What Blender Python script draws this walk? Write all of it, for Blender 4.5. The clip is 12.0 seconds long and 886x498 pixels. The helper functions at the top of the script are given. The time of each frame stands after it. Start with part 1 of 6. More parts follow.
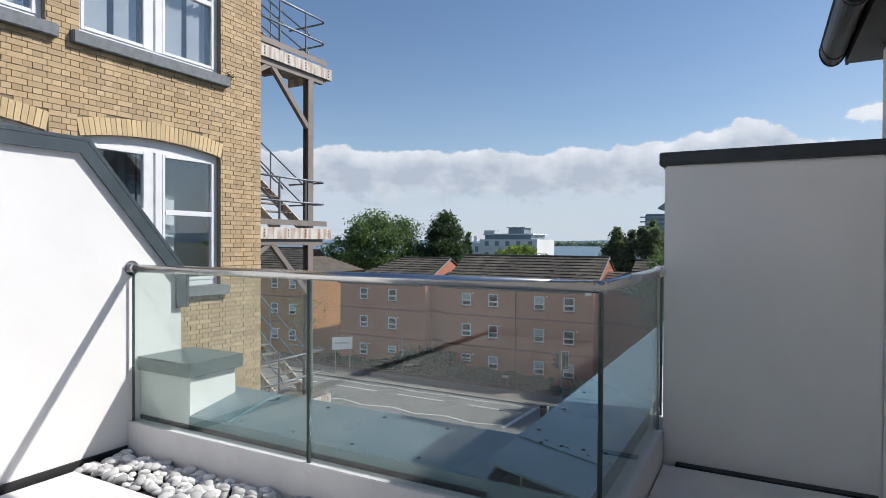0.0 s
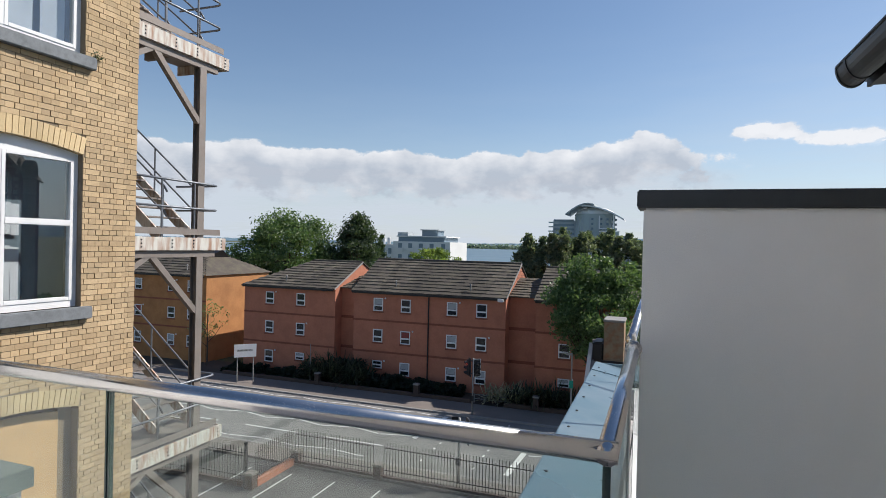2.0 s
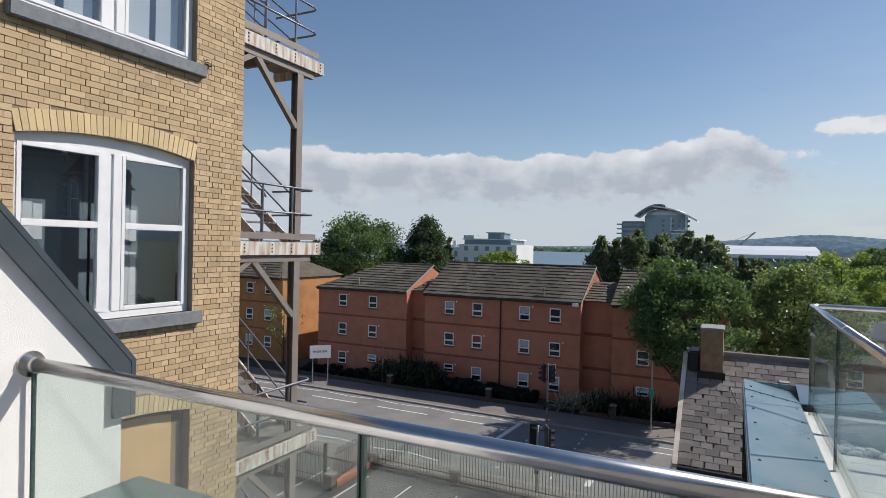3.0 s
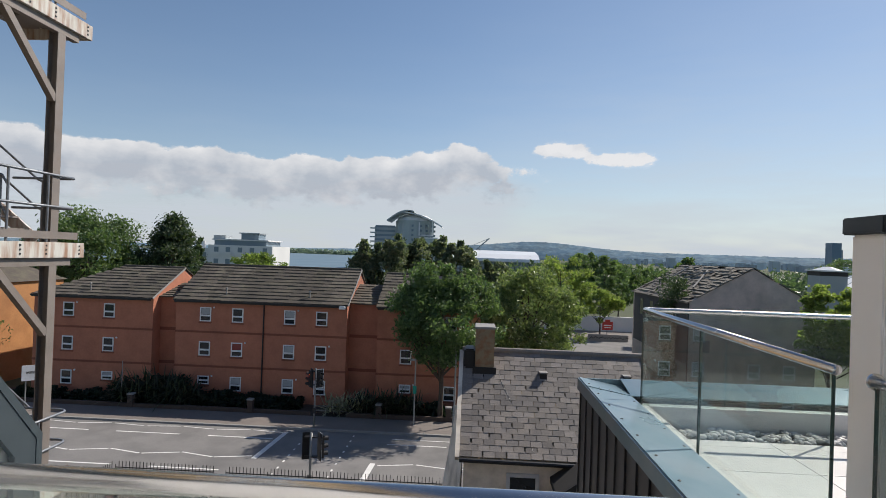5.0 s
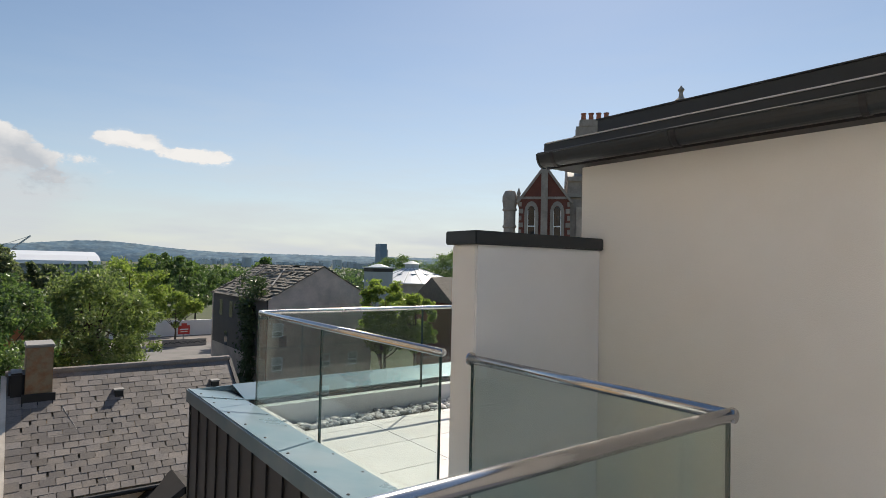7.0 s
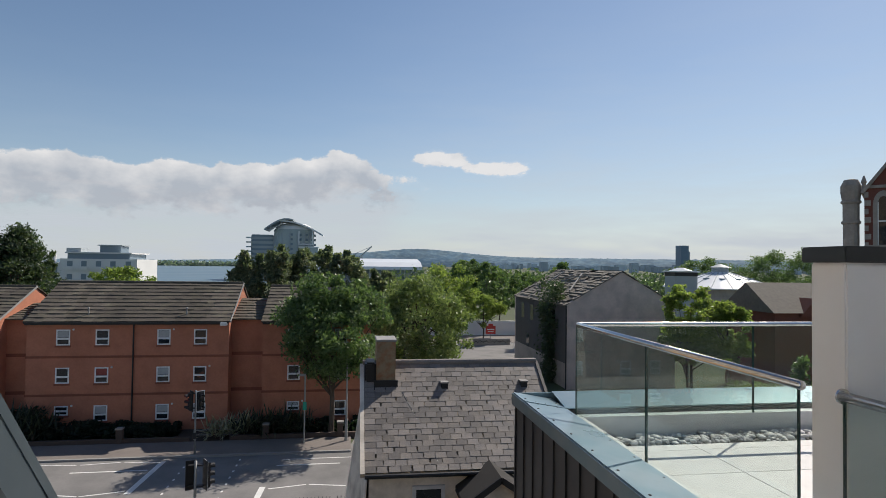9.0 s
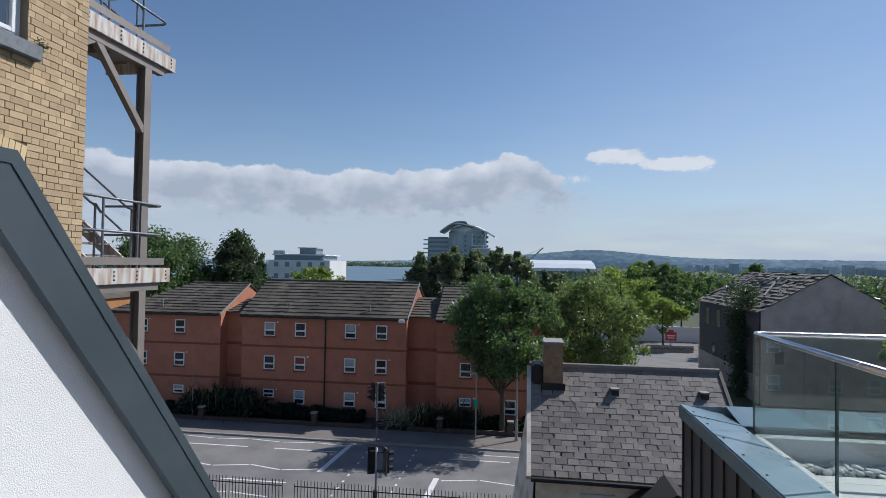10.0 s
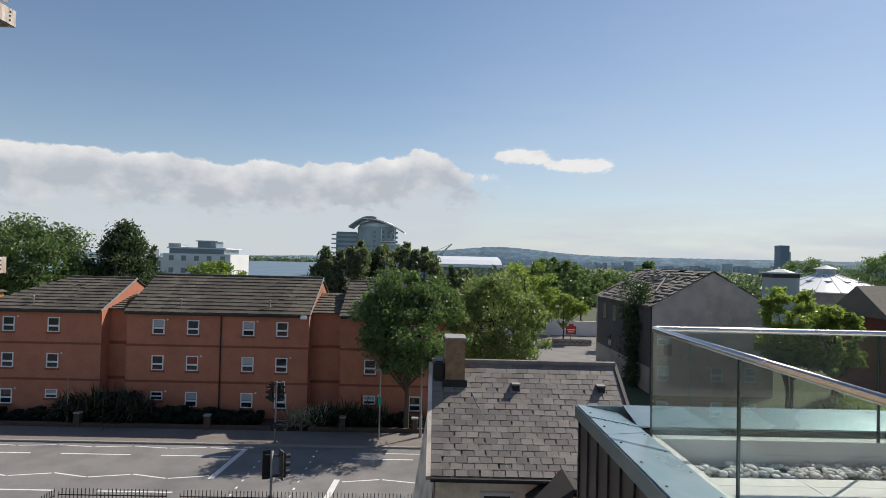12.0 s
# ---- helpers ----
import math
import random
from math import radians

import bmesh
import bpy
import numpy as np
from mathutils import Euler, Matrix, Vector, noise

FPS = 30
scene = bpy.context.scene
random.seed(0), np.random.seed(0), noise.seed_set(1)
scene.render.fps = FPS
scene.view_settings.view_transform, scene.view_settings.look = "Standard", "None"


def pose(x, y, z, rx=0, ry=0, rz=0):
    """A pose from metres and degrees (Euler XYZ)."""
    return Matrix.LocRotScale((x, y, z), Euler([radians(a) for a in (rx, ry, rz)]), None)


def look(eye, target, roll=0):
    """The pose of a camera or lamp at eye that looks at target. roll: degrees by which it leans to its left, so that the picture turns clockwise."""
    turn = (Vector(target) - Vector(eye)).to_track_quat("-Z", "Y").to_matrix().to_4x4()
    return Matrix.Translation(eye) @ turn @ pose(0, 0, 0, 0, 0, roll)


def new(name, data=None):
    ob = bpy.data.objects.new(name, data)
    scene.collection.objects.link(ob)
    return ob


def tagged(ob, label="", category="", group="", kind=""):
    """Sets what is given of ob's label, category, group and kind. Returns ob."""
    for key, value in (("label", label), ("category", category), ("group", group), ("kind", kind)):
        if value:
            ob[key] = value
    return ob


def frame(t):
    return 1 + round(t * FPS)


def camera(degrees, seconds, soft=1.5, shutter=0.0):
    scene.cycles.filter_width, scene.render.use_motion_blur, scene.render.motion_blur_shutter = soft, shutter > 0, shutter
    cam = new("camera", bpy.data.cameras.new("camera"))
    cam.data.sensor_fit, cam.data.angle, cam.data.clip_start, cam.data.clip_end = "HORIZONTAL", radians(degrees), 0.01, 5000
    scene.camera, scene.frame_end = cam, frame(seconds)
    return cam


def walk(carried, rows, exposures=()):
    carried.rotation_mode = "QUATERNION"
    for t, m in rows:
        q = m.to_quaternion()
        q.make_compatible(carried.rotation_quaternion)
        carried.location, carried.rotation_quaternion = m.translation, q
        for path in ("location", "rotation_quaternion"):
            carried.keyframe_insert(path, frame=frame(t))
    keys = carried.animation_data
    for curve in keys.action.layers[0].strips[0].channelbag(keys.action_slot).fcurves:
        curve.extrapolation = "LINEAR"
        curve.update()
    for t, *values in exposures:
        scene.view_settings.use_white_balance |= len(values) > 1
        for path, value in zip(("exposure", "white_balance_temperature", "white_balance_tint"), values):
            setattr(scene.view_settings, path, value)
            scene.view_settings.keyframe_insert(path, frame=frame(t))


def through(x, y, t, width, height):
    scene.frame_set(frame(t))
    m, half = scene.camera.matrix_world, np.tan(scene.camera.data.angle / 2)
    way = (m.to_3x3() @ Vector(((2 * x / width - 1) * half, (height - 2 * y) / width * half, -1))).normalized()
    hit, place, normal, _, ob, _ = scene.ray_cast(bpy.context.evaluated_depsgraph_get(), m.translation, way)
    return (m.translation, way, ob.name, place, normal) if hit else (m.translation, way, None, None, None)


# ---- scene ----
cam = camera(73.8, 12.0, soft=0.75)
METRES, EYE, TILT, LEAN, TURN = 4.6, 1.25, 0.0, 0.0, 28.5
ROWS = [
    (0.0, 0.0, 0.0, 0.0, 0.0, -0.69, -0.28),
    (0.5, 0.01, 0.0486, 0.0054, -6.45, -0.64, -0.31),
    (1.0, 0.0449, 0.1313, 0.0129, -8.13, -0.57, -0.73),
    (1.5, 0.0522, 0.181, 0.0476, -8.34, -0.53, -1.22),
    (2.0, 0.0117, 0.2197, 0.0576, -8.4, -0.48, -1.39),
    (2.5, -0.0553, 0.2553, 0.0621, -4.08, -0.42, -1.23),
    (2.7, -0.0765, 0.2785, 0.06, -2.13, -0.4, -1.23),
    (4.3, -0.252, 0.4, 0.0605, -11.0, 0.15, -2.05),
    (4.5, -0.262, 0.4128, 0.0604, -14.73, 0.18, -2.07),
    (5.0, -0.3038, 0.4358, 0.0634, -25.83, 0.53, -2.0),
    (5.5, -0.3247, 0.4645, 0.0593, -37.13, 0.94, -1.88),
    (6.0, -0.3331, 0.4825, 0.0588, -50.29, 1.32, -1.62),
    (6.5, -0.3503, 0.4815, 0.0629, -61.83, 1.61, -1.32),
    (6.7, -0.3547, 0.4804, 0.0652, -65.4, 1.67, -1.26),
    (8.3, -0.3817, 0.5214, 0.0871, -56.59, 1.50, -0.81),
    (8.5, -0.3815, 0.5214, 0.0874, -51.40, 1.52, -0.73),
    (9.0, -0.3960, 0.5122, 0.0880, -37.28, 1.55, -0.75),
    (9.5, -0.3853, 0.5027, 0.0894, -25.25, 1.52, -0.78),
    (10.0, -0.3656, 0.4920, 0.0896, -20.70, 1.43, -0.93),
    (10.5, -0.3443, 0.4944, 0.0842, -20.38, 1.19, -1.00),
    (11.0, -0.3191, 0.5304, 0.0777, -24.28, 1.17, -1.44),
    (11.5, -0.2929, 0.5659, 0.0728, -28.55, 1.23, -1.40),
    (12.0, -0.2603, 0.6012, 0.0771, -29.48, 1.20, -1.39),
]
walk(cam, [(t, pose(0, 0, EYE, TILT, LEAN, TURN) @ pose(METRES * x, METRES * y, METRES * z, 90 + pitch, roll, yaw)) for t, x, y, z, yaw, pitch, roll in ROWS],
     [(0.0, 0.12, 6250, 10), (0.5, 0.08, 6250, 10), (1.0, 0.2, 6350, 10), (1.5, 0.3, 6450, 10), (2.5, 0.02, 6500, 10), (4.5, -0.05, 6550, 10), (5.5, 0.12, 6850, 10), (6.0, 0.12, 7000, 10), (6.7, 0.15, 7100, 10), (8.5, 0.1, 6750, 10), (9.0, -0.02, 6750, 10), (9.5, -0.15, 6050, 10), (10.3, -0.15, 5950, 10), (11.0, -0.05, 6300, 10), (12.0, 0.08, 6800, 10)])

# ---- world, sun, exposure ----
SUN_AZ, SUN_EL = 51.0, 44.0      # degrees from +y towards +x, and above the horizon
world = bpy.data.worlds.new("sky")
scene.world = world
world.use_nodes = True
wn = world.node_tree
wn.nodes.clear()
sky = wn.nodes.new("ShaderNodeTexSky")
sky.sky_type = "NISHITA"
sky.sun_disc = False
sky.sun_elevation = radians(SUN_EL)
sky.sun_rotation = radians(SUN_AZ)
sky.air_density, sky.dust_density, sky.ozone_density = 1.0, 0.25, 3.0
bg = wn.nodes.new("ShaderNodeBackground")
bg.inputs["Strength"].default_value = 0.1
wo = wn.nodes.new("ShaderNodeOutputWorld")
wn.links.new(sky.outputs[0], bg.inputs["Color"])
wn.links.new(bg.outputs[0], wo.inputs["Surface"])

sun_data = bpy.data.lights.new("sun", "SUN")
sun_data.energy, sun_data.angle, sun_data.color = 5.0, radians(0.53), (1.0, 0.94, 0.86)
sun = new("sun", sun_data)
sun_dir = Vector((math.sin(radians(SUN_AZ)) * math.cos(radians(SUN_EL)), math.cos(radians(SUN_AZ)) * math.cos(radians(SUN_EL)), math.sin(radians(SUN_EL))))
sun.matrix_world = look(sun_dir * 60, (0, 0, 0))

# ---- materials ----
MATS = {}


def mat(name, color, rough=0.8, metal=0.0, var=0.12, scale=3.0, fine=60.0, bump=0.0, tint=None, island=0.0, obrand=0.0, spec=0.5, stain=0.0, stretch=(1, 1, 1)):
    """A procedural surface: base colour with variation at two scales, optional stains, bump and per-piece variation."""
    if name in MATS:
        return MATS[name]
    m = bpy.data.materials.new(name)
    m.use_nodes = True
    MATS[name] = m
    nt = m.node_tree
    N, L = nt.nodes, nt.links
    p = N["Principled BSDF"]
    p.inputs["Roughness"].default_value, p.inputs["Metallic"].default_value = rough, metal
    p.inputs["Specular IOR Level"].default_value = spec
    tc = N.new("ShaderNodeTexCoord")
    mp = N.new("ShaderNodeMapping")
    mp.inputs["Scale"].default_value = stretch
    geo = N.new("ShaderNodeNewGeometry")
    L.new(geo.outputs["Position"], mp.inputs["Vector"])
    big = N.new("ShaderNodeTexNoise")
    big.inputs["Scale"].default_value, big.inputs["Detail"].default_value = scale, 6
    small = N.new("ShaderNodeTexNoise")
    small.inputs["Scale"].default_value, small.inputs["Detail"].default_value = fine, 3
    for t in (big, small):
        L.new(mp.outputs[0], t.inputs["Vector"])

    def math_node(op, a, b):
        n = N.new("ShaderNodeMath")
        n.operation = op
        for i, q in enumerate((a, b)):
            if isinstance(q, (int, float)):
                n.inputs[i].default_value = q
            else:
                L.new(q, n.inputs[i])
        return n.outputs[0]

    v = math_node("ADD", math_node("MULTIPLY", math_node("SUBTRACT", big.outputs["Fac"], 0.5), var * 3.0),
                  math_node("MULTIPLY", math_node("SUBTRACT", small.outputs["Fac"], 0.5), var * 2.0))
    v = math_node("ADD", v, 1.0)
    if island:
        v = math_node("MULTIPLY", v, math_node("ADD", math_node("MULTIPLY", geo.outputs["Random Per Island"], 2 * island), 1.0 - island))
    if obrand:
        oi = N.new("ShaderNodeObjectInfo")
        v = math_node("MULTIPLY", v, math_node("ADD", math_node("MULTIPLY", oi.outputs["Random"], 2 * obrand), 1.0 - obrand))
    mix = N.new("ShaderNodeMix")
    mix.data_type = "RGBA"
    mix.inputs[6].default_value = (*color, 1)
    mix.inputs[7].default_value = (*(tint or [c * 0.8 for c in color]), 1)
    ramp = N.new("ShaderNodeValToRGB")
    ramp.color_ramp.elements[0].position, ramp.color_ramp.elements[1].position = 0.42, 0.68
    blot = N.new("ShaderNodeTexNoise")
    blot.inputs["Scale"].default_value, blot.inputs["Detail"].default_value = scale * 2.3, 5
    L.new(mp.outputs[0], blot.inputs["Vector"])
    L.new(blot.outputs["Fac"], ramp.inputs[0])
    L.new(math_node("MULTIPLY", ramp.outputs[0], 0.35 + stain), mix.inputs[0])
    mul = N.new("ShaderNodeVectorMath")
    mul.operation = "SCALE"
    L.new(mix.outputs[2], mul.inputs[0])
    L.new(v, mul.inputs["Scale"])
    L.new(mul.outputs[0], p.inputs["Base Color"])
    rr = math_node("ADD", math_node("MULTIPLY", math_node("SUBTRACT", big.outputs["Fac"], 0.5), 0.25), rough)
    L.new(rr, p.inputs["Roughness"])
    if bump:
        b = N.new("ShaderNodeBump")
        b.inputs["Strength"].default_value, b.inputs["Distance"].default_value = bump, 0.01
        L.new(small.outputs["Fac"], b.inputs["Height"])
        L.new(b.outputs[0], p.inputs["Normal"])
    return m


def glass_mat(name, tint, gloss=(1, 1, 1), base_gloss=0.04, haze=0.0, haze_col=(0.6, 0.66, 0.64)):
    m = bpy.data.materials.new(name)
    m.use_nodes = True
    N, L = m.node_tree.nodes, m.node_tree.links
    N.clear()
    out = N.new("ShaderNodeOutputMaterial")
    tr = N.new("ShaderNodeBsdfTransparent")
    tr.inputs[0].default_value = (*tint, 1)
    gl = N.new("ShaderNodeBsdfGlossy")
    gl.inputs["Roughness"].default_value = 0.0
    gl.inputs["Color"].default_value = (*gloss, 1)
    fr = N.new("ShaderNodeLayerWeight")
    fr.inputs["Blend"].default_value = 0.5
    po = N.new("ShaderNodeMath")
    po.operation = "POWER"
    po.inputs[1].default_value = 4.5
    L.new(fr.outputs["Facing"], po.inputs[0])
    ad = N.new("ShaderNodeMath")
    ad.operation = "MULTIPLY_ADD"
    ad.inputs[1].default_value, ad.inputs[2].default_value = 0.6, base_gloss
    L.new(po.outputs[0], ad.inputs[0])
    mx = N.new("ShaderNodeMixShader")
    L.new(ad.outputs[0], mx.inputs[0])
    last = tr.outputs[0]
    if haze:
        df = N.new("ShaderNodeBsdfDiffuse")
        df.inputs[0].default_value = (*haze_col, 1)
        no = N.new("ShaderNodeTexNoise")
        no.inputs["Scale"].default_value, no.inputs["Detail"].default_value = 2.5, 8
        geo = N.new("ShaderNodeNewGeometry")
        L.new(geo.outputs["Position"], no.inputs["Vector"])
        mu = N.new("ShaderNodeMath")
        mu.operation = "MULTIPLY"
        L.new(no.outputs["Fac"], mu.inputs[0])
        mu.inputs[1].default_value = haze * 2
        hz = N.new("ShaderNodeMixShader")
        L.new(mu.outputs[0], hz.inputs[0])
        L.new(tr.outputs[0], hz.inputs[1])
        L.new(df.outputs[0], hz.inputs[2])
        last = hz.outputs[0]
    L.new(last, mx.inputs[1])
    L.new(gl.outputs[0], mx.inputs[2])
    L.new(mx.outputs[0], out.inputs["Surface"])
    return m


def leaf_mat(name, color, color2, through=0.45, glow=1.0):
    m = bpy.data.materials.new(name)
    m.use_nodes = True
    N, L = m.node_tree.nodes, m.node_tree.links
    N.clear()
    out = N.new("ShaderNodeOutputMaterial")
    geo = N.new("ShaderNodeNewGeometry")
    mix = N.new("ShaderNodeMix")
    mix.data_type = "RGBA"
    mix.inputs[6].default_value, mix.inputs[7].default_value = (*color, 1), (*color2, 1)
    L.new(geo.outputs["Random Per Island"], mix.inputs[0])
    pb = N.new("ShaderNodeBsdfPrincipled")
    pb.inputs["Roughness"].default_value = 0.38
    pb.inputs["Specular IOR Level"].default_value = 0.5
    tl = N.new("ShaderNodeBsdfTranslucent")
    L.new(mix.outputs[2], pb.inputs["Base Color"])
    sc = N.new("ShaderNodeVectorMath")
    sc.operation = "MULTIPLY"
    sc.inputs[1].default_value = (1.4 * glow, 1.5 * glow, 0.8 * glow)
    L.new(mix.outputs[2], sc.inputs[0])
    L.new(sc.outputs[0], tl.inputs[0])
    mx = N.new("ShaderNodeMixShader")
    mx.inputs[0].default_value = through
    L.new(pb.outputs[0], mx.inputs[1])
    L.new(tl.outputs[0], mx.inputs[2])
    L.new(mx.outputs[0], out.inputs["Surface"])
    return m


RENDER_WHITE = mat("white_render", (0.79, 0.78, 0.77), 0.9, var=0.035, scale=1.5, fine=420, bump=0.3, tint=(0.74, 0.73, 0.715), stain=0.08)
RENDER_CREAM = mat("cream_render", (0.8, 0.77, 0.72), 0.9, var=0.03, scale=1.2, fine=200, bump=0.2, tint=(0.74, 0.7, 0.64))
# coping metal in its shaded tone, the darkness set in the colour
COPING = mat("anthracite_metal", (0.024, 0.029, 0.032), 0.45, 0.0, var=0.08, scale=4, fine=40, tint=(0.03, 0.035, 0.038))
# base colour carries the blue of the sky mirrored in the cap
COPING_BLUE = mat("grey_metal_cap", (0.155, 0.24, 0.285), 0.3, 0.35, var=0.04, scale=1.3, fine=4, tint=(0.27, 0.32, 0.35), stain=0.2)
COPING_PIER = mat("weathered_pier_metal", (0.12, 0.165, 0.165), 0.38, 0.2, var=0.06, scale=3, fine=30, tint=(0.15, 0.19, 0.19), stain=0.2)
# same coping metal, lightened for the sun and sky it reflects
COPING_SKYLIT = mat("anthracite_metal_skylit", (0.062, 0.08, 0.092), 0.36, 0.1, var=0.06, scale=3, fine=30, tint=(0.1, 0.12, 0.135))
CHIMNEY = mat("weathered_chimney_brick", (0.31, 0.235, 0.15), 0.95, var=0.2, scale=2.5, fine=16, tint=(0.30, 0.115, 0.05), stain=0.3, bump=0.4)
# pale blue-grey stands for haze over the distant town
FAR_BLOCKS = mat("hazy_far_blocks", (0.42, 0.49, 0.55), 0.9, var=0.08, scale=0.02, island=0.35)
FAR_BLUE = mat("far_blue_glazing", (0.13, 0.215, 0.31), 0.4, var=0.08, scale=0.05, fine=0.5)
CLAD = mat("dark_standing_seam", (0.05, 0.053, 0.058), 0.45, 0.2, var=0.1, scale=2, fine=50)
STEEL = mat("brushed_steel", (0.62, 0.61, 0.6), 0.22, 1.0, var=0.03, scale=8, fine=150)
GLASS = glass_mat("balustrade_glass", (0.86, 0.905, 0.885), haze=0.018)
GLASS_EDGE = mat("glass_edge_green", (0.03, 0.06, 0.054), 0.15, var=0.05)
PAVER = mat("porcelain_paver", (0.67, 0.65, 0.635), 0.75, var=0.04, scale=2, fine=90, obrand=0.04)
KERB = mat("pale_kerb_trim", (0.6, 0.6, 0.6), 0.6, var=0.04, scale=3)
PEBBLE = mat("white_pebble", (0.54, 0.535, 0.53), 0.65, var=0.12, scale=12, fine=90, island=0.34, tint=(0.5, 0.48, 0.46))
MEMBRANE = mat("black_membrane", (0.02, 0.02, 0.022), 0.6, var=0.1)
BRICK = mat("buff_brick", (0.50, 0.37, 0.225), 0.9, var=0.12, scale=1.1, fine=45, bump=0.5, obrand=0.16, tint=(0.43, 0.30, 0.165), stain=0.1)
BRICK_J = mat("buff_brick_joined", (0.50, 0.37, 0.225), 0.9, var=0.12, scale=1.1, fine=45, bump=0.5, island=0.16, tint=(0.43, 0.30, 0.165), stain=0.1)
VOUSSOIR = mat("pale_arch_brick", (0.60, 0.46, 0.27), 0.9, var=0.1, scale=2, fine=45, bump=0.4, obrand=0.1, island=0.1, tint=(0.52, 0.38, 0.2))
MORTAR = mat("dark_mortar", (0.25, 0.195, 0.135), 0.95, var=0.15, scale=3, fine=70, bump=0.3)
SILL = mat("grey_stone_sill", (0.20, 0.215, 0.23), 0.85, var=0.14, scale=5, fine=60, bump=0.3, tint=(0.12, 0.13, 0.14), stain=0.2)
UPVC = mat("white_upvc", (0.8, 0.8, 0.81), 0.35, var=0.015, scale=2)
BLIND = mat("white_blind", (0.75, 0.76, 0.78), 0.7, var=0.03, scale=2)
ROOM = mat("room_shade", (0.05, 0.055, 0.06), 0.9, var=0.1)
PANE = glass_mat("window_glass", (0.82, 0.86, 0.88), base_gloss=0.13)
PANE_DARK = mat("dark_window_glass", (0.02, 0.025, 0.03), 0.06, var=0.3, scale=0.6, fine=2, spec=0.9)
FE_PAINT = mat("weathered_galvanised", (0.25, 0.22, 0.2), 0.6, 0.25, var=0.12, scale=4, fine=40, tint=(0.24, 0.19, 0.16), stain=0.15)
FE_RUST = mat("rust_streaked_white", (0.62, 0.6, 0.55), 0.65, var=0.1, scale=3, fine=30, tint=(0.30, 0.12, 0.045), stain=0.45, stretch=(1.6, 1.6, 0.3))
FE_RAIL = mat("galvanised_rail", (0.22, 0.235, 0.26), 0.45, 0.4, var=0.1, scale=5)
BOARD = mat("tan_board", (0.62, 0.40, 0.2), 0.8, var=0.06, scale=2, fine=30)
FLAT_BRICK = mat("orange_red_brick", (0.49, 0.195, 0.12), 0.92, var=0.12, scale=0.5, fine=9, tint=(0.38, 0.14, 0.085), stain=0.2, bump=0.3)
OLD_BRICK = mat("old_orange_brick", (0.43, 0.205, 0.08), 0.92, var=0.14, scale=0.4, fine=9, tint=(0.31, 0.135, 0.052), stain=0.3, bump=0.3)
BAND_BRICK = mat("dark_red_band", (0.26, 0.09, 0.055), 0.92, var=0.12, scale=1, fine=9)
ROOF_TILE = mat("brown_roof_tile", (0.082, 0.068, 0.056), 0.92, var=0.26, scale=0.7, fine=7, tint=(0.125, 0.112, 0.075), stain=0.25, island=0.3)
SLATE = mat("weathered_slate", (0.182, 0.163, 0.152), 0.66, var=0.28, scale=1.4, fine=25, obrand=0.3, tint=(0.235, 0.20, 0.165), stain=0.3, bump=0.3)
SLATE_J = mat("weathered_slate_joined", (0.182, 0.163, 0.152), 0.66, var=0.28, scale=1.4, fine=25, island=0.3, tint=(0.235, 0.20, 0.165), stain=0.3, bump=0.3)
ASPHALT = mat("asphalt", (0.205, 0.196, 0.19), 0.9, var=0.14, scale=0.25, fine=12, tint=(0.115, 0.112, 0.111), stain=0.2)
YARD = mat("dark_asphalt", (0.11, 0.106, 0.102), 0.92, var=0.16, scale=0.3, fine=12, tint=(0.07, 0.068, 0.066), stain=0.3)
DUSK_BLIND = mat("blue_grey_blind", (0.17, 0.225, 0.26), 0.8, var=0.06, scale=1.5, fine=14)
SOIL = mat("planting_soil", (0.06, 0.05, 0.04), 1.0, var=0.25, scale=0.6, fine=9)
CURTAIN = mat("grey_white_curtain", (0.42, 0.43, 0.44), 0.9, var=0.1, scale=3)
PORCH_FELT = mat("dark_roof_felt", (0.03, 0.027, 0.025), 0.9, var=0.2, scale=2, fine=20)
# slab colour darkened to hold the shade lying on the far pavement
PAVEMENT = mat("pavement_slabs", (0.19, 0.165, 0.15), 0.9, var=0.12, scale=0.5, fine=8)
KERBSTONE = mat("kerb_stone", (0.28, 0.27, 0.26), 0.9, var=0.1, scale=1)
PAINT = mat("white_road_paint", (0.72, 0.71, 0.69), 0.8, var=0.1, scale=2, fine=20)
GRASSG = mat("rough_ground", (0.06, 0.075, 0.03), 0.95, var=0.25, scale=0.08, fine=2, tint=(0.09, 0.085, 0.06))
BARK = mat("bark", (0.085, 0.065, 0.05), 0.95, var=0.2, scale=6, fine=40, bump=0.6)
BLACK = mat("black_paint", (0.018, 0.018, 0.02), 0.5, var=0.1)
FENCE = mat("dark_fence_steel", (0.045, 0.042, 0.04), 0.6, 0.2, var=0.15)
PIER = mat("dark_brick_pier", (0.085, 0.06, 0.05), 0.95, var=0.2, scale=3, fine=20)
RED_WALL = mat("low_red_brick_wall", (0.38, 0.15, 0.09), 0.95, var=0.15, scale=2, fine=14)
CREAM_OLD = mat("stained_cream_render", (0.8, 0.72, 0.62), 0.95, var=0.1, scale=0.7, fine=14, tint=(0.3, 0.25, 0.2), stain=0.25)
GREY_REND = mat("soot_grey_render", (0.45, 0.40, 0.37), 0.95, var=0.12, scale=0.25, fine=5, tint=(0.27, 0.235, 0.215), stain=0.25)
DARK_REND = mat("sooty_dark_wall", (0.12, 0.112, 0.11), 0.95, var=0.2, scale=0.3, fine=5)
OLD_ROOF = mat("broken_slate_roof", (0.17, 0.15, 0.125), 0.9, var=0.25, scale=0.4, fine=4, tint=(0.17, 0.15, 0.12), stain=0.3, island=0.2)
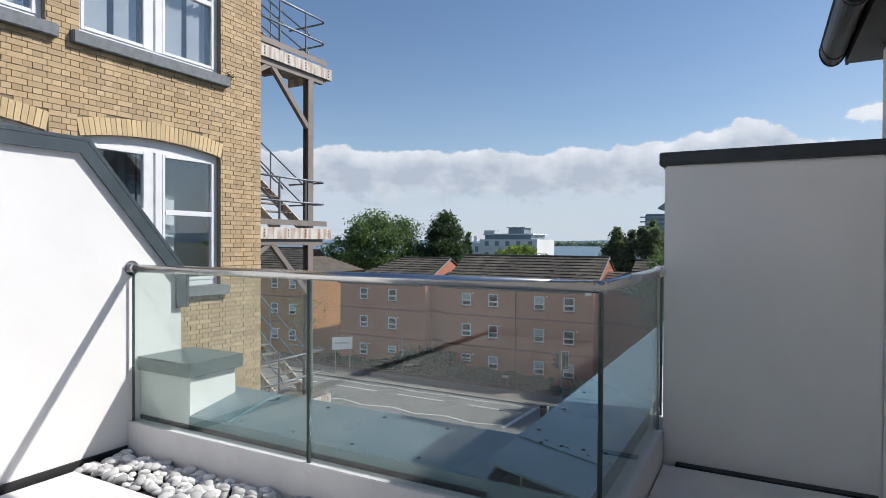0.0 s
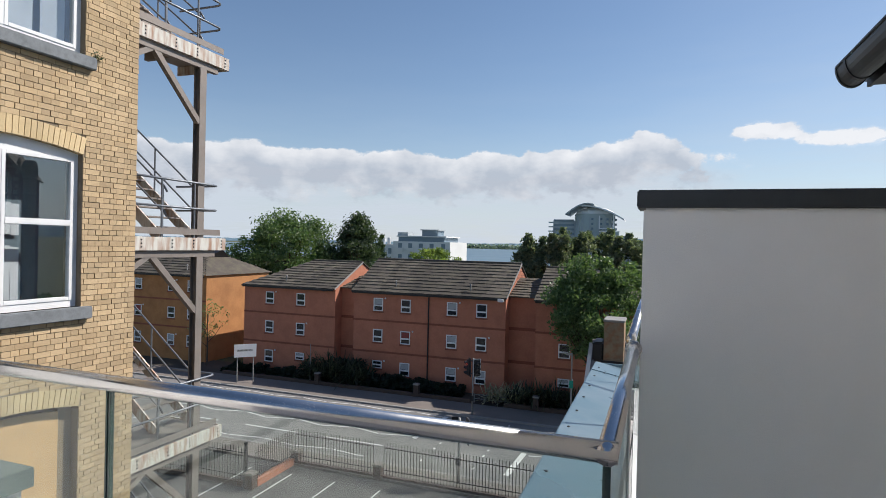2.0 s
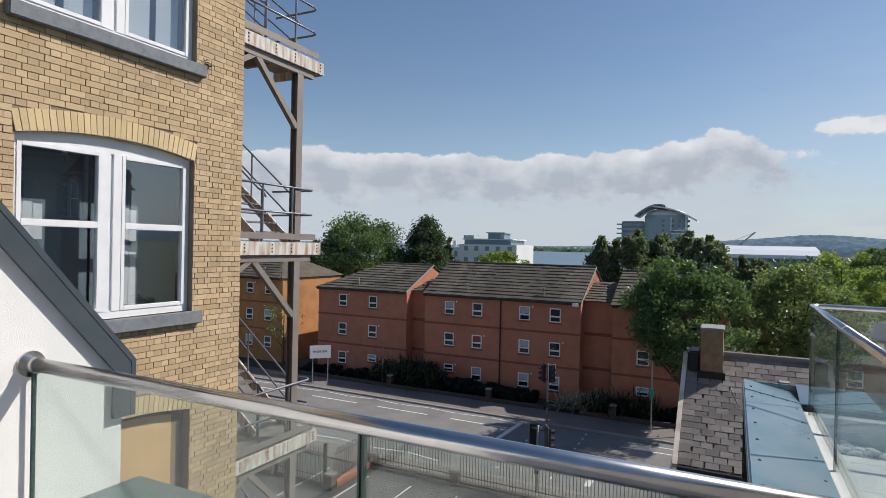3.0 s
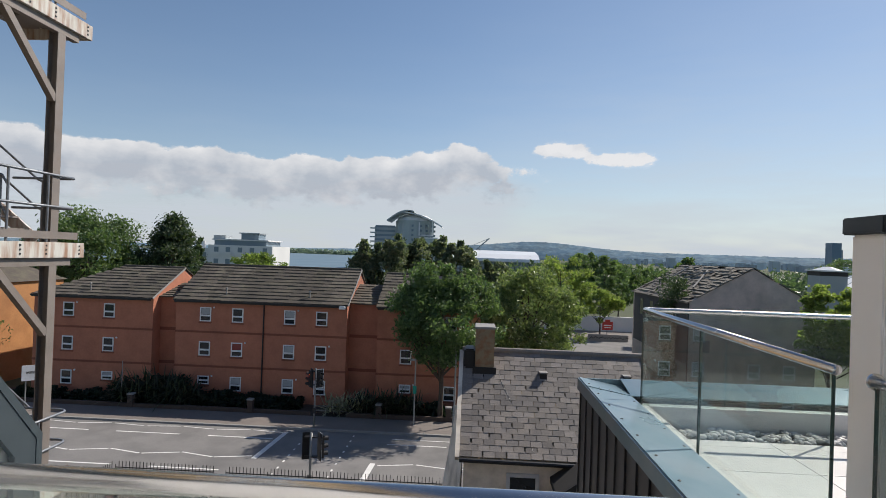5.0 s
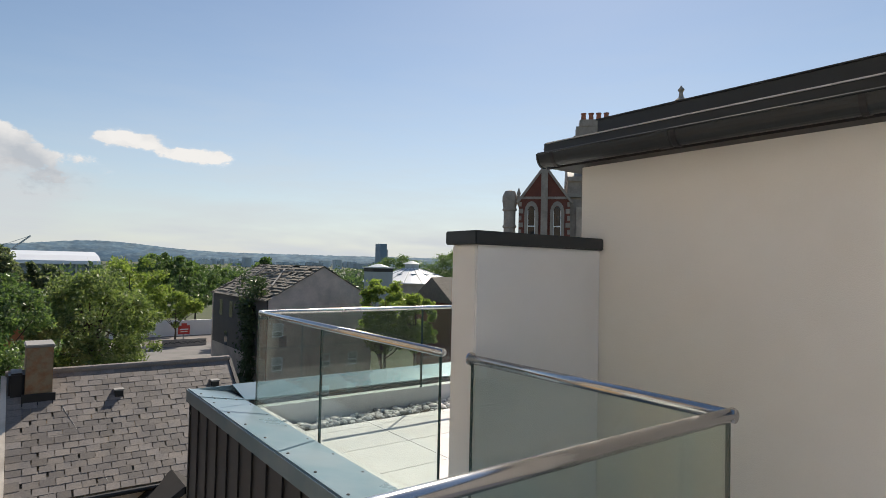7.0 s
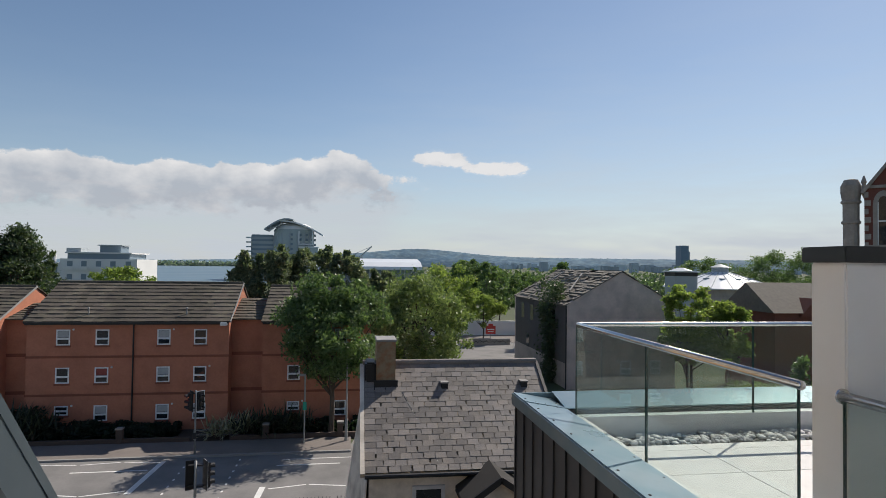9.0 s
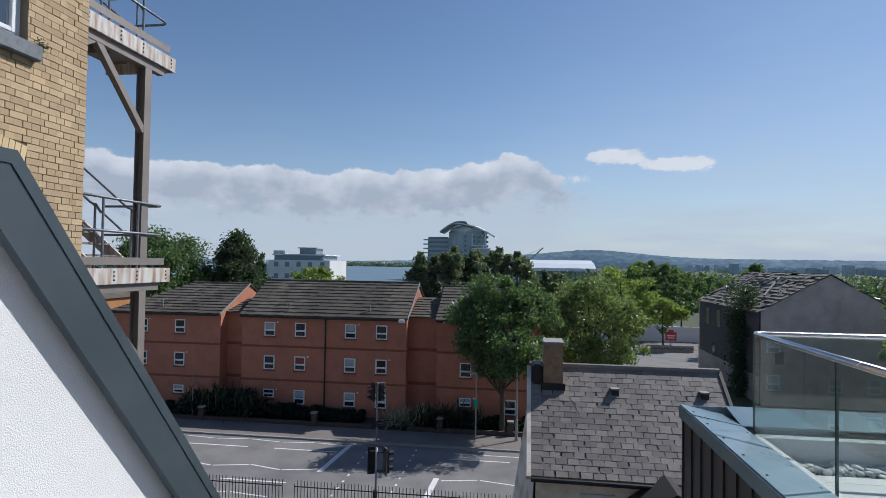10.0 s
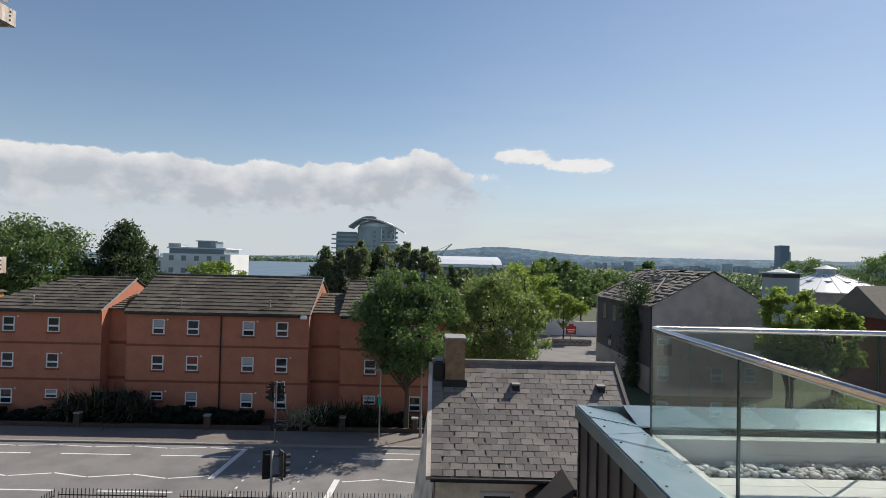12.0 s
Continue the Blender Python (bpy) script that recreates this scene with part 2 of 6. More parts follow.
FAR_WHITE = mat("far_white_render", (0.72, 0.72, 0.72), 0.9, var=0.04, scale=0.05)
# the next three are lightened in colour to suggest distance haze
FAR_GREY = mat("far_grey_cladding", (0.37, 0.41, 0.43), 0.6, var=0.08, scale=0.05)
FAR_TEAL = mat("far_grey_green_wall", (0.38, 0.43, 0.43), 0.7, var=0.08, scale=0.05)
FAR_GLASS = mat("far_glass", (0.17, 0.23, 0.28), 0.3, var=0.1, scale=0.05)
FAR_ROOF = mat("far_pale_roof", (0.72, 0.74, 0.76), 0.4, var=0.03, scale=0.02)
STONE = mat("gothic_stone", (0.36, 0.315, 0.275), 0.95, var=0.16, scale=1, fine=8, tint=(0.15, 0.13, 0.115))
PANEL_STONE = mat("rubbed_stone_panel", (0.46, 0.39, 0.33), 0.95, var=0.16, scale=0.8, fine=8, tint=(0.3, 0.25, 0.21), stain=0.3)
GOTHIC_BRICK = mat("gothic_red_brick", (0.19, 0.07, 0.052), 0.95, var=0.14, scale=1, fine=8)
RED = mat("red_sign", (0.5, 0.04, 0.035), 0.5, var=0.03)
GREEN_SIGN = mat("green_sign", (0.0, 0.28, 0.2), 0.5, var=0.03)
WHITE_SIGN = mat("white_sign", (0.8, 0.8, 0.8), 0.5, var=0.02)
POST_GREY = mat("grey_post", (0.3, 0.3, 0.29), 0.6, 0.2, var=0.1)
LEAF = leaf_mat("leaf_mid", (0.055, 0.105, 0.042), (0.16, 0.225, 0.10))
LEAF_FAR = leaf_mat("leaf_far", (0.05, 0.088, 0.055), (0.11, 0.155, 0.085))
# far-shore foliage, haze painted into both leaf colours
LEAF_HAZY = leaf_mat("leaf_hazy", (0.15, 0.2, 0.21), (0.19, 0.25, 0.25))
SHRUB = leaf_mat("shrub_dark", (0.008, 0.018, 0.012), (0.026, 0.046, 0.028))
YUCCA = leaf_mat("yucca_leaf", (0.018, 0.03, 0.02), (0.11, 0.13, 0.09))
LEAF_PINE = leaf_mat("leaf_evergreen", (0.06, 0.095, 0.055), (0.24, 0.265, 0.18))
# gable colour raised to add light that its shaded face lacks
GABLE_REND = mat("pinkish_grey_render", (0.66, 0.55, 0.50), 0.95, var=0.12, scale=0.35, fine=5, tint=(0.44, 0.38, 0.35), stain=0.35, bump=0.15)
RED_CURTAIN = mat("faded_red_curtain", (0.3, 0.075, 0.06), 0.9, var=0.2, scale=4)
LEAF_DARK = leaf_mat("leaf_dark", (0.028, 0.054, 0.03), (0.085, 0.115, 0.065))
LEAF_BRIGHT = leaf_mat("leaf_bright", (0.12, 0.175, 0.05), (0.25, 0.30, 0.10), 0.52, 1.15)
LEAF_GREY = leaf_mat("leaf_greyish", (0.09, 0.14, 0.055), (0.25, 0.30, 0.13))
SEED_HEAD = leaf_mat("pale_seed_head", (0.22, 0.22, 0.16), (0.52, 0.5, 0.42))


def lamp_mat():
    m = bpy.data.materials.new("red_lamp")
    m.use_nodes = True
    p = m.node_tree.nodes["Principled BSDF"]
    p.inputs["Base Color"].default_value = (0.5, 0.02, 0.01, 1)
    p.inputs["Emission Color"].default_value = (1, 0.06, 0.03, 1)
    p.inputs["Emission Strength"].default_value = 4.0
    return m


RED_LAMP = lamp_mat()


# ---- mesh helpers ----
class Mesh:
    """Collects faces for one mesh."""

    def __init__(self):
        self.v, self.f = [], []

    def face(self, pts):
        n = len(self.v)
        self.v += [tuple(p) for p in pts]
        self.f.append(tuple(range(n, n + len(pts))))
        return self

    def box(self, x0, x1, y0, y1, z0, z1):
        n = len(self.v)
        self.v += [(x, y, z) for z in (z0, z1) for x, y in ((x0, y0), (x1, y0), (x1, y1), (x0, y1))]
        self.f += [tuple(n + i for i in q) for q in ((3, 2, 1, 0), (4, 5, 6, 7), (0, 1, 5, 4), (1, 2, 6, 5), (2, 3, 7, 6), (3, 0, 4, 7))]
        return self

    def prism(self, pts, offset):
        """A polygon of 3D points swept by offset."""
        n, k, o = len(self.v), len(pts), Vector(offset)
        self.v += [tuple(p) for p in pts] + [tuple(Vector(p) + o) for p in pts]
        self.f += [tuple(range(n + k - 1, n - 1, -1)), tuple(range(n + k, n + 2 * k))]
        self.f += [(n + i, n + (i + 1) % k, n + k + (i + 1) % k, n + k + i) for i in range(k)]
        return self

    def beam(self, a, b, w, h):
        """A rectangular bar from a to b, w wide sideways and h high."""
        a, b = Vector(a), Vector(b)
        d = (b - a).normalized()
        s = d.cross(Vector((0, 0, 1)))
        s = s.normalized() if s.length > 1e-4 else Vector((1, 0, 0))
        u = s.cross(d)
        c = [s * w / 2 * i + u * h / 2 * j for i, j in ((-1, -1), (1, -1), (1, 1), (-1, 1))]
        return self.prism([a + q for q in c], b - a)

    def tube(self, pts, r, seg=10, closed=False):
        pts = [Vector(p) for p in pts]
        n0, k = len(self.v), len(pts)
        rad = r if isinstance(r, (list, tuple)) else [r] * k
        up = Vector((0.31, 0.17, 0.93))
        for i, p in enumerate(pts):
            a = pts[i - 1] if i or closed else p
            b = pts[(i + 1) % k] if i < k - 1 or closed else p
            d = (b - a).normalized()
            s = d.cross(up).normalized()
            u = s.cross(d)
            for j in range(seg):
                t = 2 * math.pi * j / seg
                self.v.append(tuple(p + (s * math.cos(t) + u * math.sin(t)) * rad[i]))
        for i in range(k if closed else k - 1):
            for j in range(seg):
                a, b = n0 + i * seg, n0 + ((i + 1) % k) * seg
                self.f.append((a + j, a + (j + 1) % seg, b + (j + 1) % seg, b + j))
        if not closed:
            self.f += [tuple(n0 + j for j in range(seg - 1, -1, -1)), tuple(n0 + (k - 1) * seg + j for j in range(seg))]
        return self

    def lathe(self, c, prof, seg=20):
        """Profile of (radius, z) turned about the vertical through c."""
        n, k = len(self.v), len(prof)
        for r, z in prof:
            self.v += [(c[0] + r * math.cos(2 * math.pi * j / seg), c[1] + r * math.sin(2 * math.pi * j / seg), c[2] + z) for j in range(seg)]
        for i in range(k - 1):
            for j in range(seg):
                a, b = n + i * seg, n + (i + 1) * seg
                self.f.append((a + j, a + (j + 1) % seg, b + (j + 1) % seg, b + j))
        self.f += [tuple(n + j for j in range(seg - 1, -1, -1)), tuple(n + (k - 1) * seg + j for j in range(seg))]
        return self

    def data(self, name, material, bevel=0.0, smooth=False, fix=False):
        me = bpy.data.meshes.new(name)
        me.from_pydata(self.v, [], self.f)
        if bevel or fix:
            bm = bmesh.new()
            bm.from_mesh(me)
            bmesh.ops.recalc_face_normals(bm, faces=bm.faces)
            if bevel:
                edges = [e for e in bm.edges if len(e.link_faces) == 2 and e.calc_face_angle(0) > 0.5]
                bmesh.ops.bevel(bm, geom=edges, offset=bevel, segments=2, affect="EDGES", clamp_overlap=True)
            bm.to_mesh(me)
            bm.free()
        if smooth:
            me.polygons.foreach_set("use_smooth", [True] * len(me.polygons))
        me.materials.append(material)
        return me


def thing(name, mesh, material, label, category, group="", kind="", **kw):
    return tagged(new(name, mesh.data(name, material, **kw)), label, category, group, kind)


def base(name, at, label, category, group="", kind=""):
    ob = new(name)
    ob.empty_display_size = 0.1
    ob.location = at
    bpy.context.view_layer.update()
    return tagged(ob, label, category, group, kind)


def part(name, mesh, material, parent, label="", **kw):
    """One mesh object under a thing or a part; the mesh is in world metres."""
    me = mesh if isinstance(mesh, bpy.types.Mesh) else mesh.data(name, material, **kw)
    ob = new(name, me)
    ob.parent = parent
    if parent.parent is None:
        ob.matrix_parent_inverse = Matrix.Translation(-parent.location)
    if label:
        ob["label"] = label
    return ob


def setting(name, mesh, material, label, category, **kw):
    return thing(name, mesh, material, label, category, kind="structure", **kw)

# ---- large structure: the terrace ----
G = -9.7                                   # street level
WL, WR = -3.31, 0.53                       # left parapet face, right house wall
RY, RX = 2.2, -0.525                       # lines of the front and side balustrade
SY0, SY1 = 3.58, 3.79                      # stub wall
CX, CY = -1.02, 7.27                       # outer corner of the metal cap
KZ, KI = 0.33, 0.25                        # outer and inner edge of the metal cap
YB = -3.2                                  # back of the terrace

slab = Mesh().box(WL, WR, YB, RY, -0.3, -0.03).box(RX, WR, RY, SY0, -0.3, -0.03)
terrace_floor = setting("floor", slab, MEMBRANE, "terrace deck of pale porcelain pavers", "floor")

left = Mesh().prism([(WL - 0.24, YB, -0.4), (WL - 0.24, 2.55, -0.4), (WL - 0.24, 2.55, 1.03), (WL - 0.24, 1.92, 1.793), (WL - 0.24, YB, 1.793)], (0.24, 0, 0))
wall_west = setting("wall_west", left, RENDER_WHITE, "white rendered parapet wall with sloping end beside terrace", "wall", bevel=0.006, fix=True)


def cap_strip(prof, x0, x1, t, lip):
    """A folded metal cap that follows a profile of (y, z) points, t thick, with a lip down each side."""
    m = Mesh()
    P = [Vector(p) for p in prof]
    D = [(q - p).normalized() for p, q in zip(P, P[1:])]
    Nn = [Vector((-d.y, d.x)) for d in D]
    mitre = []
    for i in range(len(P)):
        a, b = Nn[max(i - 1, 0)], Nn[min(i, len(Nn) - 1)]
        h = (a + b).normalized()
        mitre.append(h / max(h.dot(a), 0.4))

    def off(i, k):
        return P[i] + mitre[i] * k

    for i in range(len(P) - 1):
        for xa, w, lo, hi in ((x0 - 0.03, x1 - x0 + 0.06, 0.0, t), (x0 - 0.028, 0.016, -lip, -0.0005), (x1 + 0.012, 0.016, -lip, -0.0005)):
            q = [off(i, lo), off(i + 1, lo), off(i + 1, hi), off(i, hi)]
            m.prism([(xa, p.x, p.y) for p in q], (w, 0, 0))
    return m


part("coping", cap_strip([(YB, 1.795), (1.93, 1.795), (2.565, 1.035), (2.565, 0.82)], WL - 0.24, WL, 0.02, 0.07), COPING_SKYLIT, wall_west, "dark grey metal coping, stepped down the slope", fix=True)

wall_east = setting("wall_east", Mesh().box(WR, WR + 0.25, YB, 3.735, -0.4, 2.24), RENDER_CREAM, "cream rendered house wall beside terrace", "wall")
stub = setting("wall_stub", Mesh().box(-0.5, WR, SY0, SY1, -0.4, 1.69), RENDER_WHITE, "white rendered dividing wall between two terraces", "wall", bevel=0.008)
part("coping", Mesh().box(-0.527, WR - 0.003, SY0 - 0.028, SY1 + 0.03, 1.69, 1.765), COPING, stub, "dark metal coping, its shaded tone in the colour", bevel=0.006)
# closing wall out of view, white to bounce light onto the stub
wall_south = setting("wall_south", Mesh().box(WL, WR, YB - 0.25, YB, -0.4, 2.6), RENDER_WHITE, "unseen back wall of terrace, white to bounce light", "wall")

setting("slot_drain", Mesh().box(RX + 0.1, WR - 0.02, SY0 - 0.06, SY0 - 0.004, -0.03, 0.006), BLACK, "black slot drain at the foot of the dividing wall", "drain")

setting("wall_foot", Mesh().box(WL + 0.001, WL + 0.014, YB, RY - 0.03, -0.03, 0.035), MEMBRANE, "black membrane strip at the foot of the parapet", "trim")

# kerb under the glass
kerb = setting("trim_kerb", Mesh().box(WL, RX + 0.03, RY - 0.022, RY + 0.055, -0.03, 0.175).box(RX - 0.055, RX + 0.03, RY + 0.055, SY0, -0.03, 0.175), KERB, "pale kerb trim holding the glass balustrade", "kerb", bevel=0.004)

# metal cap round the outside, with its folded lip
cap = Mesh()
cap.prism([(WL - 0.2, RY + 0.075, KI - 0.012), (WL - 0.2, 2.66, KZ - 0.016), (WL - 0.2, 2.66, KZ - 0.004), (WL - 0.2, RY + 0.075, KI)], (CX - WL + 0.2, 0, 0))
cap.prism([(RX - 0.075, RY + 0.075, KI - 0.012), (CX, RY + 0.075, KZ - 0.016), (CX, RY + 0.075, KZ - 0.004), (RX - 0.075, RY + 0.075, KI)], (0, CY - RY - 0.075, 0))
cap.prism([(RX - 0.075, CY - 0.42, KI - 0.012), (RX - 0.075, CY, KZ - 0.016), (RX - 0.075, CY, KZ - 0.004), (RX - 0.075, CY - 0.42, KI)], (4.6, 0, 0))
cap.box(WL - 0.2, CX - 0.004, 2.66, 2.675, KZ - 0.13, KZ - 0.016)
cap.box(CX - 0.012, CX, 2.675, CY, KZ - 0.13, KZ - 0.016)
cap.box(CX - 0.012, 3.9, CY, CY + 0.014, KZ - 0.13, KZ - 0.016)
cap.box(-2.868, RX - 0.08, RY + 0.06, RY + 0.074, 0.05, KI - 0.002)
cap.box(RX - 0.078, RX - 0.062, RY + 0.075, SY1, 0.05, KI - 0.002)
metal_cap = setting("trim_cap", cap, COPING_BLUE, "grey metal parapet capping tinted with sky blue, with screw heads", "capping", fix=True)
seams = Mesh()
for y in (2.66, CY - 0.42):
    seams.beam((RX - 0.08, y, KI + 0.002), (CX, y, KZ - 0.002), 0.05, 0.008)
for x in (-2.6,):
    seams.beam((x, RY + 0.08, KI + 0.002), (x, 2.66, KZ - 0.002), 0.05, 0.008)
part("seam", seams, COPING_BLUE, metal_cap)
screw_me = Mesh().lathe((0, 0, 0), [(0.011, 0), (0.011, 0.003), (0.006, 0.006)], 8).data("screw", BLACK)
spots = [(CX + 0.05, 2.8 + 0.42 * i, KZ - 0.003) for i in range(11)] + [(RX - 0.12, 2.8 + 0.42 * i, KZ - 0.002) for i in range(11)]
spots += [(-2.9 + 0.38 * i, 2.6, KZ - 0.003) for i in range(5)] + [(-2.9 + 0.38 * i, RY + 0.12, KZ - 0.002) for i in range(5)]
spots += [(CX + 0.12 + 0.1 * i, y, KZ - 0.002) for y in (2.62, 2.7, CY - 0.46, CY - 0.38) for i in range(4)]
for sx, sy, sz in spots:
    side = min(max((RX - 0.075 - sx) / (RX - 0.075 - CX), 0.0), 1.0) if sy > 2.66 else min(max((sy - RY - 0.075) / (2.66 - RY - 0.075), 0.0), 1.0)
    o = part("screw", screw_me, BLACK, metal_cap)
    o.location = (sx, sy, KI + (KZ - KI) * side - 0.003)

# outer faces of the building under the caps
body = Mesh().box(WL - 0.2, CX + 0.01, RY + 0.06, 2.65, G, 0.2).box(CX + 0.015, 4.0, RY + 0.3, CY - 0.01, G, -0.3).box(CX + 0.015, RX - 0.08, 2.65, CY - 0.01, -0.3, 0.22).box(RX - 0.08, 4.0, CY - 0.4, CY - 0.01, -0.3, 0.22)
body.box(WL - 0.24, 6.0, YB - 6, RY + 0.055, G, -0.31)
wall_outer = setting("wall_outer", body, CLAD, "dark metal standing-seam cladding under the terrace edge", "wall")
seam_v = Mesh().box(-0.014, 0.0, -0.012, 0.012, -7.0, 0.0).data("standing_seam", CLAD)
for i in range(16):
    o = part("standing_seam", seam_v, CLAD, wall_outer)
    o.location = (CX + 0.014, 2.85 + 0.29 * i, 0.24)
seam_w = Mesh().box(-0.02, 0.02, 0.0, 0.03, -7.0, 0.0).data("standing_seam", CLAD)
for i in range(14):
    o = part("standing_seam", seam_w, CLAD, wall_outer)
    o.location = (CX + 0.25 + 0.34 * i, CY - 0.012, 0.24)

# second terrace behind the stub wall
slab2 = Mesh().box(RX + 0.0, 3.9, SY1, CY - 0.42, -0.3, -0.03)
floor_2 = setting("floor_second", slab2, MEMBRANE, "second terrace deck of pale pavers", "floor")
kerb2 = Mesh().box(RX - 0.06, RX + 0.06, SY1, CY - 0.44, -0.1, 0.19).box(RX + 0.06, 3.9, CY - 0.56, CY - 0.44, -0.1, 0.19)
setting("trim_kerb_second", kerb2, KERB, "pale kerb trim round the second terrace", "kerb", bevel=0.004)

# ---- right-hand house eaves ----
EY = 3.915
eaves = base("roof_eaves", (WR, 1.0, 2.24), "black eaves with half-round gutter over cream wall", "roof", kind="structure")
part("soffit", Mesh().box(0.40, WR + 0.3, YB, EY, 2.24, 2.262), BLACK, eaves)
part("fascia", Mesh().box(0.385, 0.40, YB, EY, 2.232, 2.325), BLACK, eaves)
GZ, GX = 2.318, 0.325
gp = [(GX + 0.06 * math.cos(math.pi + math.pi * i / 14), GZ + 0.085 * math.sin(math.pi + math.pi * i / 14)) for i in range(15)]
gq = [(GX + 0.053 * math.cos(math.pi + math.pi * i / 14), GZ + 0.078 * math.sin(math.pi + math.pi * i / 14)) for i in range(14, -1, -1)]
part("gutter", Mesh().prism([(x, YB, z) for x, z in gp + gq], (0, EY - 0.03 - YB, 0)), COPING, eaves, "black half-round gutter", fix=True)
part("gutter_end", Mesh().prism([(GX + (x - GX) * 1.08, EY - 0.03, GZ + (z - GZ) * 1.08) for x, z in gp], (0, 0.014, 0)), COPING, eaves, fix=True)
part("gutter_rim", Mesh().tube([(GX - 0.06, YB, GZ), (GX - 0.06, EY - 0.03, GZ)], 0.007, 8), COPING, eaves)
for y in (-1.4, 0.75, 2.95):
    part("gutter_joint", Mesh().prism([(GX + (x - GX) * 1.1, y, GZ + 0.004 + (z - GZ) * 1.1) for x, z in gp + gq], (0, 0.075, 0)), COPING, eaves, fix=True)
for k in range(8):
    part("gutter_bracket", Mesh().prism([(GX + (x - GX) * 1.06, EY - 0.16 - 0.85 * k, GZ + (z - GZ) * 1.06) for x, z in gp + gq], (0, 0.028, 0)), BLACK, eaves, fix=True)
part("roof_trim", Mesh().box(0.385, 0.40, YB, EY, 2.327, 2.405), COPING, eaves, "dark grey roof edge trim", fix=True)
# pale strip paints the highlight along the dark trim's top edge
part("trim_lip", Mesh().box(0.375, 0.42, YB, EY, 2.405, 2.412), KERB, eaves)
part("roof_slope", Mesh().prism([(0.42, YB, 2.385), (0.42, YB, 2.403), (3.4, YB, 2.55), (3.4, YB, 2.53)], (0, EY - YB, 0)), COPING, eaves, "dark grey metal roof", fix=True)
part("verge", Mesh().prism([(0.385, EY, 2.262), (0.385, EY, 2.412), (3.4, EY, 2.56), (3.4, EY, 2.262)], (0, 0.03, 0)), COPING, eaves, fix=True)
part("roof_upstand", Mesh().box(0.74, 0.80, YB, EY - 0.13, 2.40, 2.60), COPING, eaves, fix=True)
part("upstand_lip", Mesh().box(0.73, 0.81, YB, EY - 0.12, 2.60, 2.608), COPING, eaves)
part("upper_wall", Mesh().box(WR + 0.26, 4.0, YB, 3.7, 2.264, 2.36), RENDER_CREAM, eaves)


# ---- balustrades ----
def balustrade(name, label, runs, z0, z1, flange=None):
    """Runs of (a, b, number of panes) in plan, with glass panes, edges, and a tubular handrail along the top."""
    a0 = runs[0][0]
    ob = base(name, (*a0, z0), label, "balustrade")
    for a, b, cuts in runs:
        a, b = Vector(a), Vector(b)
        d = (b - a).normalized()
        s = Vector((-d.y, d.x)) * 0.0065
        stops = [0, *cuts, (b - a).length]
        for u, v in zip(stops, stops[1:]):
            p, q = a + d * (u + 0.006), a + d * (v - 0.006)
            m = Mesh().prism([(p.x + s.x, p.y + s.y, z0), (p.x - s.x, p.y - s.y, z0), (q.x - s.x, q.y - s.y, z0), (q.x + s.x, q.y + s.y, z0)], (0, 0, z1 - z0))
            pane = part("glass_pane", m, GLASS, ob, fix=True)
            pane.visible_shadow = False
            for e in (p, q):
                edge = Mesh().prism([(e.x + s.x * 1.1 + d.x * k, e.y + s.y * 1.1 + d.y * k, z0) for k in (-0.003, 0.003)] + [(e.x - s.x * 1.1 + d.x * k, e.y - s.y * 1.1 + d.y * k, z0) for k in (0.003, -0.003)], (0, 0, z1 - z0))
                part("pane_edge", edge, GLASS_EDGE, pane, "green glass edge", fix=True)
    return ob


def rail(parent, pts, r=0.024):
    part("handrail", Mesh().tube(pts, r, 20), STEEL, parent, "polished steel tube handrail", smooth=True)


RZ = 1.085
b1 = balustrade("balustrade", "frameless glass balustrade with steel handrail on pale kerb", [((WL + 0.02, RY), (RX, RY), (1.36,)), ((RX, RY), (RX, SY0 - 0.01), ())], 0.15, 1.07)
part("handrail", Mesh().tube([(WL + 0.01, RY, RZ), (RX + 0.022, RY, RZ)], 0.024, 20).tube([(RX, RY - 0.022, RZ), (RX, SY0 - 0.004, RZ)], 0.0238, 20), STEEL, b1, "polished steel tube handrail", smooth=True)
part("wall_flange", Mesh().tube([(WL + 0.001, RY, RZ), (WL + 0.012, RY, RZ)], 0.045, 24).tube([(WL + 0.012, RY, RZ), (WL + 0.05, RY, RZ)], 0.029, 20), STEEL, b1, smooth=False)
part("wall_flange", Mesh().tube([(RX, SY0 - 0.001, RZ), (RX, SY0 - 0.012, RZ)], 0.035, 24), STEEL, b1)

G2Y = 6.72
b2 = balustrade("balustrade", "glass balustrade with steel handrail round second terrace", [((RX - 0.02, SY1 + 0.02), (RX - 0.02, G2Y), (1.52,)), ((RX - 0.02, G2Y), (3.5, G2Y), (1.9,))], 0.15, 1.08)
rail(b2, [(RX - 0.02, SY1 + 0.005, 1.09), (RX - 0.02, G2Y - 0.05, 1.09), (RX - 0.005, G2Y - 0.012, 1.09), (RX + 0.03, G2Y, 1.09), (3.5, G2Y, 1.09), (3.62, G2Y - 0.1, 1.05), (3.62, G2Y - 0.1, 0.2)])

# end pier with a metal cap, past the glass
pier = base("pier", (-3.0, 2.45, 0.3), "low white rendered pier with grey metal cap at the parapet end", "pier", kind="structure")
part("pier_body", Mesh().box(WL, -2.87, RY + 0.06, 2.6, 0.1, 0.48), RENDER_WHITE, pier, bevel=0.005)
capm = Mesh().box(WL + 0.003, -2.84, RY + 0.04, 2.63, 0.47, 0.545)
capm.prism([(WL + 0.003, RY + 0.04, 0.545), (-2.84, RY + 0.04, 0.545), (-2.84, 2.63, 0.545), (WL + 0.003, 2.63, 0.545)], (0, 0, 0.006))
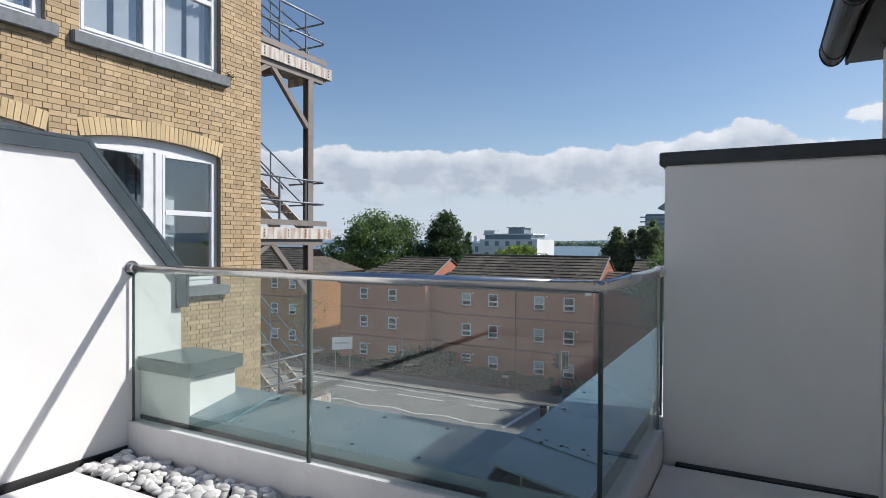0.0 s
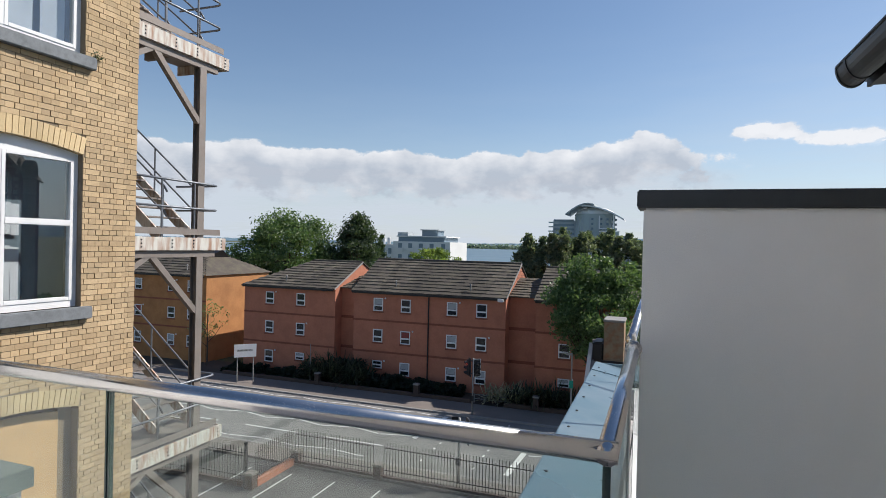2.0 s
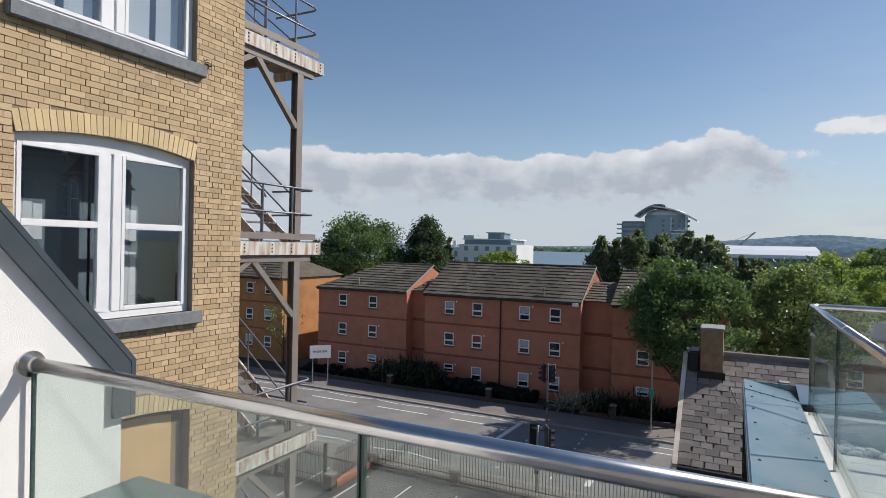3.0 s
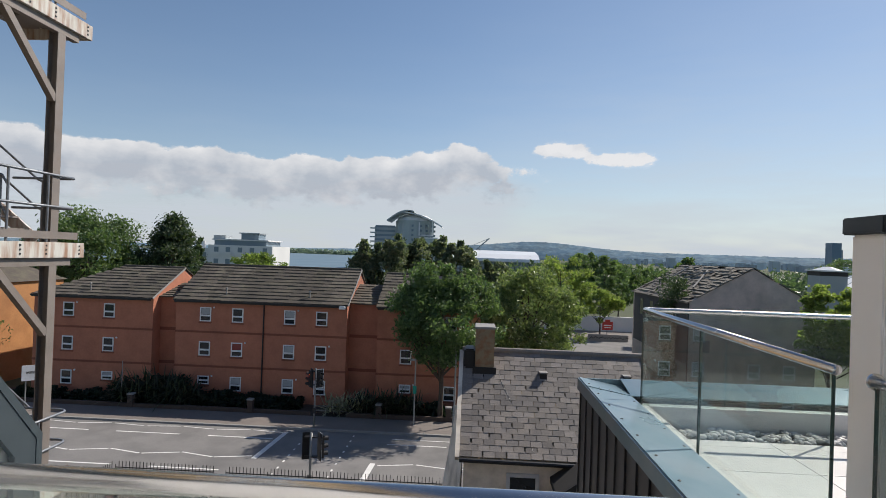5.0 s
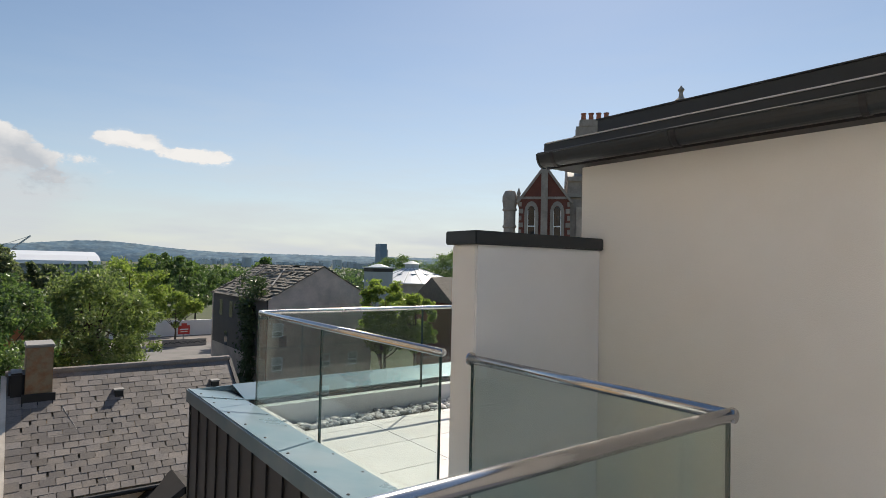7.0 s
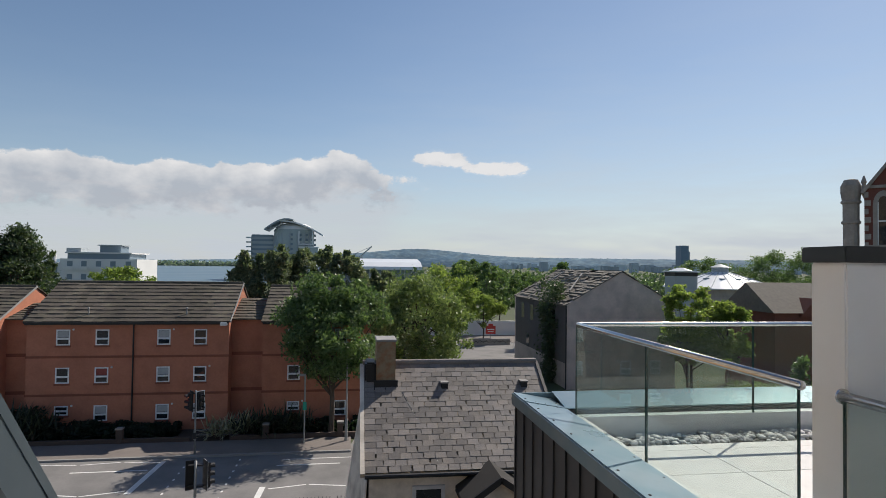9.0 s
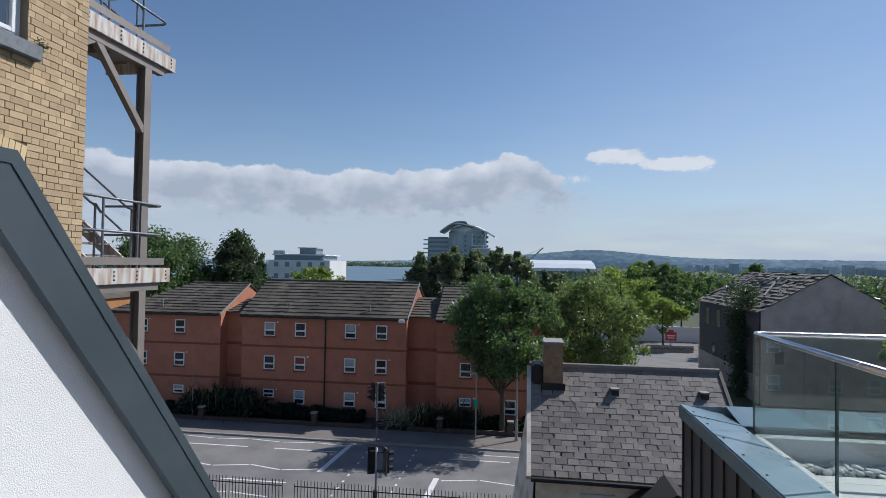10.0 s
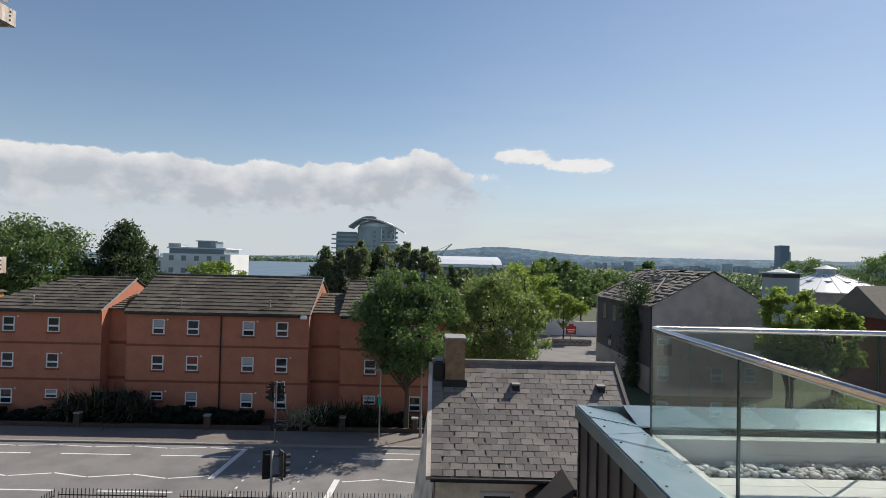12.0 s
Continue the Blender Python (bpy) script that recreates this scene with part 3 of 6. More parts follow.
part("pier_cap", capm, COPING_PIER, pier, "grey metal cap", bevel=0.005)

# ---- brick building with arched windows ----
BX, BY = -7.93, 7.75
COURSE = 0.0768
WIN = []                                   # openings: y0, y1, sill z, spring z, crown z, kind
for k, z in enumerate((-2.95, 0.53, 3.98)):
    for j in range(4):
        y1 = 6.86 - 2.72 * j
        WIN.append((y1 - 2.3, y1, z, z + 2.1, z + 2.22, ("board", "dark", "blind")[k]))

back = Mesh()
ys = sorted({-8.0, BY} | {q for w in WIN for q in (w[0], w[1])})
zs = sorted({G, 9.5} | {q for w in WIN for q in (w[2], w[4])})
for ya, yb in zip(ys, ys[1:]):
    for za, zb in zip(zs, zs[1:]):
        if any(w[0] <= ya + 0.01 and yb <= w[1] + 0.01 and w[2] <= za + 0.01 and zb <= w[4] + 0.01 for w in WIN):
            continue
        back.box(BX - 0.35, BX - 0.012, ya, yb, za, zb)
back.box(BX - 14, BX - 0.36, BY - 0.35, BY - 0.012, G, 9.5)
back.box(BX - 14, BX - 13.7, -8, BY - 0.36, G, 9.5)
back.box(BX - 14, BX - 0.36, -8.3, -8, G, 9.5)
wall_brick = setting("wall_brick", back, MORTAR, "buff brick wall of the neighbouring building with arched windows", "wall")
part("roof_slab", Mesh().box(BX - 14, BX, -8.3, BY, 9.5, 9.7), SILL, wall_brick)


def window(y0, y1, z0, zs, zc, kind, category):
    """A white two-light window in an arched opening, with a stone sill, panes and what hangs behind them."""
    yc, h = (y0 + y1) / 2, zc - zs
    R = ((y1 - y0) ** 2 / 4 + h * h) / (2 * h)

    def arc(y, extra=0.0):
        return zc - R + math.sqrt(max((R + extra) ** 2 - (y - yc) ** 2, 0))

    label = {"dark": "white two-light window with dark glass in an arched brick opening", "blind": "white two-light window with pale vertical blinds behind", "board": "arched brick opening closed with a tan board"}[kind]
    ob = base("window", (BX - 0.15, yc, z0), label, "window", kind="structure")
    xf, xb = BX - 0.10, BX - 0.17
    if kind == "board":
        n = 10
        m = Mesh()
        pts = [(xf - 0.03, y0, z0)] + [(xf - 0.03, y1 - 0.2, z0)] + [(xf - 0.03, y1 - 0.2 - (y1 - y0 - 0.2) * i / n, arc(y1 - 0.2 - (y1 - y0 - 0.2) * i / n) - 0.08) for i in range(n + 1)]
        part("board", m.prism(pts, (-0.02, 0, 0)), BOARD, ob, fix=True)
        # brown strip stands for the dark, shaded gap beside the board
        part("side_frame", Mesh().box(xf - 0.06, xf - 0.04, y1 - 0.2, y1, z0, arc(y1 - 0.12)), MORTAR, ob)
    else:
        mid = 0.13
        head = Mesh()
        n = 16
        top = [(y0 + (y1 - y0) * i / n, arc(y0 + (y1 - y0) * i / n)) for i in range(n + 1)]
        head.prism([(xf, y, z) for y, z in top] + [(xf, y1, zs - 0.07), (xf, y0, zs - 0.07)], (-0.06, 0, 0))
        part("head", head, UPVC, ob, fix=True)
        part("frame", Mesh().box(xb, xf, y0, y0 + 0.065, z0, zs - 0.07).box(xb, xf, y1 - 0.065, y1, z0, zs - 0.07).box(xb, xf, y0 + 0.065, y1 - 0.065, z0, z0 + 0.09), UPVC, ob, fix=True)
        part("mullion", Mesh().box(xb, xf + 0.006, yc - mid, yc - 0.022, z0 + 0.09, zs - 0.07).box(xb, xf + 0.006, yc + 0.022, yc + mid, z0 + 0.09, zs - 0.07).box(xb, xf - 0.02, yc - 0.022, yc + 0.022, z0 + 0.09, zs - 0.07), UPVC, ob)
        for ya, yb in ((y0 + 0.065, yc - mid), (yc + mid, y1 - 0.065)):
            s = Mesh()
            a, b, c, d = z0 + 0.09, zs - 0.07, z0 + 1.15, 0.05
            s.box(xb + 0.01, xf + 0.012, ya, ya + d, a, b).box(xb + 0.01, xf + 0.012, yb - d, yb, a, b)
            s.box(xb + 0.01, xf + 0.012, ya + d, yb - d, a, a + d).box(xb + 0.01, xf + 0.012, ya + d, yb - d, b - d, b).box(xb + 0.01, xf + 0.018, ya + d, yb - d, c - 0.04, c + 0.04)
            sash = part("sash", s, UPVC, ob, bevel=0.004)
            for za, zb in ((a + d, c - 0.04), (c + 0.04, b - d)):
                g = part("pane", Mesh().box(xf - 0.03, xf - 0.022, ya + d, yb - d, za, zb), PANE, sash)
                g.visible_shadow = False
            if kind == "blind":
                k, w = 0, 0.11
                y = ya + 0.02
                while y + w * 0.6 < yb:
                    if not (k % 6 == 4):
                        part("blind_slat", Mesh().prism([(xb - 0.10, y, a), (xb - 0.06, y + w * 0.85, a), (xb - 0.062, y + w * 0.85, a), (xb - 0.102, y, a)], (0, 0, b - a)), BLIND, ob)
                    k += 1
                    y += w
            else:
                for za, zb in ((a + 0.05, a + 0.78), (a + 0.92, a + 1.35)):
                    for k in range(4):
                        y = ya + 0.06 + 0.11 * k
                        part("blind_slat", Mesh().box(xb - 0.32, xb - 0.315, y, y + 0.105, za - 0.015 * k, zb - 0.02 * k), BLIND, ob)
        if kind == "dark":
            for ya, yb in ((y0 - 0.15, yc - 0.02), (yc + 0.02, y1 + 0.2)):
                part("closed_blind", Mesh().box(xb - 0.37, xb - 0.36, ya, yb, z0 + 0.02, zs), DUSK_BLIND, ob, "blue-grey closed blind")
        # near-black panel paints the shade of the room inside
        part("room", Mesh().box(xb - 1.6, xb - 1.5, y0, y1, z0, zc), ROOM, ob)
    if kind != "board":
        part("sill", Mesh().box(BX - 0.1, BX + 0.09, y0 - 0.12, y1 + 0.12, z0 - 0.17, z0 + 0.0), SILL, ob, "weathered grey stone sill", bevel=0.012)
    # arch of pale bricks on end
    n = 31
    for i in range(n):
        t0, t1 = [math.asin((y1 - y0) / 2 / R) * 1.0 * (2 * (i + e) / n - 1) for e in (0.06, 0.94)]
        q = []
        for t, r in ((t0, R), (t1, R), (t1, R + 0.235), (t0, R + 0.235)):
            q.append((BX - 0.1, yc + r * math.sin(t), zc - R + r * math.cos(t)))
        part("arch_brick", Mesh().prism(q, (0.1 + 0.004 * random.random(), 0, 0)), VOUSSOIR, ob, fix=True)
    return ob


for k, w in enumerate(WIN):
    if w[1] > 1.0:
        window(*w, "window")
    else:
        part("window_plain", Mesh().box(BX - 0.2, BX - 0.15, w[0], w[1], w[2], w[4]), PANE_DARK, wall_brick)

# ---- fire escape ----
FX = -8.35
fe = base("fire_escape", (-8.9, 9.0, G), "steel fire escape with rusty platforms, stairs and tubular rails", "fire escape")
DECKS = (4.99, 1.52, -2.1, -5.5)
for z in DECKS:
    d = part("platform", Mesh().box(-9.55, FX - 0.05, BY + 0.01, 10.2, z - 0.06, z - 0.02), FE_PAINT, fe, "grey steel deck")
    part("edge_channel", Mesh().box(FX - 0.05, FX, BY - 0.02, 10.24, z - 0.23, z).box(-9.6, FX - 0.05, 10.2, 10.24, z - 0.23, z), FE_RUST, d, "white painted channel streaked with rust", bevel=0.004)
    for y in (8.3, 9.3):
        part("joist", Mesh().box(-9.5, FX - 0.06, y, y + 0.08, z - 0.2, z - 0.06), FE_PAINT, d)
    bolt = Mesh()
    for y in (BY + 0.5, 8.9, 9.4, 10.12):
        for dz in (0.05, 0.11, 0.17):
            bolt.box(FX, FX + 0.008, y - 0.012, y + 0.012, z - dz - 0.012, z - dz + 0.012)
    part("bolts", bolt, BLACK, d)["kind"] = "stuff"
    part("kick_plate", Mesh().box(FX - 0.03, FX - 0.02, BY + 0.02, 10.1, z + 0.05, z + 0.16), FE_PAINT, fe, "galvanised kick plate")
    for y in (BY + 0.15, 8.7, 9.45):
        part("rail_post", Mesh().tube([(FX - 0.045, y, z - 0.02), (FX - 0.045, y, z + 1.0)], 0.018, 8), FE_RAIL, fe)
    for h in (0.53, 1.0):
        loop = [(FX - 0.04, BY + 0.02, z + h), (FX - 0.04, 9.95, z + h)] + [(FX - 0.18 + 0.14 * math.cos(a), 9.95 + 0.14 * math.sin(a), z + h) for a in (0.5, 1.0, 1.57)] + [(-9.45, 10.09, z + h)]
        part("guard_rail", Mesh().tube(loop, 0.02, 8), FE_RAIL, fe, smooth=True)
    part("brace", Mesh().beam((FX - 0.1, 9.55, z - 1.35), (FX - 0.1, 8.5, z - 0.3), 0.09, 0.1), FE_PAINT, fe)
    part("brace", Mesh().beam((FX - 0.1, BY + 0.02, z - 0.75), (FX - 0.1, 8.5, z - 0.3), 0.08, 0.09), FE_PAINT, fe)
    part("cross_beam", Mesh().beam((FX - 0.1, BY, z - 0.29), (FX - 0.1, 10.0, z - 0.29), 0.1, 0.12), FE_PAINT, fe)
    # flight that rises away from the deck
    y0, y1, xs = 9.33, 10.17, -9.1
    st = part("stair_flight", Mesh().beam((xs, y0, z), (xs - 2.15, y0, z + 1.75), 0.03, 0.2), FE_RUST, fe, "white steel stair with open treads")
    part("string", Mesh().beam((xs, y1, z), (xs - 2.15, y1, z + 1.75), 0.03, 0.2), FE_RUST, st)
    for i in range(9):
        part("tread", Mesh().box(xs - 0.27 - 0.235 * i, xs - 0.05 - 0.235 * i, y0 + 0.02, y1 - 0.02, z + 0.17 + 0.192 * i, z + 0.2 + 0.192 * i), FE_PAINT, st)
    for y in (y0, y1):
        for h in (0.5, 0.95):
            pts = [(xs + 0.18, y, z + h - 0.12), (xs + 0.1, y, z + h), (xs, y, z + h + 0.04), (xs - 2.15, y, z + h + 1.78)]
            part("stair_rail", Mesh().tube(pts, 0.018, 8), FE_RAIL, fe, smooth=True)
        part("rail_post", Mesh().tube([(xs + 0.08, y, z - 0.02), (xs + 0.08, y, z + 0.98)], 0.018, 8), FE_RAIL, fe)
        part("rail_post", Mesh().tube([(xs - 1.0, y, z + 0.8), (xs - 1.0, y, z + 1.8)], 0.018, 8), FE_RAIL, fe)
part("column", Mesh().prism([(FX - 0.2, 9.54, G), (FX - 0.185, 9.54, G), (FX - 0.185, 9.61, G), (FX - 0.067, 9.61, G), (FX - 0.067, 9.54, G), (FX - 0.052, 9.54, G), (FX - 0.052, 9.7, G), (FX - 0.067, 9.7, G), (FX - 0.067, 9.63, G), (FX - 0.185, 9.63, G), (FX - 0.185, 9.7, G), (FX - 0.2, 9.7, G)], (0, 0, 4.76 - G)), FE_PAINT, fe, "weathered steel column", fix=True)

# ---- ground, road, pavements ----
setting("ground", Mesh().box(-4800, 4800, -800, 340, G - 1.0, G - 0.03).box(60, 4800, 340, 4800, G - 1.0, G - 0.03).box(-4800, 60, 1700, 4800, G - 1.0, G - 0.03), GRASSG, "low green ground that runs to the horizon", "ground")
WATER = mat("bay_water", (0.12, 0.19, 0.24), 0.5, var=0.05, scale=0.02, fine=0.4, bump=0.3)
setting("water", Mesh().box(-4800, 60, 340, 1700, G - 1.0, G - 0.1), WATER, "blue-grey water of the bay", "water")
road = Mesh().box(-140, 0, 27.9, 37.5, G - 0.2, G)
road.box(0, 18, 29, 39.5, G - 0.2, G)
road.prism([(-3, 37.5, G - 0.2), (9, 37.5, G - 0.2), (26, 100, G - 0.2), (12, 100, G - 0.2)], (0, 0, 0.195))
setting("road", road, ASPHALT, "grey asphalt street with white markings", "road", fix=True)
setting("car_park", Mesh().box(-60, 12, -30, 26.0, G - 0.2, G - 0.01), YARD, "asphalt yard with parking bays below the terrace", "road")
setting("pavement", Mesh().box(-140, -2.6, 37.7, 40.4, G - 0.2, G + 0.1).box(-140, 12, 26.0, 27.7, G - 0.2, G + 0.1), PAVEMENT, "worn pavement along the street", "pavement")
setting("kerb", Mesh().box(-140, -2.6, 37.5, 37.7, G - 0.2, G + 0.11).box(-140, 12, 27.7, 27.9, G - 0.2, G + 0.11), KERBSTONE, "kerb stones along the street", "kerb", bevel=0.01)


setting("planting_bed", Mesh().box(-60, -1.0, 40.4, 44.6, G - 0.2, G + 0.03), SOIL, "dark soil bed in front of the flats", "ground")


def stripe(pts, w=0.12, group="road markings", label="white painted line on the road"):
    m = Mesh()
    for a, b in zip(pts, pts[1:]):
        a, b = Vector((*a, 0)), Vector((*b, 0))
        d = (b - a).normalized()
        s = Vector((-d.y, d.x, 0)) * w / 2
        m.face([p + Vector((0, 0, G + 0.004)) for p in (a - s, b - s, b + s, a + s)])
    return thing("road_marking", m, PAINT, label, "road marking", group, "structure")


stripe([(-13.1, 37.0), (-13.38, 32.2)], 0.3, label="white stop line across the lane")
stripe([(-7.0, 32.4), (-7.15, 29.0)], 0.3, label="white stop line across the lane")
for k in range(9):
    x = -13.6 - 2.0 * k
    stripe([(x, 32.55 if k % 2 else 32.6), (x - 1.9, 32.15 if k % 2 == 0 else 32.7)] if k % 2 == 0 else [(x, 32.15), (x - 1.9, 32.65)], 0.11)
for k in range(8):
    x = -13.5 - 5.6 * k
    stripe([(x, 35.6), (x - 3.9, 35.6)], 0.13)
    stripe([(x - 1.0, 30.4), (x - 4.6, 30.4)], 0.13)
for k in range(10):
    x = -13.2 - 2.2 * k
    stripe([(x, 37.1), (x - 2.0, 36.85)] if k % 2 else [(x, 36.85), (x - 2.0, 37.1)], 0.09)
    stripe([(x - 1.5, 28.8), (x - 3.5, 28.5)] if k % 2 else [(x - 1.5, 28.5), (x - 3.5, 28.8)], 0.1)
for k in range(5):
    x = -6.7 + 2.0 * k
    stripe([(x, 32.1), (x + 1.85, 32.5)] if k % 2 == 0 else [(x, 32.5), (x + 1.85, 32.1)], 0.11)
stripe([(-6.7, 35.6), (-3.2, 35.6)], 0.12)
stripe([(-6.5, 36.6), (-1.5, 36.6)], 0.1)
for k in range(9):
    for x in (-11.7, -8.9):
        stripe([(x - 0.05, 29.2 + 0.95 * k), (x + 0.05, 29.2 + 0.95 * k)], 0.25, label="white crossing stud on the road")
for x in (-19.0, -16.7, -14.35, -12.0, -9.6):
    stripe([(x, 25.0), (x, 20.5)], 0.075, "parking bay lines", "white parking bay line in the yard")


# ---- brick flats across the street ----
FY = 43.5
EZ, RZR = -2.3, 0.05


def flat_window(ob, x, z, w, h, y=FY, red=False):
    fr = Mesh().box(x - w / 2, x + w / 2, y - 0.03, y + 0.03, z, z + 0.08).box(x - w / 2, x + w / 2, y - 0.03, y + 0.03, z + h - 0.08, z + h)
    fr.box(x - w / 2, x - w / 2 + 0.08, y - 0.03, y + 0.03, z + 0.08, z + h - 0.08).box(x + w / 2 - 0.08, x + w / 2, y - 0.03, y + 0.03, z + 0.08, z + h - 0.08)
    fr.box(x - w / 2 + 0.08, x + w / 2 - 0.08, y - 0.04, y + 0.02, z + h * 0.36, z + h * 0.36 + 0.12)
    f = part("window", fr, UPVC, ob, "white window frame")
    part("pane", Mesh().box(x - w / 2 + 0.08, x + w / 2 - 0.08, y - 0.005, y + 0.02, z + 0.08, z + h - 0.08), PANE_DARK, f)
    part("sill", Mesh().box(x - w / 2 - 0.05, x + w / 2 + 0.05, y - 0.09, y, z - 0.12, z - 0.003), BAND_BRICK, f)
    if red or random.random() < 0.35:
        c = RED_CURTAIN if red else CURTAIN
        part("curtain", Mesh().box(x - w / 2 + 0.1, x + w / 2 - 0.1, y - 0.012, y - 0.006, z + (h * 0.5 if not red else h * 0.36 + 0.14), z + h - 0.1), c, f)


def tiled_slope(roof, x0, x1, y0, z0, y1, z1, n, cut0=0.0, cut1=0.0):
    """Courses of roof tiles from the eave (y0, z0) to the ridge (y1, z1), each lapped over the one below; cut0, cut1 hip the ends."""
    for i in range(n):
        a, b = i / n, (i + 1.15) / n
        ya, za, yb, zb = y0 + (y1 - y0) * a, z0 + (z1 - z0) * a, y0 + (y1 - y0) * b, z0 + (z1 - z0) * b
        xa, xb = x0 + cut0 * (i + 0.5) / n, x1 - cut1 * (i + 0.5) / n
        m = Mesh()
        x = xa
        while x < xb - 0.01:
            w = min(random.uniform(0.42, 0.75), xb - x)
            j = random.uniform(-0.022, 0.022)
            m.prism([(x, ya, za + 0.075 + j), (x, yb, zb + 0.012), (x, yb, zb - 0.03), (x, ya, za - 0.02)], (w, 0, 0))
            x += w
        part("tile_course", m, ROOF_TILE, roof, fix=True)


def block(x0, x1, cols, label, hip0=0.0, hip1=0.0, deep=9.0, gable=True, y=FY, eave=EZ, ridge=RZR, downpipes=(), short=(), brick=FLAT_BRICK):
    ob = base("flats", ((x0 + x1) / 2, y + deep / 2, G), label, "house")
    ym = y + deep / 2
    w = Mesh().box(x0, x1, y, y + deep, G - 0.05, eave)
    wall = part("wall", w, brick, ob, "orange-red brick wall")
    for z in (eave - 2.45, eave - 4.95):
        part("band", Mesh().box(x0 - 0.03, x1 + 0.03, y - 0.03, y, z - 0.05, z + 0.1), BAND_BRICK, wall)
    if gable:
        for xa in ((x1 - 0.25,) if not hip1 else ()) + ((x0,) if not hip0 else ()):
            part("gable", Mesh().prism([(xa, y, eave), (xa, ym, ridge - 0.05), (xa, y + deep, eave)], (0.25, 0, 0)), brick, ob, fix=True)
    r = Mesh().prism([(x0 + hip0 * 0.5, y, eave - 0.06), (x0 + hip0, ym, ridge - 0.06), (x0 + hip0 * 0.5, y + deep, eave - 0.06)], (x1 - x0 - hip0 - hip1 * 0.5, 0, 0))
    roof = part("roof", r, BLACK, ob, "brown concrete tile roof", fix=True)
    tiled_slope(roof, x0 - 0.1, x1 + 0.1, y - 0.35, eave - 0.12, ym, ridge, 11, hip0, hip1)
    tiled_slope(roof, x0 - 0.1, x1 + 0.1, y + deep + 0.35, eave - 0.12, ym, ridge, 11, hip0, hip1)
    if hip1:
        hm = Mesh()
        hm.face([(x1 + 0.2, y - 0.35, eave - 0.1), (x1 + 0.2, y + deep + 0.35, eave - 0.1), (x1 - hip1 + 0.1, ym, ridge)])
        part("hip_slope", hm, ROOF_TILE, roof)
    if hip0:
        hm = Mesh()
        hm.face([(x0 - 0.2, y - 0.35, eave - 0.1), (x0 + hip0 - 0.1, ym, ridge), (x0 - 0.2, y + deep + 0.35, eave - 0.1)])
        part("hip_slope", hm, ROOF_TILE, roof)
    part("ridge", Mesh().tube([(x0 + hip0 - 0.1, ym, ridge), (x1 - hip1 + 0.1, ym, ridge)], 0.13, 8), ROOF_TILE, roof)
    if not hip1:
        part("verge", Mesh().beam((x1 + 0.14, y - 0.36, eave - 0.1), (x1 + 0.14, ym, ridge + 0.0), 0.05, 0.12), KERBSTONE, roof, "pale verge board")
    part("gutter", Mesh().box(x0, x1, y - 0.47, y - 0.35, eave - 0.2, eave - 0.1), BLACK, ob)
    part("fascia", Mesh().box(x0, x1, y - 0.35, y - 0.32, eave - 0.28, eave - 0.08), BLACK, ob)
    for x in downpipes:
        part("downpipe", Mesh().tube([(x, y - 0.07, eave - 0.15), (x, y - 0.07, G)], 0.05, 8), BLACK, ob)
    for c, x in enumerate(cols):
        for k in range(3):
            z = eave - 1.66 - 2.5 * k
            h = 0.62 if (k == 2 and c in short) else 1.04
            flat_window(ob, x, z + (1.04 - h), 0.84, h, y, red=(k == 1 and len(cols) == 4 and c == 1))
    for x in [q + 1.3 for q in cols[::2]]:
        part("roof_vent", Mesh().tube([(x, y + 0.5, eave + 0.15), (x, y + 0.5, eave + 0.78)], 0.05, 8).lathe((x, y + 0.5, eave + 0.7), [(0.08, 0), (0.08, 0.1), (0.03, 0.14)], 8), KERBSTONE, roof)
    for c, x in enumerate(cols):
        for k in range(3):
            if (c + k) % 2 == 0:
                part("wall_vent", Mesh().lathe((0, 0, 0), [(0.07, 0), (0.07, 0.05), (0.03, 0.09)], 8), UPVC, ob).matrix_basis = Matrix.Translation((x + 0.62, y, eave - 0.62 - 2.5 * k)) @ Matrix.Rotation(radians(90), 4, "X")
    return ob


def infill(x0, x1, y, drop=1.15):
    ob = base("flats_link", ((x0 + x1) / 2, y + 2, G), "recessed brick link between two blocks of flats", "house")
    part("wall", Mesh().box(x0, x1, y, y + 6, G - 0.05, EZ - 0.06), FLAT_BRICK, ob)
    roof = part("roof", Mesh().prism([(x0, y, EZ - 0.05), (x0, y + 3.4, RZR - drop - 0.07), (x0, y + 6, EZ)], (x1 - x0, 0, 0)), BLACK, ob, fix=True)
    tiled_slope(roof, x0 - 0.15, x1 + 0.15, y - 0.3, EZ - 0.05, y + 3.4, RZR - drop, 8)
    for z in (EZ - 2.45, EZ - 4.95):
        part("band", Mesh().box(x0, x1, y - 0.02, y, z - 0.1, z + 0.12), BAND_BRICK, ob)


block(-34.4, -25.35, (-31.75, -28.65), "three-storey orange brick flats with hipped tile roof", hip0=4.2, ridge=-0.3, short=(1,))
infill(-25.35, -23.6, FY + 1.1, 1.55)
block(-23.6, -10.95, (-21.4, -19.0, -15.15, -12.8), "three-storey orange brick flats with tiled roof", downpipes=(-17.05,), short=(0,))
infill(-10.95, -8.7, FY + 1.1)
block(-8.7, -1.3, (-6.6, -3.4), "three-storey orange brick flats behind a tree", hip1=4.0, ridge=-0.15, short=(0,))
block(-52, -38.6, (-50, -46.6, -42.6, -40.3), "older orange brick flats with sunlit end wall", eave=-1.75, ridge=0.5, hip0=3.0, hip1=4.2, brick=OLD_BRICK)

fl = base("floodlight", (-11.2, FY - 0.3, EZ), "white floodlight under the eaves of the flats", "lamp")
part("housing", Mesh().box(-11.45, -11.0, FY - 0.6, FY - 0.3, EZ - 0.35, EZ - 0.1), UPVC, fl, bevel=0.04)
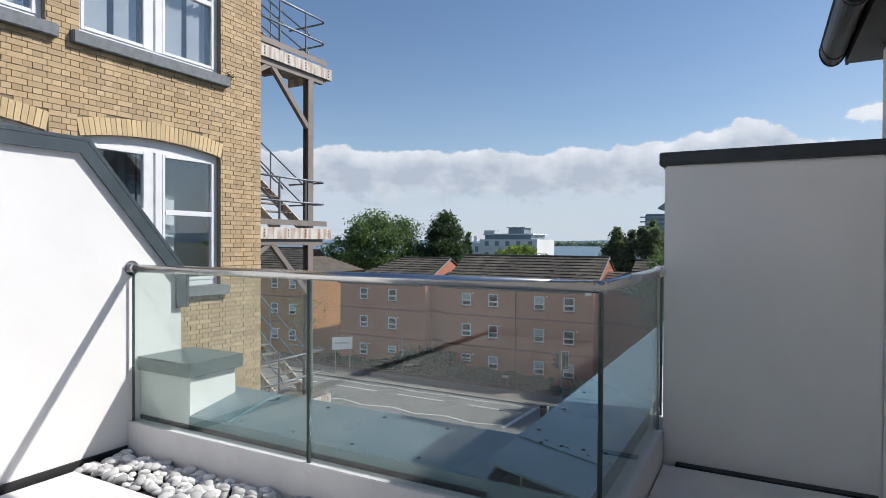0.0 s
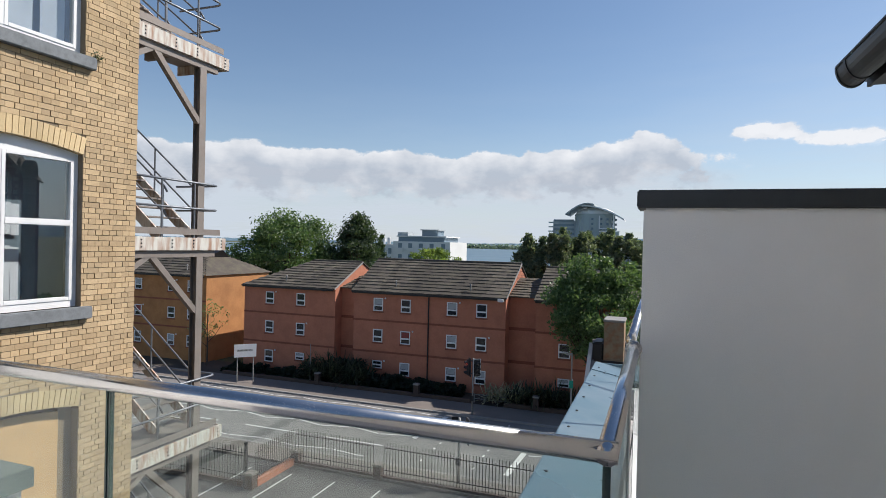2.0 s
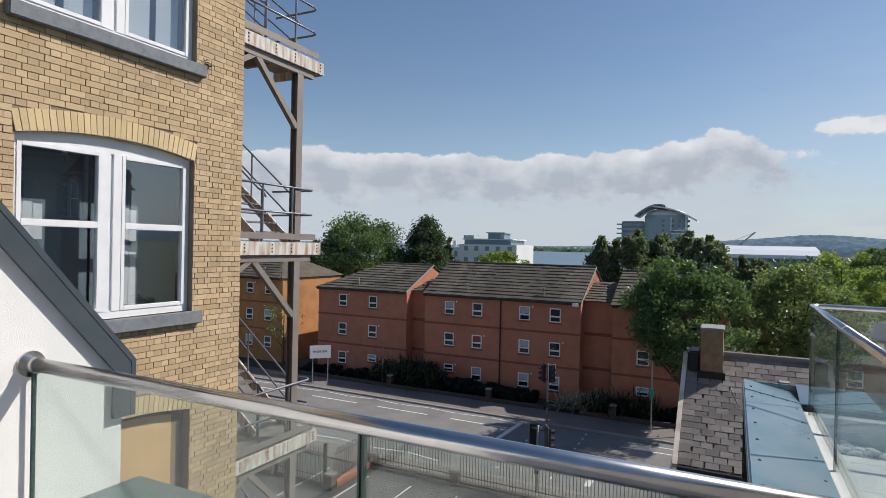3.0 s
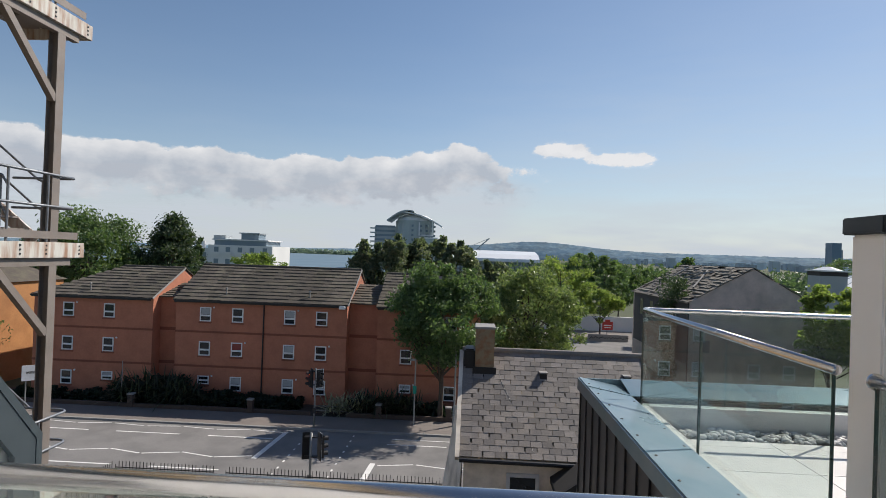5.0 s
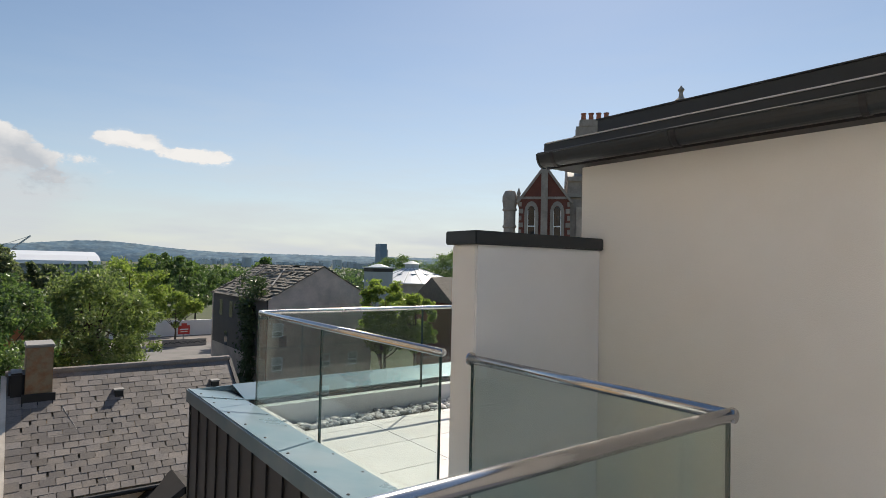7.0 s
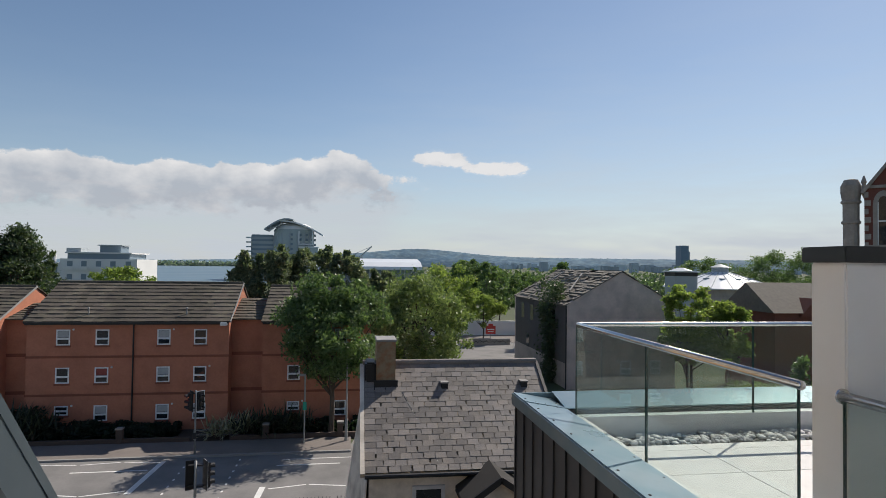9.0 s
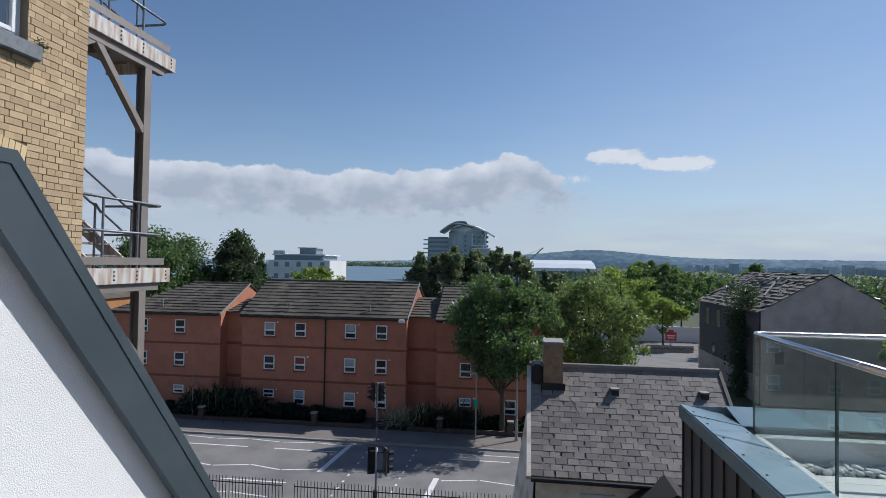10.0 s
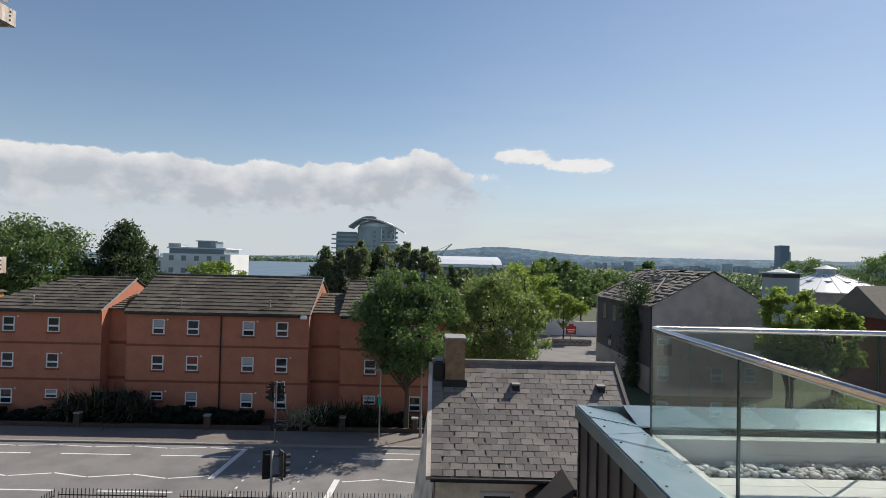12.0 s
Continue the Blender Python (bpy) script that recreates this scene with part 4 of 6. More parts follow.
part("bracket", Mesh().box(-11.25, -11.18, FY - 0.35, FY, EZ - 0.25, EZ - 0.18), POST_GREY, fl)

# ---- slate-roofed house below ----
SX0, SX1, SYE, SYR, SZE, SZR = -2.3, 3.3, 17.0, 20.1, -3.85, -1.5
sl = base("slate_house", (0.5, 19.5, G), "old rendered house with weathered slate roof and brick chimney", "house")
part("wall", Mesh().box(SX0 + 0.12, SX1 - 0.1, SYE + 0.12, SYR + 2.9, G - 0.05, SZE + 0.05), CREAM_OLD, sl, "stained cream rendered wall")
gb = [(SX0 + 0.1, SYE + 0.12, SZE), (SX0 + 0.1, SYR, SZR - 0.05), (SX0 + 0.1, SYR + 2.98, SZE)]
part("gable", Mesh().prism(gb, (0.25, 0, 0)), CREAM_OLD, sl, fix=True)
part("gable", Mesh().prism([(x + SX1 - SX0 - 0.45, y, z) for x, y, z in gb], (0.25, 0, 0)), CREAM_OLD, sl, fix=True)
wn2 = part("window", Mesh().box(-1.02, -0.92, SYE + 0.05, SYE + 0.14, -5.45, -4.27).box(-0.24, -0.14, SYE + 0.05, SYE + 0.14, -5.45, -4.27).box(-0.92, -0.24, SYE + 0.05, SYE + 0.14, -4.37, -4.27).box(-0.92, -0.24, SYE + 0.05, SYE + 0.14, -5.45, -5.35), KERB, sl, "pale window frame with dirty glass", bevel=0.01)
part("pane", Mesh().box(-0.92, -0.24, SYE + 0.08, SYE + 0.1, -5.35, -4.37), PANE_DARK, wn2)
lean = base("porch", (1.2, 16.2, G), "small gabled rendered porch with dark verge against old house", "porch")
part("wall", Mesh().prism([(0.35, 15.9, G - 0.05), (2.1, 15.9, G - 0.05), (2.1, 15.9, -4.45), (1.1, 15.9, -3.82), (0.35, 15.9, -4.3)], (0, 1.2, 0)), CREAM_OLD, lean, fix=True)
part("roof_slope", Mesh().prism([(1.08, 15.75, -3.66), (1.08, 15.75, -3.8), (0.15, 15.75, -4.46), (0.15, 15.75, -4.32)], (0, 1.36, 0)), PORCH_FELT, lean, fix=True)
part("roof_slope", Mesh().prism([(1.08, 15.75, -3.66), (2.35, 15.75, -4.5), (2.35, 15.75, -4.64), (1.08, 15.75, -3.8)], (0, 1.36, 0)), PORCH_FELT, lean, fix=True)
part("verge", Mesh().beam((0.1, 15.73, -4.4), (1.08, 15.73, -3.72), 0.05, 0.15), BLACK, lean, "black verge board")
part("verge", Mesh().beam((1.08, 15.73, -3.72), (2.4, 15.73, -4.6), 0.05, 0.15), BLACK, lean, "black verge board")
part("gutter", Mesh().tube([(SX0, SYE - 0.1, SZE - 0.07), (SX1, SYE - 0.1, SZE - 0.1)], 0.06, 10), BLACK, sl)
deck = part("roof_deck", Mesh().prism([(SX0, SYE - 0.05, SZE - 0.06), (SX0, SYR, SZR - 0.05), (SX0, SYR + 3.1, SZE - 0.06)], (SX1 - SX0, 0, 0)), MORTAR, sl, fix=True)
part("ridge_tile", Mesh().tube([(SX0 - 0.03, SYR, SZR + 0.03), (SX1 + 0.03, SYR, SZR + 0.03)], 0.1, 10), SLATE, sl)
part("verge", Mesh().beam((SX0 - 0.06, SYE - 0.05, SZE - 0.05), (SX0 - 0.06, SYR, SZR - 0.05), 0.12, 0.16), CREAM_OLD, sl)
ch = part("chimney", Mesh().box(-1.93, -1.35, 19.35, 20.35, SZR - 1.2, -0.72), CHIMNEY, sl, "weathered brick chimney stack", bevel=0.015)
part("chimney_cap", Mesh().box(-1.96, -1.32, 19.32, 20.38, -0.72, -0.65), KERBSTONE, ch, bevel=0.02)
part("lead_flashing", Mesh().box(-2.0, -1.28, 19.28, 19.35, SZR - 0.95, SZR - 0.38), BLACK, ch)
# added black box, deepens the chimney's shadow on the slates
part("lower_stack", Mesh().box(SX0 + 0.03, -1.935, 19.45, 20.3, SZR - 1.2, SZR + 0.14), BLACK, ch, "black box standing for the chimney's shadow", bevel=0.05)
bw = Mesh()
bq = [(SX0 + 0.08, SYE + 0.1, SZE - 0.02), (SX0 + 0.08, SYR, SZR - 0.06), (SX0 - 1.1, SYR, G), (SX0 - 0.25, SYE + 0.1, G), (SX0 + 0.08, SYR, G)]
for k in ((0, 1, 3), (1, 2, 3), (1, 4, 2), (0, 3, 4), (0, 4, 1), (3, 2, 4)):
    bw.face([bq[i] for i in k])
part("battered_gable", bw, CREAM_OLD, sl, "pale leaning gable wall")
part("cable", Mesh().tube([(-1.3, 19.7, -1.785), (-1.1, 19.0, -2.285), (-0.6, 17.9, -3.135), (-0.25, 17.0, -3.815)], 0.006, 6), POST_GREY, sl, "loose pale cable on the slates")
part("verge", Mesh().beam((SX1 + 0.03, SYE - 0.05, SZE), (SX1 + 0.03, SYR, SZR), 0.1, 0.14), BLACK, sl)
for x in (0.16, 2.68):
    v = part("roof_vent", Mesh().box(x - 0.1, x + 0.1, 19.2, 19.42, -2.3, -1.98), BLACK, sl, "small black roof vent")
    part("vent_cap", Mesh().box(x - 0.12, x + 0.12, 19.17, 19.44, -1.98, -1.94), KERBSTONE, v)


# ---- trees and planting ----
GARDEN = ((25.5, 36.5, 1.8, 2.0, LEAF_BRIGHT), (29.0, 37.5, 1.8, 1.7, LEAF_BRIGHT), (33.0, 39.0, 2.2, 2.6, LEAF), (22.5, 35.0, 1.5, 1.5, LEAF_GREY), (27.0, 41.5, 2.0, 2.4, LEAF_BRIGHT), (31.0, 42.5, 2.0, 2.0, LEAF_GREY), (23.5, 39.5, 1.8, 1.6, LEAF_BRIGHT), (36.5, 41.0, 2.2, 3.4, LEAF), (20.0, 33.5, 1.4, 1.4, LEAF_BRIGHT), (35.0, 36.0, 2.0, 1.8, LEAF_BRIGHT))
rng = np.random.default_rng(5)


def leaves(centres, spread, per, size, material, name, parent, up=0.3):
    """A crown of small leaf quads scattered round clump centres."""
    c = np.repeat(np.asarray(centres), per, axis=0)
    n = len(c)
    p = c + np.clip(rng.normal(0, 1, (n, 3)), -1.7, 1.7) * np.repeat(np.asarray(spread).reshape(-1, 1), per, axis=0) * np.array([1, 1, 0.75])
    nrm = rng.normal(0, 1, (n, 3)) + np.array([0, 0, up])
    nrm /= np.linalg.norm(nrm, axis=1, keepdims=True)
    t = np.cross(nrm, rng.normal(0, 1, (n, 3)))
    t /= np.linalg.norm(t, axis=1, keepdims=True)
    b = np.cross(nrm, t)
    s = size * rng.uniform(0.6, 1.3, (n, 1))
    v = np.stack([p - t * s, p + b * s * 0.45 + nrm * s * 0.12, p + t * s, p - b * s * 0.45 + nrm * s * 0.12], axis=1).reshape(-1, 3)
    me = bpy.data.meshes.new(name)
    me.from_pydata(v.tolist(), [], np.arange(4 * n).reshape(-1, 4).tolist())
    me.materials.append(material)
    return part(name, me, material, parent)


def tree(x, y, z0, z1, r, crown_base, material, label, clumps=90, per=150, size=0.14, shape="round", trunk=0.16, category="tree", lean=0.0, shoots=0):
    ob = base("tree", (x, y, z0), label, category)
    m = Mesh()
    h = z1 - z0
    m.tube([(x, y, z0 - 0.1), (x + 0.05, y, z0 + h * 0.2), (x + lean * 0.5, y, z0 + h * 0.5), (x + lean, y, z0 + h * 0.85)], [trunk, trunk * 0.8, trunk * 0.5, trunk * 0.15], 9)
    cz, hz = (crown_base + z1) / 2, (z1 - crown_base) / 2
    cs, sp = [], []
    for i in range(clumps):
        u = rng.normal(0, 1, 3)
        u /= np.linalg.norm(u)
        rad = rng.uniform(0.3, 1.0) ** 0.4
        k = u * rad
        w = 1.0
        if shape == "cone":
            w = 1.2 * (1 - (k[2] + 1) / 2) ** 0.9 + 0.05
        elif shape == "dome":
            w = 1.0 if k[2] < 0 else 1 - 0.25 * k[2]
        bulge = 0.88 + 0.5 * noise.noise(Vector((u[0] * 1.9 + x, u[1] * 1.9 + y, u[2] * 1.9)))
        c = (x + lean * 0.6 + k[0] * r * w * bulge, y + k[1] * r * w * bulge, cz + k[2] * hz * (0.9 + 0.2 * bulge))
        cs.append(c)
        sp.append(r * rng.uniform(0.06, 0.125))
        if i % 6 == 0:
            a = Vector((x + lean * 0.4, y, z0 + h * rng.uniform(0.25, 0.6)))
            b = Vector(c)
            mid = (a + b) / 2 + Vector((0, 0, -0.06 * h * 0.5))
            m.tube([a, mid, b], [trunk * 0.4, trunk * 0.25, trunk * 0.06], 6)
    if shoots:
        tips = [c for c in cs if c[2] > cz + 0.35 * hz][:shoots]
        cs += [(a + rng.normal(0, 0.08), b + rng.normal(0, 0.08), c + q) for a, b, c in tips for q in (0.25, 0.42, 0.6)]
        sp += [r * 0.05] * (3 * len(tips))
    part("trunk", m, BARK, ob)
    leaves(cs, sp, per, size, material, "crown", ob)
    return ob


def bush(x, y, z, rx, ry, h, material, label, per=700, size=0.13, name="bush"):
    ob = base(name, (x, y, z), label, "bush")
    cs = [(x + rng.uniform(-1, 1) * rx, y + rng.uniform(-1, 1) * ry, z + h * rng.uniform(0.08, 0.85)) for _ in range(34)]
    part("stem", Mesh().tube([(x, y, z - 0.1), (x, y, z + h * 0.5)], 0.06, 6), BARK, ob)
    leaves(cs, [h * 0.2] * 34, per // 5, size, material, "foliage", ob)
    return ob


def yucca(x, y, z, h, label, material):
    ob = base("spiky_plant", (x, y, z), label, "plant")
    part("stem", Mesh().tube([(x, y, z - 0.1), (x, y, z + h * 0.4)], 0.1, 6), BARK, ob)
    m = Mesh()
    for i in range(130):
        a, e, l = rng.uniform(0, 6.28), rng.uniform(-0.3, 1.35), h * rng.uniform(0.45, 0.75)
        o = Vector((x + rng.uniform(-0.5, 0.5) * h, y + rng.uniform(-0.3, 0.3) * h, z + h * rng.uniform(0.15, 0.5)))
        d = Vector((math.cos(a) * math.cos(e), math.sin(a) * math.cos(e), math.sin(e)))
        s = d.cross(Vector((0, 0, 1))).normalized() * 0.04
        t = o + d * l * 0.6
        m.face([o - s, o + s, t + s * 0.9, t - s * 0.9])
        m.face([t - s * 0.9, t + s * 0.9, o + d * l + Vector((0, 0, -0.12 * l))])
    part("foliage", m, material, ob)
    return ob


tree(-3.9, 41.0, G, 0.6, 3.75, -5.7, LEAF, "leafy street tree in front of the brick flats", clumps=170, per=170, size=0.13, shape="dome", trunk=0.2)
tree(3.3, 56.0, G, 0.5, 5.0, -9.0, LEAF_GREY, "broad light green tree beside the side street", clumps=190, per=150, size=0.16, trunk=0.2, shape="dome")
tree(8.6, 72.0, G, 1.6, 4.0, -5.5, LEAF_BRIGHT, "pale green tree behind the junction", clumps=90, per=120, size=0.2)
tree(16.8, 101.0, G, 2.9, 3.7, -6.0, LEAF, "tall green tree behind the junction", clumps=80, per=120, size=0.2)
tree(16.7, 87.0, G, -2.6, 2.9, -7.0, LEAF_BRIGHT, "small bright green tree beside a pale wall", clumps=60, per=110, size=0.18, trunk=0.14)
tree(-47.5, 69.0, G, 4.7, 7.2, -6.0, LEAF, "large spreading tree behind the flats", clumps=230, per=150, size=0.22, shape="dome", trunk=0.4)
tree(-38.8, 72.0, G, 5.0, 6.2, -6.0, LEAF_DARK, "dark pointed tree behind the flats", clumps=170, per=150, size=0.2, shape="cone", trunk=0.3)
tree(-38.7, 79.0, G, 2.4, 1.5, -4.0, LEAF_DARK, "slim dark evergreen behind the flats", clumps=30, per=90, size=0.24, shape="cone")
tree(-37.0, 97.0, G, 0.5, 4.5, -4.0, LEAF_BRIGHT, "light green tree before the white flats", clumps=70, per=90, size=0.25)
for x, y, z, r in ((-13.2, 62, 1.9, 2.8), (-10.0, 62, 2.6, 3.0), (-6.5, 64, 2.9, 3.2), (-3.2, 62, 2.5, 3.0), (0.2, 63, 0.3, 3.0), (3.0, 66, -0.9, 2.6)):
    tree(x, y, G, z, r * 1.15, -5.0, LEAF_PINE, "dark evergreen tree behind the roofs", clumps=130, per=120, size=0.17, shape="cone" if r < 3 else "dome", shoots=22)
for x, y, z, r in ((20.0, 100, 1.8, 4.0), (25.5, 112, 1.0, 5.0), (33.0, 118, 0.6, 5.0), (28, 84, 1.8, 2.8)):
    tree(x, y, G, z, r, -7.0, LEAF, "green tree in the woods beyond the warehouse", clumps=60, per=90, size=0.28)
for x, y, z, r in ((26.4, 48.6, -0.1, 2.7), (29.0, 47.4, -1.1, 2.0), (25.2, 47.2, -2.2, 1.7)):
    tree(x, y, G, z, r, -6.5, LEAF_BRIGHT, "yellow-green tree beside the warehouse", clumps=80, per=120, size=0.17)
for x, y, z, r in ((64, 104, 3.4, 5.0), (72, 98, 4.6, 5.5), (80, 96, 5.0, 6.0), (88, 92, 5.0, 6.0), (30.0, 34.0, -3.0, 2.6), (25.0, 33.0, -3.8, 2.2)):
    tree(x, y, G, z, r, z - 6.0, LEAF, "green tree beyond the second terrace", clumps=60, per=100, size=0.2)

tree(-37.6, 42.6, G, -3.6, 1.9, -7.5, LEAF_GREY, "thin sparse tree before the older flats", clumps=46, per=14, size=0.1, trunk=0.09)
weed = base("weed", (BX + 0.03, 7.02, 3.98), "small weed growing at the end of a stone sill", "weed")
leaves([(BX + 0.02, 7.0, 4.03), (BX + 0.02, 7.06, 4.02)], [0.035, 0.03], 40, 0.02, LEAF_DARK, "foliage", weed)
part("stem", Mesh().tube([(BX + 0.02, 7.0, 3.97), (BX + 0.02, 7.01, 4.05)], 0.006, 5), BARK, weed)

for x, y, r, h, m_ in GARDEN:
    bush(x, y, G, r, r, h, m_, "overgrown leafy shrub in the garden below", per=900, size=0.13)

# far woods as one mass of clumps
wood = base("woodland", (60, 200, G), "band of far green woodland", "woods", kind="stuff")
cs = []
for i in range(420):
    a = radians(rng.uniform(3, 46))
    d = rng.uniform(170, 330)
    cs.append((d * math.sin(a), d * math.cos(a), rng.uniform(-9, -3.5) + (1.5 if rng.random() < 0.15 else 0)))
leaves(cs, [2.6] * len(cs), 55, 0.8, LEAF_FAR, "foliage", wood)
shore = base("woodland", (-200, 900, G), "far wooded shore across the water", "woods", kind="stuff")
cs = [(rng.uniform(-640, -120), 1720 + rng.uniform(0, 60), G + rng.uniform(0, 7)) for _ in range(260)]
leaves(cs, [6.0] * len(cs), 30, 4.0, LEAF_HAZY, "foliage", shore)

# planting in front of the flats
for x, y, rx, h in ((-33.2, 42.2, 1.7, 0.62), (-30.5, 42.3, 1.8, 0.56), (-27.8, 42.2, 1.6, 0.68), (-25.2, 42.3, 1.5, 1.68), (-22.9, 42.3, 1.5, 1.76), (-20.6, 42.1, 1.5, 0.93), (-18.4, 42.1, 1.6, 0.87), (-16.4, 42.1, 1.5, 0.81), (-14.9, 42.1, 1.0, 0.68), (-9.2, 42.4, 1.3, 0.87), (-7.2, 42.4, 1.4, 0.99), (-5.2, 42.3, 1.4, 0.87), (-3.0, 42.2, 1.5, 0.74), (-0.8, 42.0, 1.6, 0.74), (1.4, 42.0, 1.6, 0.74)):
    bush(x, y, G, rx, 0.9, h, SHRUB, "dense dark shrub in the bed before the flats")
for x, y, h, m in ((-25.2, 41.3, 2.7, YUCCA), (-23.6, 41.5, 2.9, YUCCA), (-22.0, 41.3, 2.4, YUCCA), (-8.9, 41.3, 2.0, YUCCA), (-7.6, 41.4, 2.3, YUCCA), (-6.3, 41.5, 2.1, YUCCA)):
    yucca(x, y, G, h, "spiky yucca plant in the bed before the flats", m)
for x, y, h in ((-11.1, 41.2, 1.5), (-10.0, 41.3, 1.9)):
    yucca(x, y, G, h, "spiky plant with pale drooping seed heads", SEED_HEAD)
low = Mesh().box(-34, -12.6, 40.4, 40.65, G - 0.05, G + 0.35).box(-10.2, 4, 40.55, 40.8, G - 0.05, G + 0.35)
setting("garden_wall", low, PIER, "low dark brick garden wall along the pavement", "wall")
for x, y in ((-25.0, 40.5), (-16.7, 40.5), (-8.0, 40.7), (-3.3, 40.7)):
    p = base("gate_pier", (x, y, G), "short brick pier on the garden wall", "pier", "garden wall piers")
    part("pier_body", Mesh().box(x - 0.18, x + 0.18, y - 0.18, y + 0.18, G - 0.05, G + 0.95), PIER, p)
    part("pier_cap", Mesh().box(x - 0.22, x + 0.22, y - 0.22, y + 0.22, G + 0.95, G + 1.05), KERBSTONE, p, bevel=0.02)
setting("garden_rail", Mesh().box(-12.5, -10.2, 41.0, 41.04, G + 0.3, G + 0.34).box(-12.5, -10.2, 41.0, 41.04, G + 0.6, G + 0.64).box(-12.5, -12.45, 41.0, 41.05, G, G + 0.66).box(-10.25, -10.2, 41.0, 41.05, G, G + 0.66), POST_GREY, "low pale steel guard rail before the flats", "rail")


# ---- street furniture ----
def traffic_light(x, y, z_top, label, turn=0.0, border=True):
    ob = base("traffic_light", (x, y, G), label, "traffic light")
    part("pole", Mesh().tube([(x, y, G), (x, y, z_top + 0.1)], 0.057, 12), POST_GREY, ob, smooth=True)
    for k, (a, side) in enumerate(((turn, 0.34), (turn - 95, -0.34)) if border else ((122, 0.46), (205, -0.30))):
        hx, hy = x + side * 0.75, y + (0 if border else 0.2)
        c, s = math.cos(radians(a)), math.sin(radians(a))

        def q(u, v, w):
            return (hx + u * c - v * s, hy + u * s + v * c, z_top - 1.05 + w)

        def slab(m, u0, u1, v0, v1, w0, w1):
            m.prism([q(u0, v0, w0), q(u1, v0, w0), q(u1, v1, w0), q(u0, v1, w0)], (0, 0, w1 - w0))
            return m
        brd = part("backing_board", slab(Mesh(), -0.26 if k == 0 or border else -0.22, 0.26 if k == 0 or border else 0.22, 0.0, 0.03, -0.08, 1.12), BLACK, ob, "black backing board", fix=True)
        if k == 0:
            fr = Mesh()
            slab(fr, -0.26, -0.22, -0.012, -0.002, -0.08, 1.12)
            slab(fr, 0.22, 0.26, -0.012, -0.002, -0.08, 1.12)
            slab(fr, -0.22, 0.22, -0.012, -0.002, 1.08, 1.12)
            slab(fr, -0.22, 0.22, -0.012, -0.002, -0.08, -0.04)
            part("white_border", fr, WHITE_SIGN, brd, fix=True)
        hd = part("signal_head", slab(Mesh(), -0.16, 0.16, -0.16, -0.001, 0.0, 1.02), BLACK, ob, fix=True, bevel=0.02)
        for i in range(3):
            w = 0.17 + 0.33 * i
            ln = Mesh().tube([q(0, -0.165, w), q(0, -0.172, w)], 0.1, 16)
            part("lens", ln, RED_LAMP if (i == 2 and k == 1 and border) else PANE_DARK, hd, "lit red lens" if (i == 2 and k == 1 and border) else "")
            part("hood", Mesh().prism([q(0.125 * math.cos(t), -0.16, w + 0.125 * math.sin(t)) for t in [radians(z) for z in range(-20, 201, 20)]] + [q(0.112 * math.cos(t), -0.16, w + 0.112 * math.sin(t)) for t in [radians(z) for z in range(200, -21, -20)]], Vector(q(0, -0.36, 0)) - Vector(q(0, -0.16, 0))), BLACK, hd, fix=True)
    for dz in (0.12, 0.98):
        part("bracket", Mesh().box(x - 0.3, x + 0.3, y - 0.03, y + 0.2, z_top - dz, z_top - dz + 0.05), BLACK, ob)
    part("push_button_box", Mesh().box(x - 0.09, x + 0.09, y - 0.16, y - 0.05, G + 1.0, G + 1.35), BLACK, ob)
    return ob


traffic_light(-11.65, 37.9, -6.0, "traffic light on the far pavement showing red", 38)
traffic_light(-8.92, 26.9, -6.62, "traffic light with black boards seen from behind", 190, border=False)


def sign_board(x, y):
    ob = base("sign_board", (x, y, G), "white street board on two posts beside the pavement", "sign")
    for dx in (-0.6, 0.6):
        part("post", Mesh().tube([(x + dx * 0.7, y + dx * 0.7, G), (x + dx * 0.7, y + dx * 0.7, G + 3.0)], 0.04, 8), POST_GREY, ob)
    part("board", Mesh().prism([(x - 0.58, y - 0.61, G + 2.1), (x + 0.58, y + 0.55, G + 2.1), (x + 0.58, y + 0.55, G + 3.1), (x - 0.58, y - 0.61, G + 3.1)], (0.03, -0.03, 0)), WHITE_SIGN, ob, fix=True)
    part("writing", Mesh().prism([(x - 0.4, y - 0.47, G + 2.55), (x + 0.4, y + 0.33, G + 2.55), (x + 0.4, y + 0.33, G + 2.7), (x - 0.4, y - 0.47, G + 2.7)], (0.01, -0.01, 0)), POST_GREY, ob, fix=True)


sign_board(-30.3, 38.6)
sg = base("sign_post", (-5.5, 39.4, G), "grey bus-stop post with small green sign", "sign post")
part("pole", Mesh().tube([(-5.5, 39.4, G), (-5.5, 39.4, -5.3)], 0.05, 8), POST_GREY, sg)
part("sign", Mesh().box(-5.62, -5.38, 39.32, 39.345, -7.55, -7.05), GREEN_SIGN, sg, "green sign")
part("flag", Mesh().box(-5.9, -5.5, 39.38, 39.41, -5.45, -5.3), POST_GREY, sg)
tp = base("post", (-26.0, 41.0, G), "thin bare grey post in the bed before the flats", "post")
part("pole", Mesh().tube([(-26.0, 41.0, G), (-26.0, 41.0, -6.6)], [0.035, 0.025], 8), POST_GREY, tp)
part("collar", Mesh().tube([(-26.0, 41.0, G), (-26.0, 41.0, G + 0.35)], 0.055, 8), POST_GREY, tp)
lp = base("street_lamp", (-2.9, 39.6, G), "plain grey street lamp column", "street lamp")
part("pole", Mesh().tube([(-2.9, 39.6, G), (-2.9, 39.6, G + 1.4), (-2.9, 39.6, G + 1.5), (-2.9, 39.6, -3.4)], [0.1, 0.1, 0.065, 0.05], 10), POST_GREY, lp)
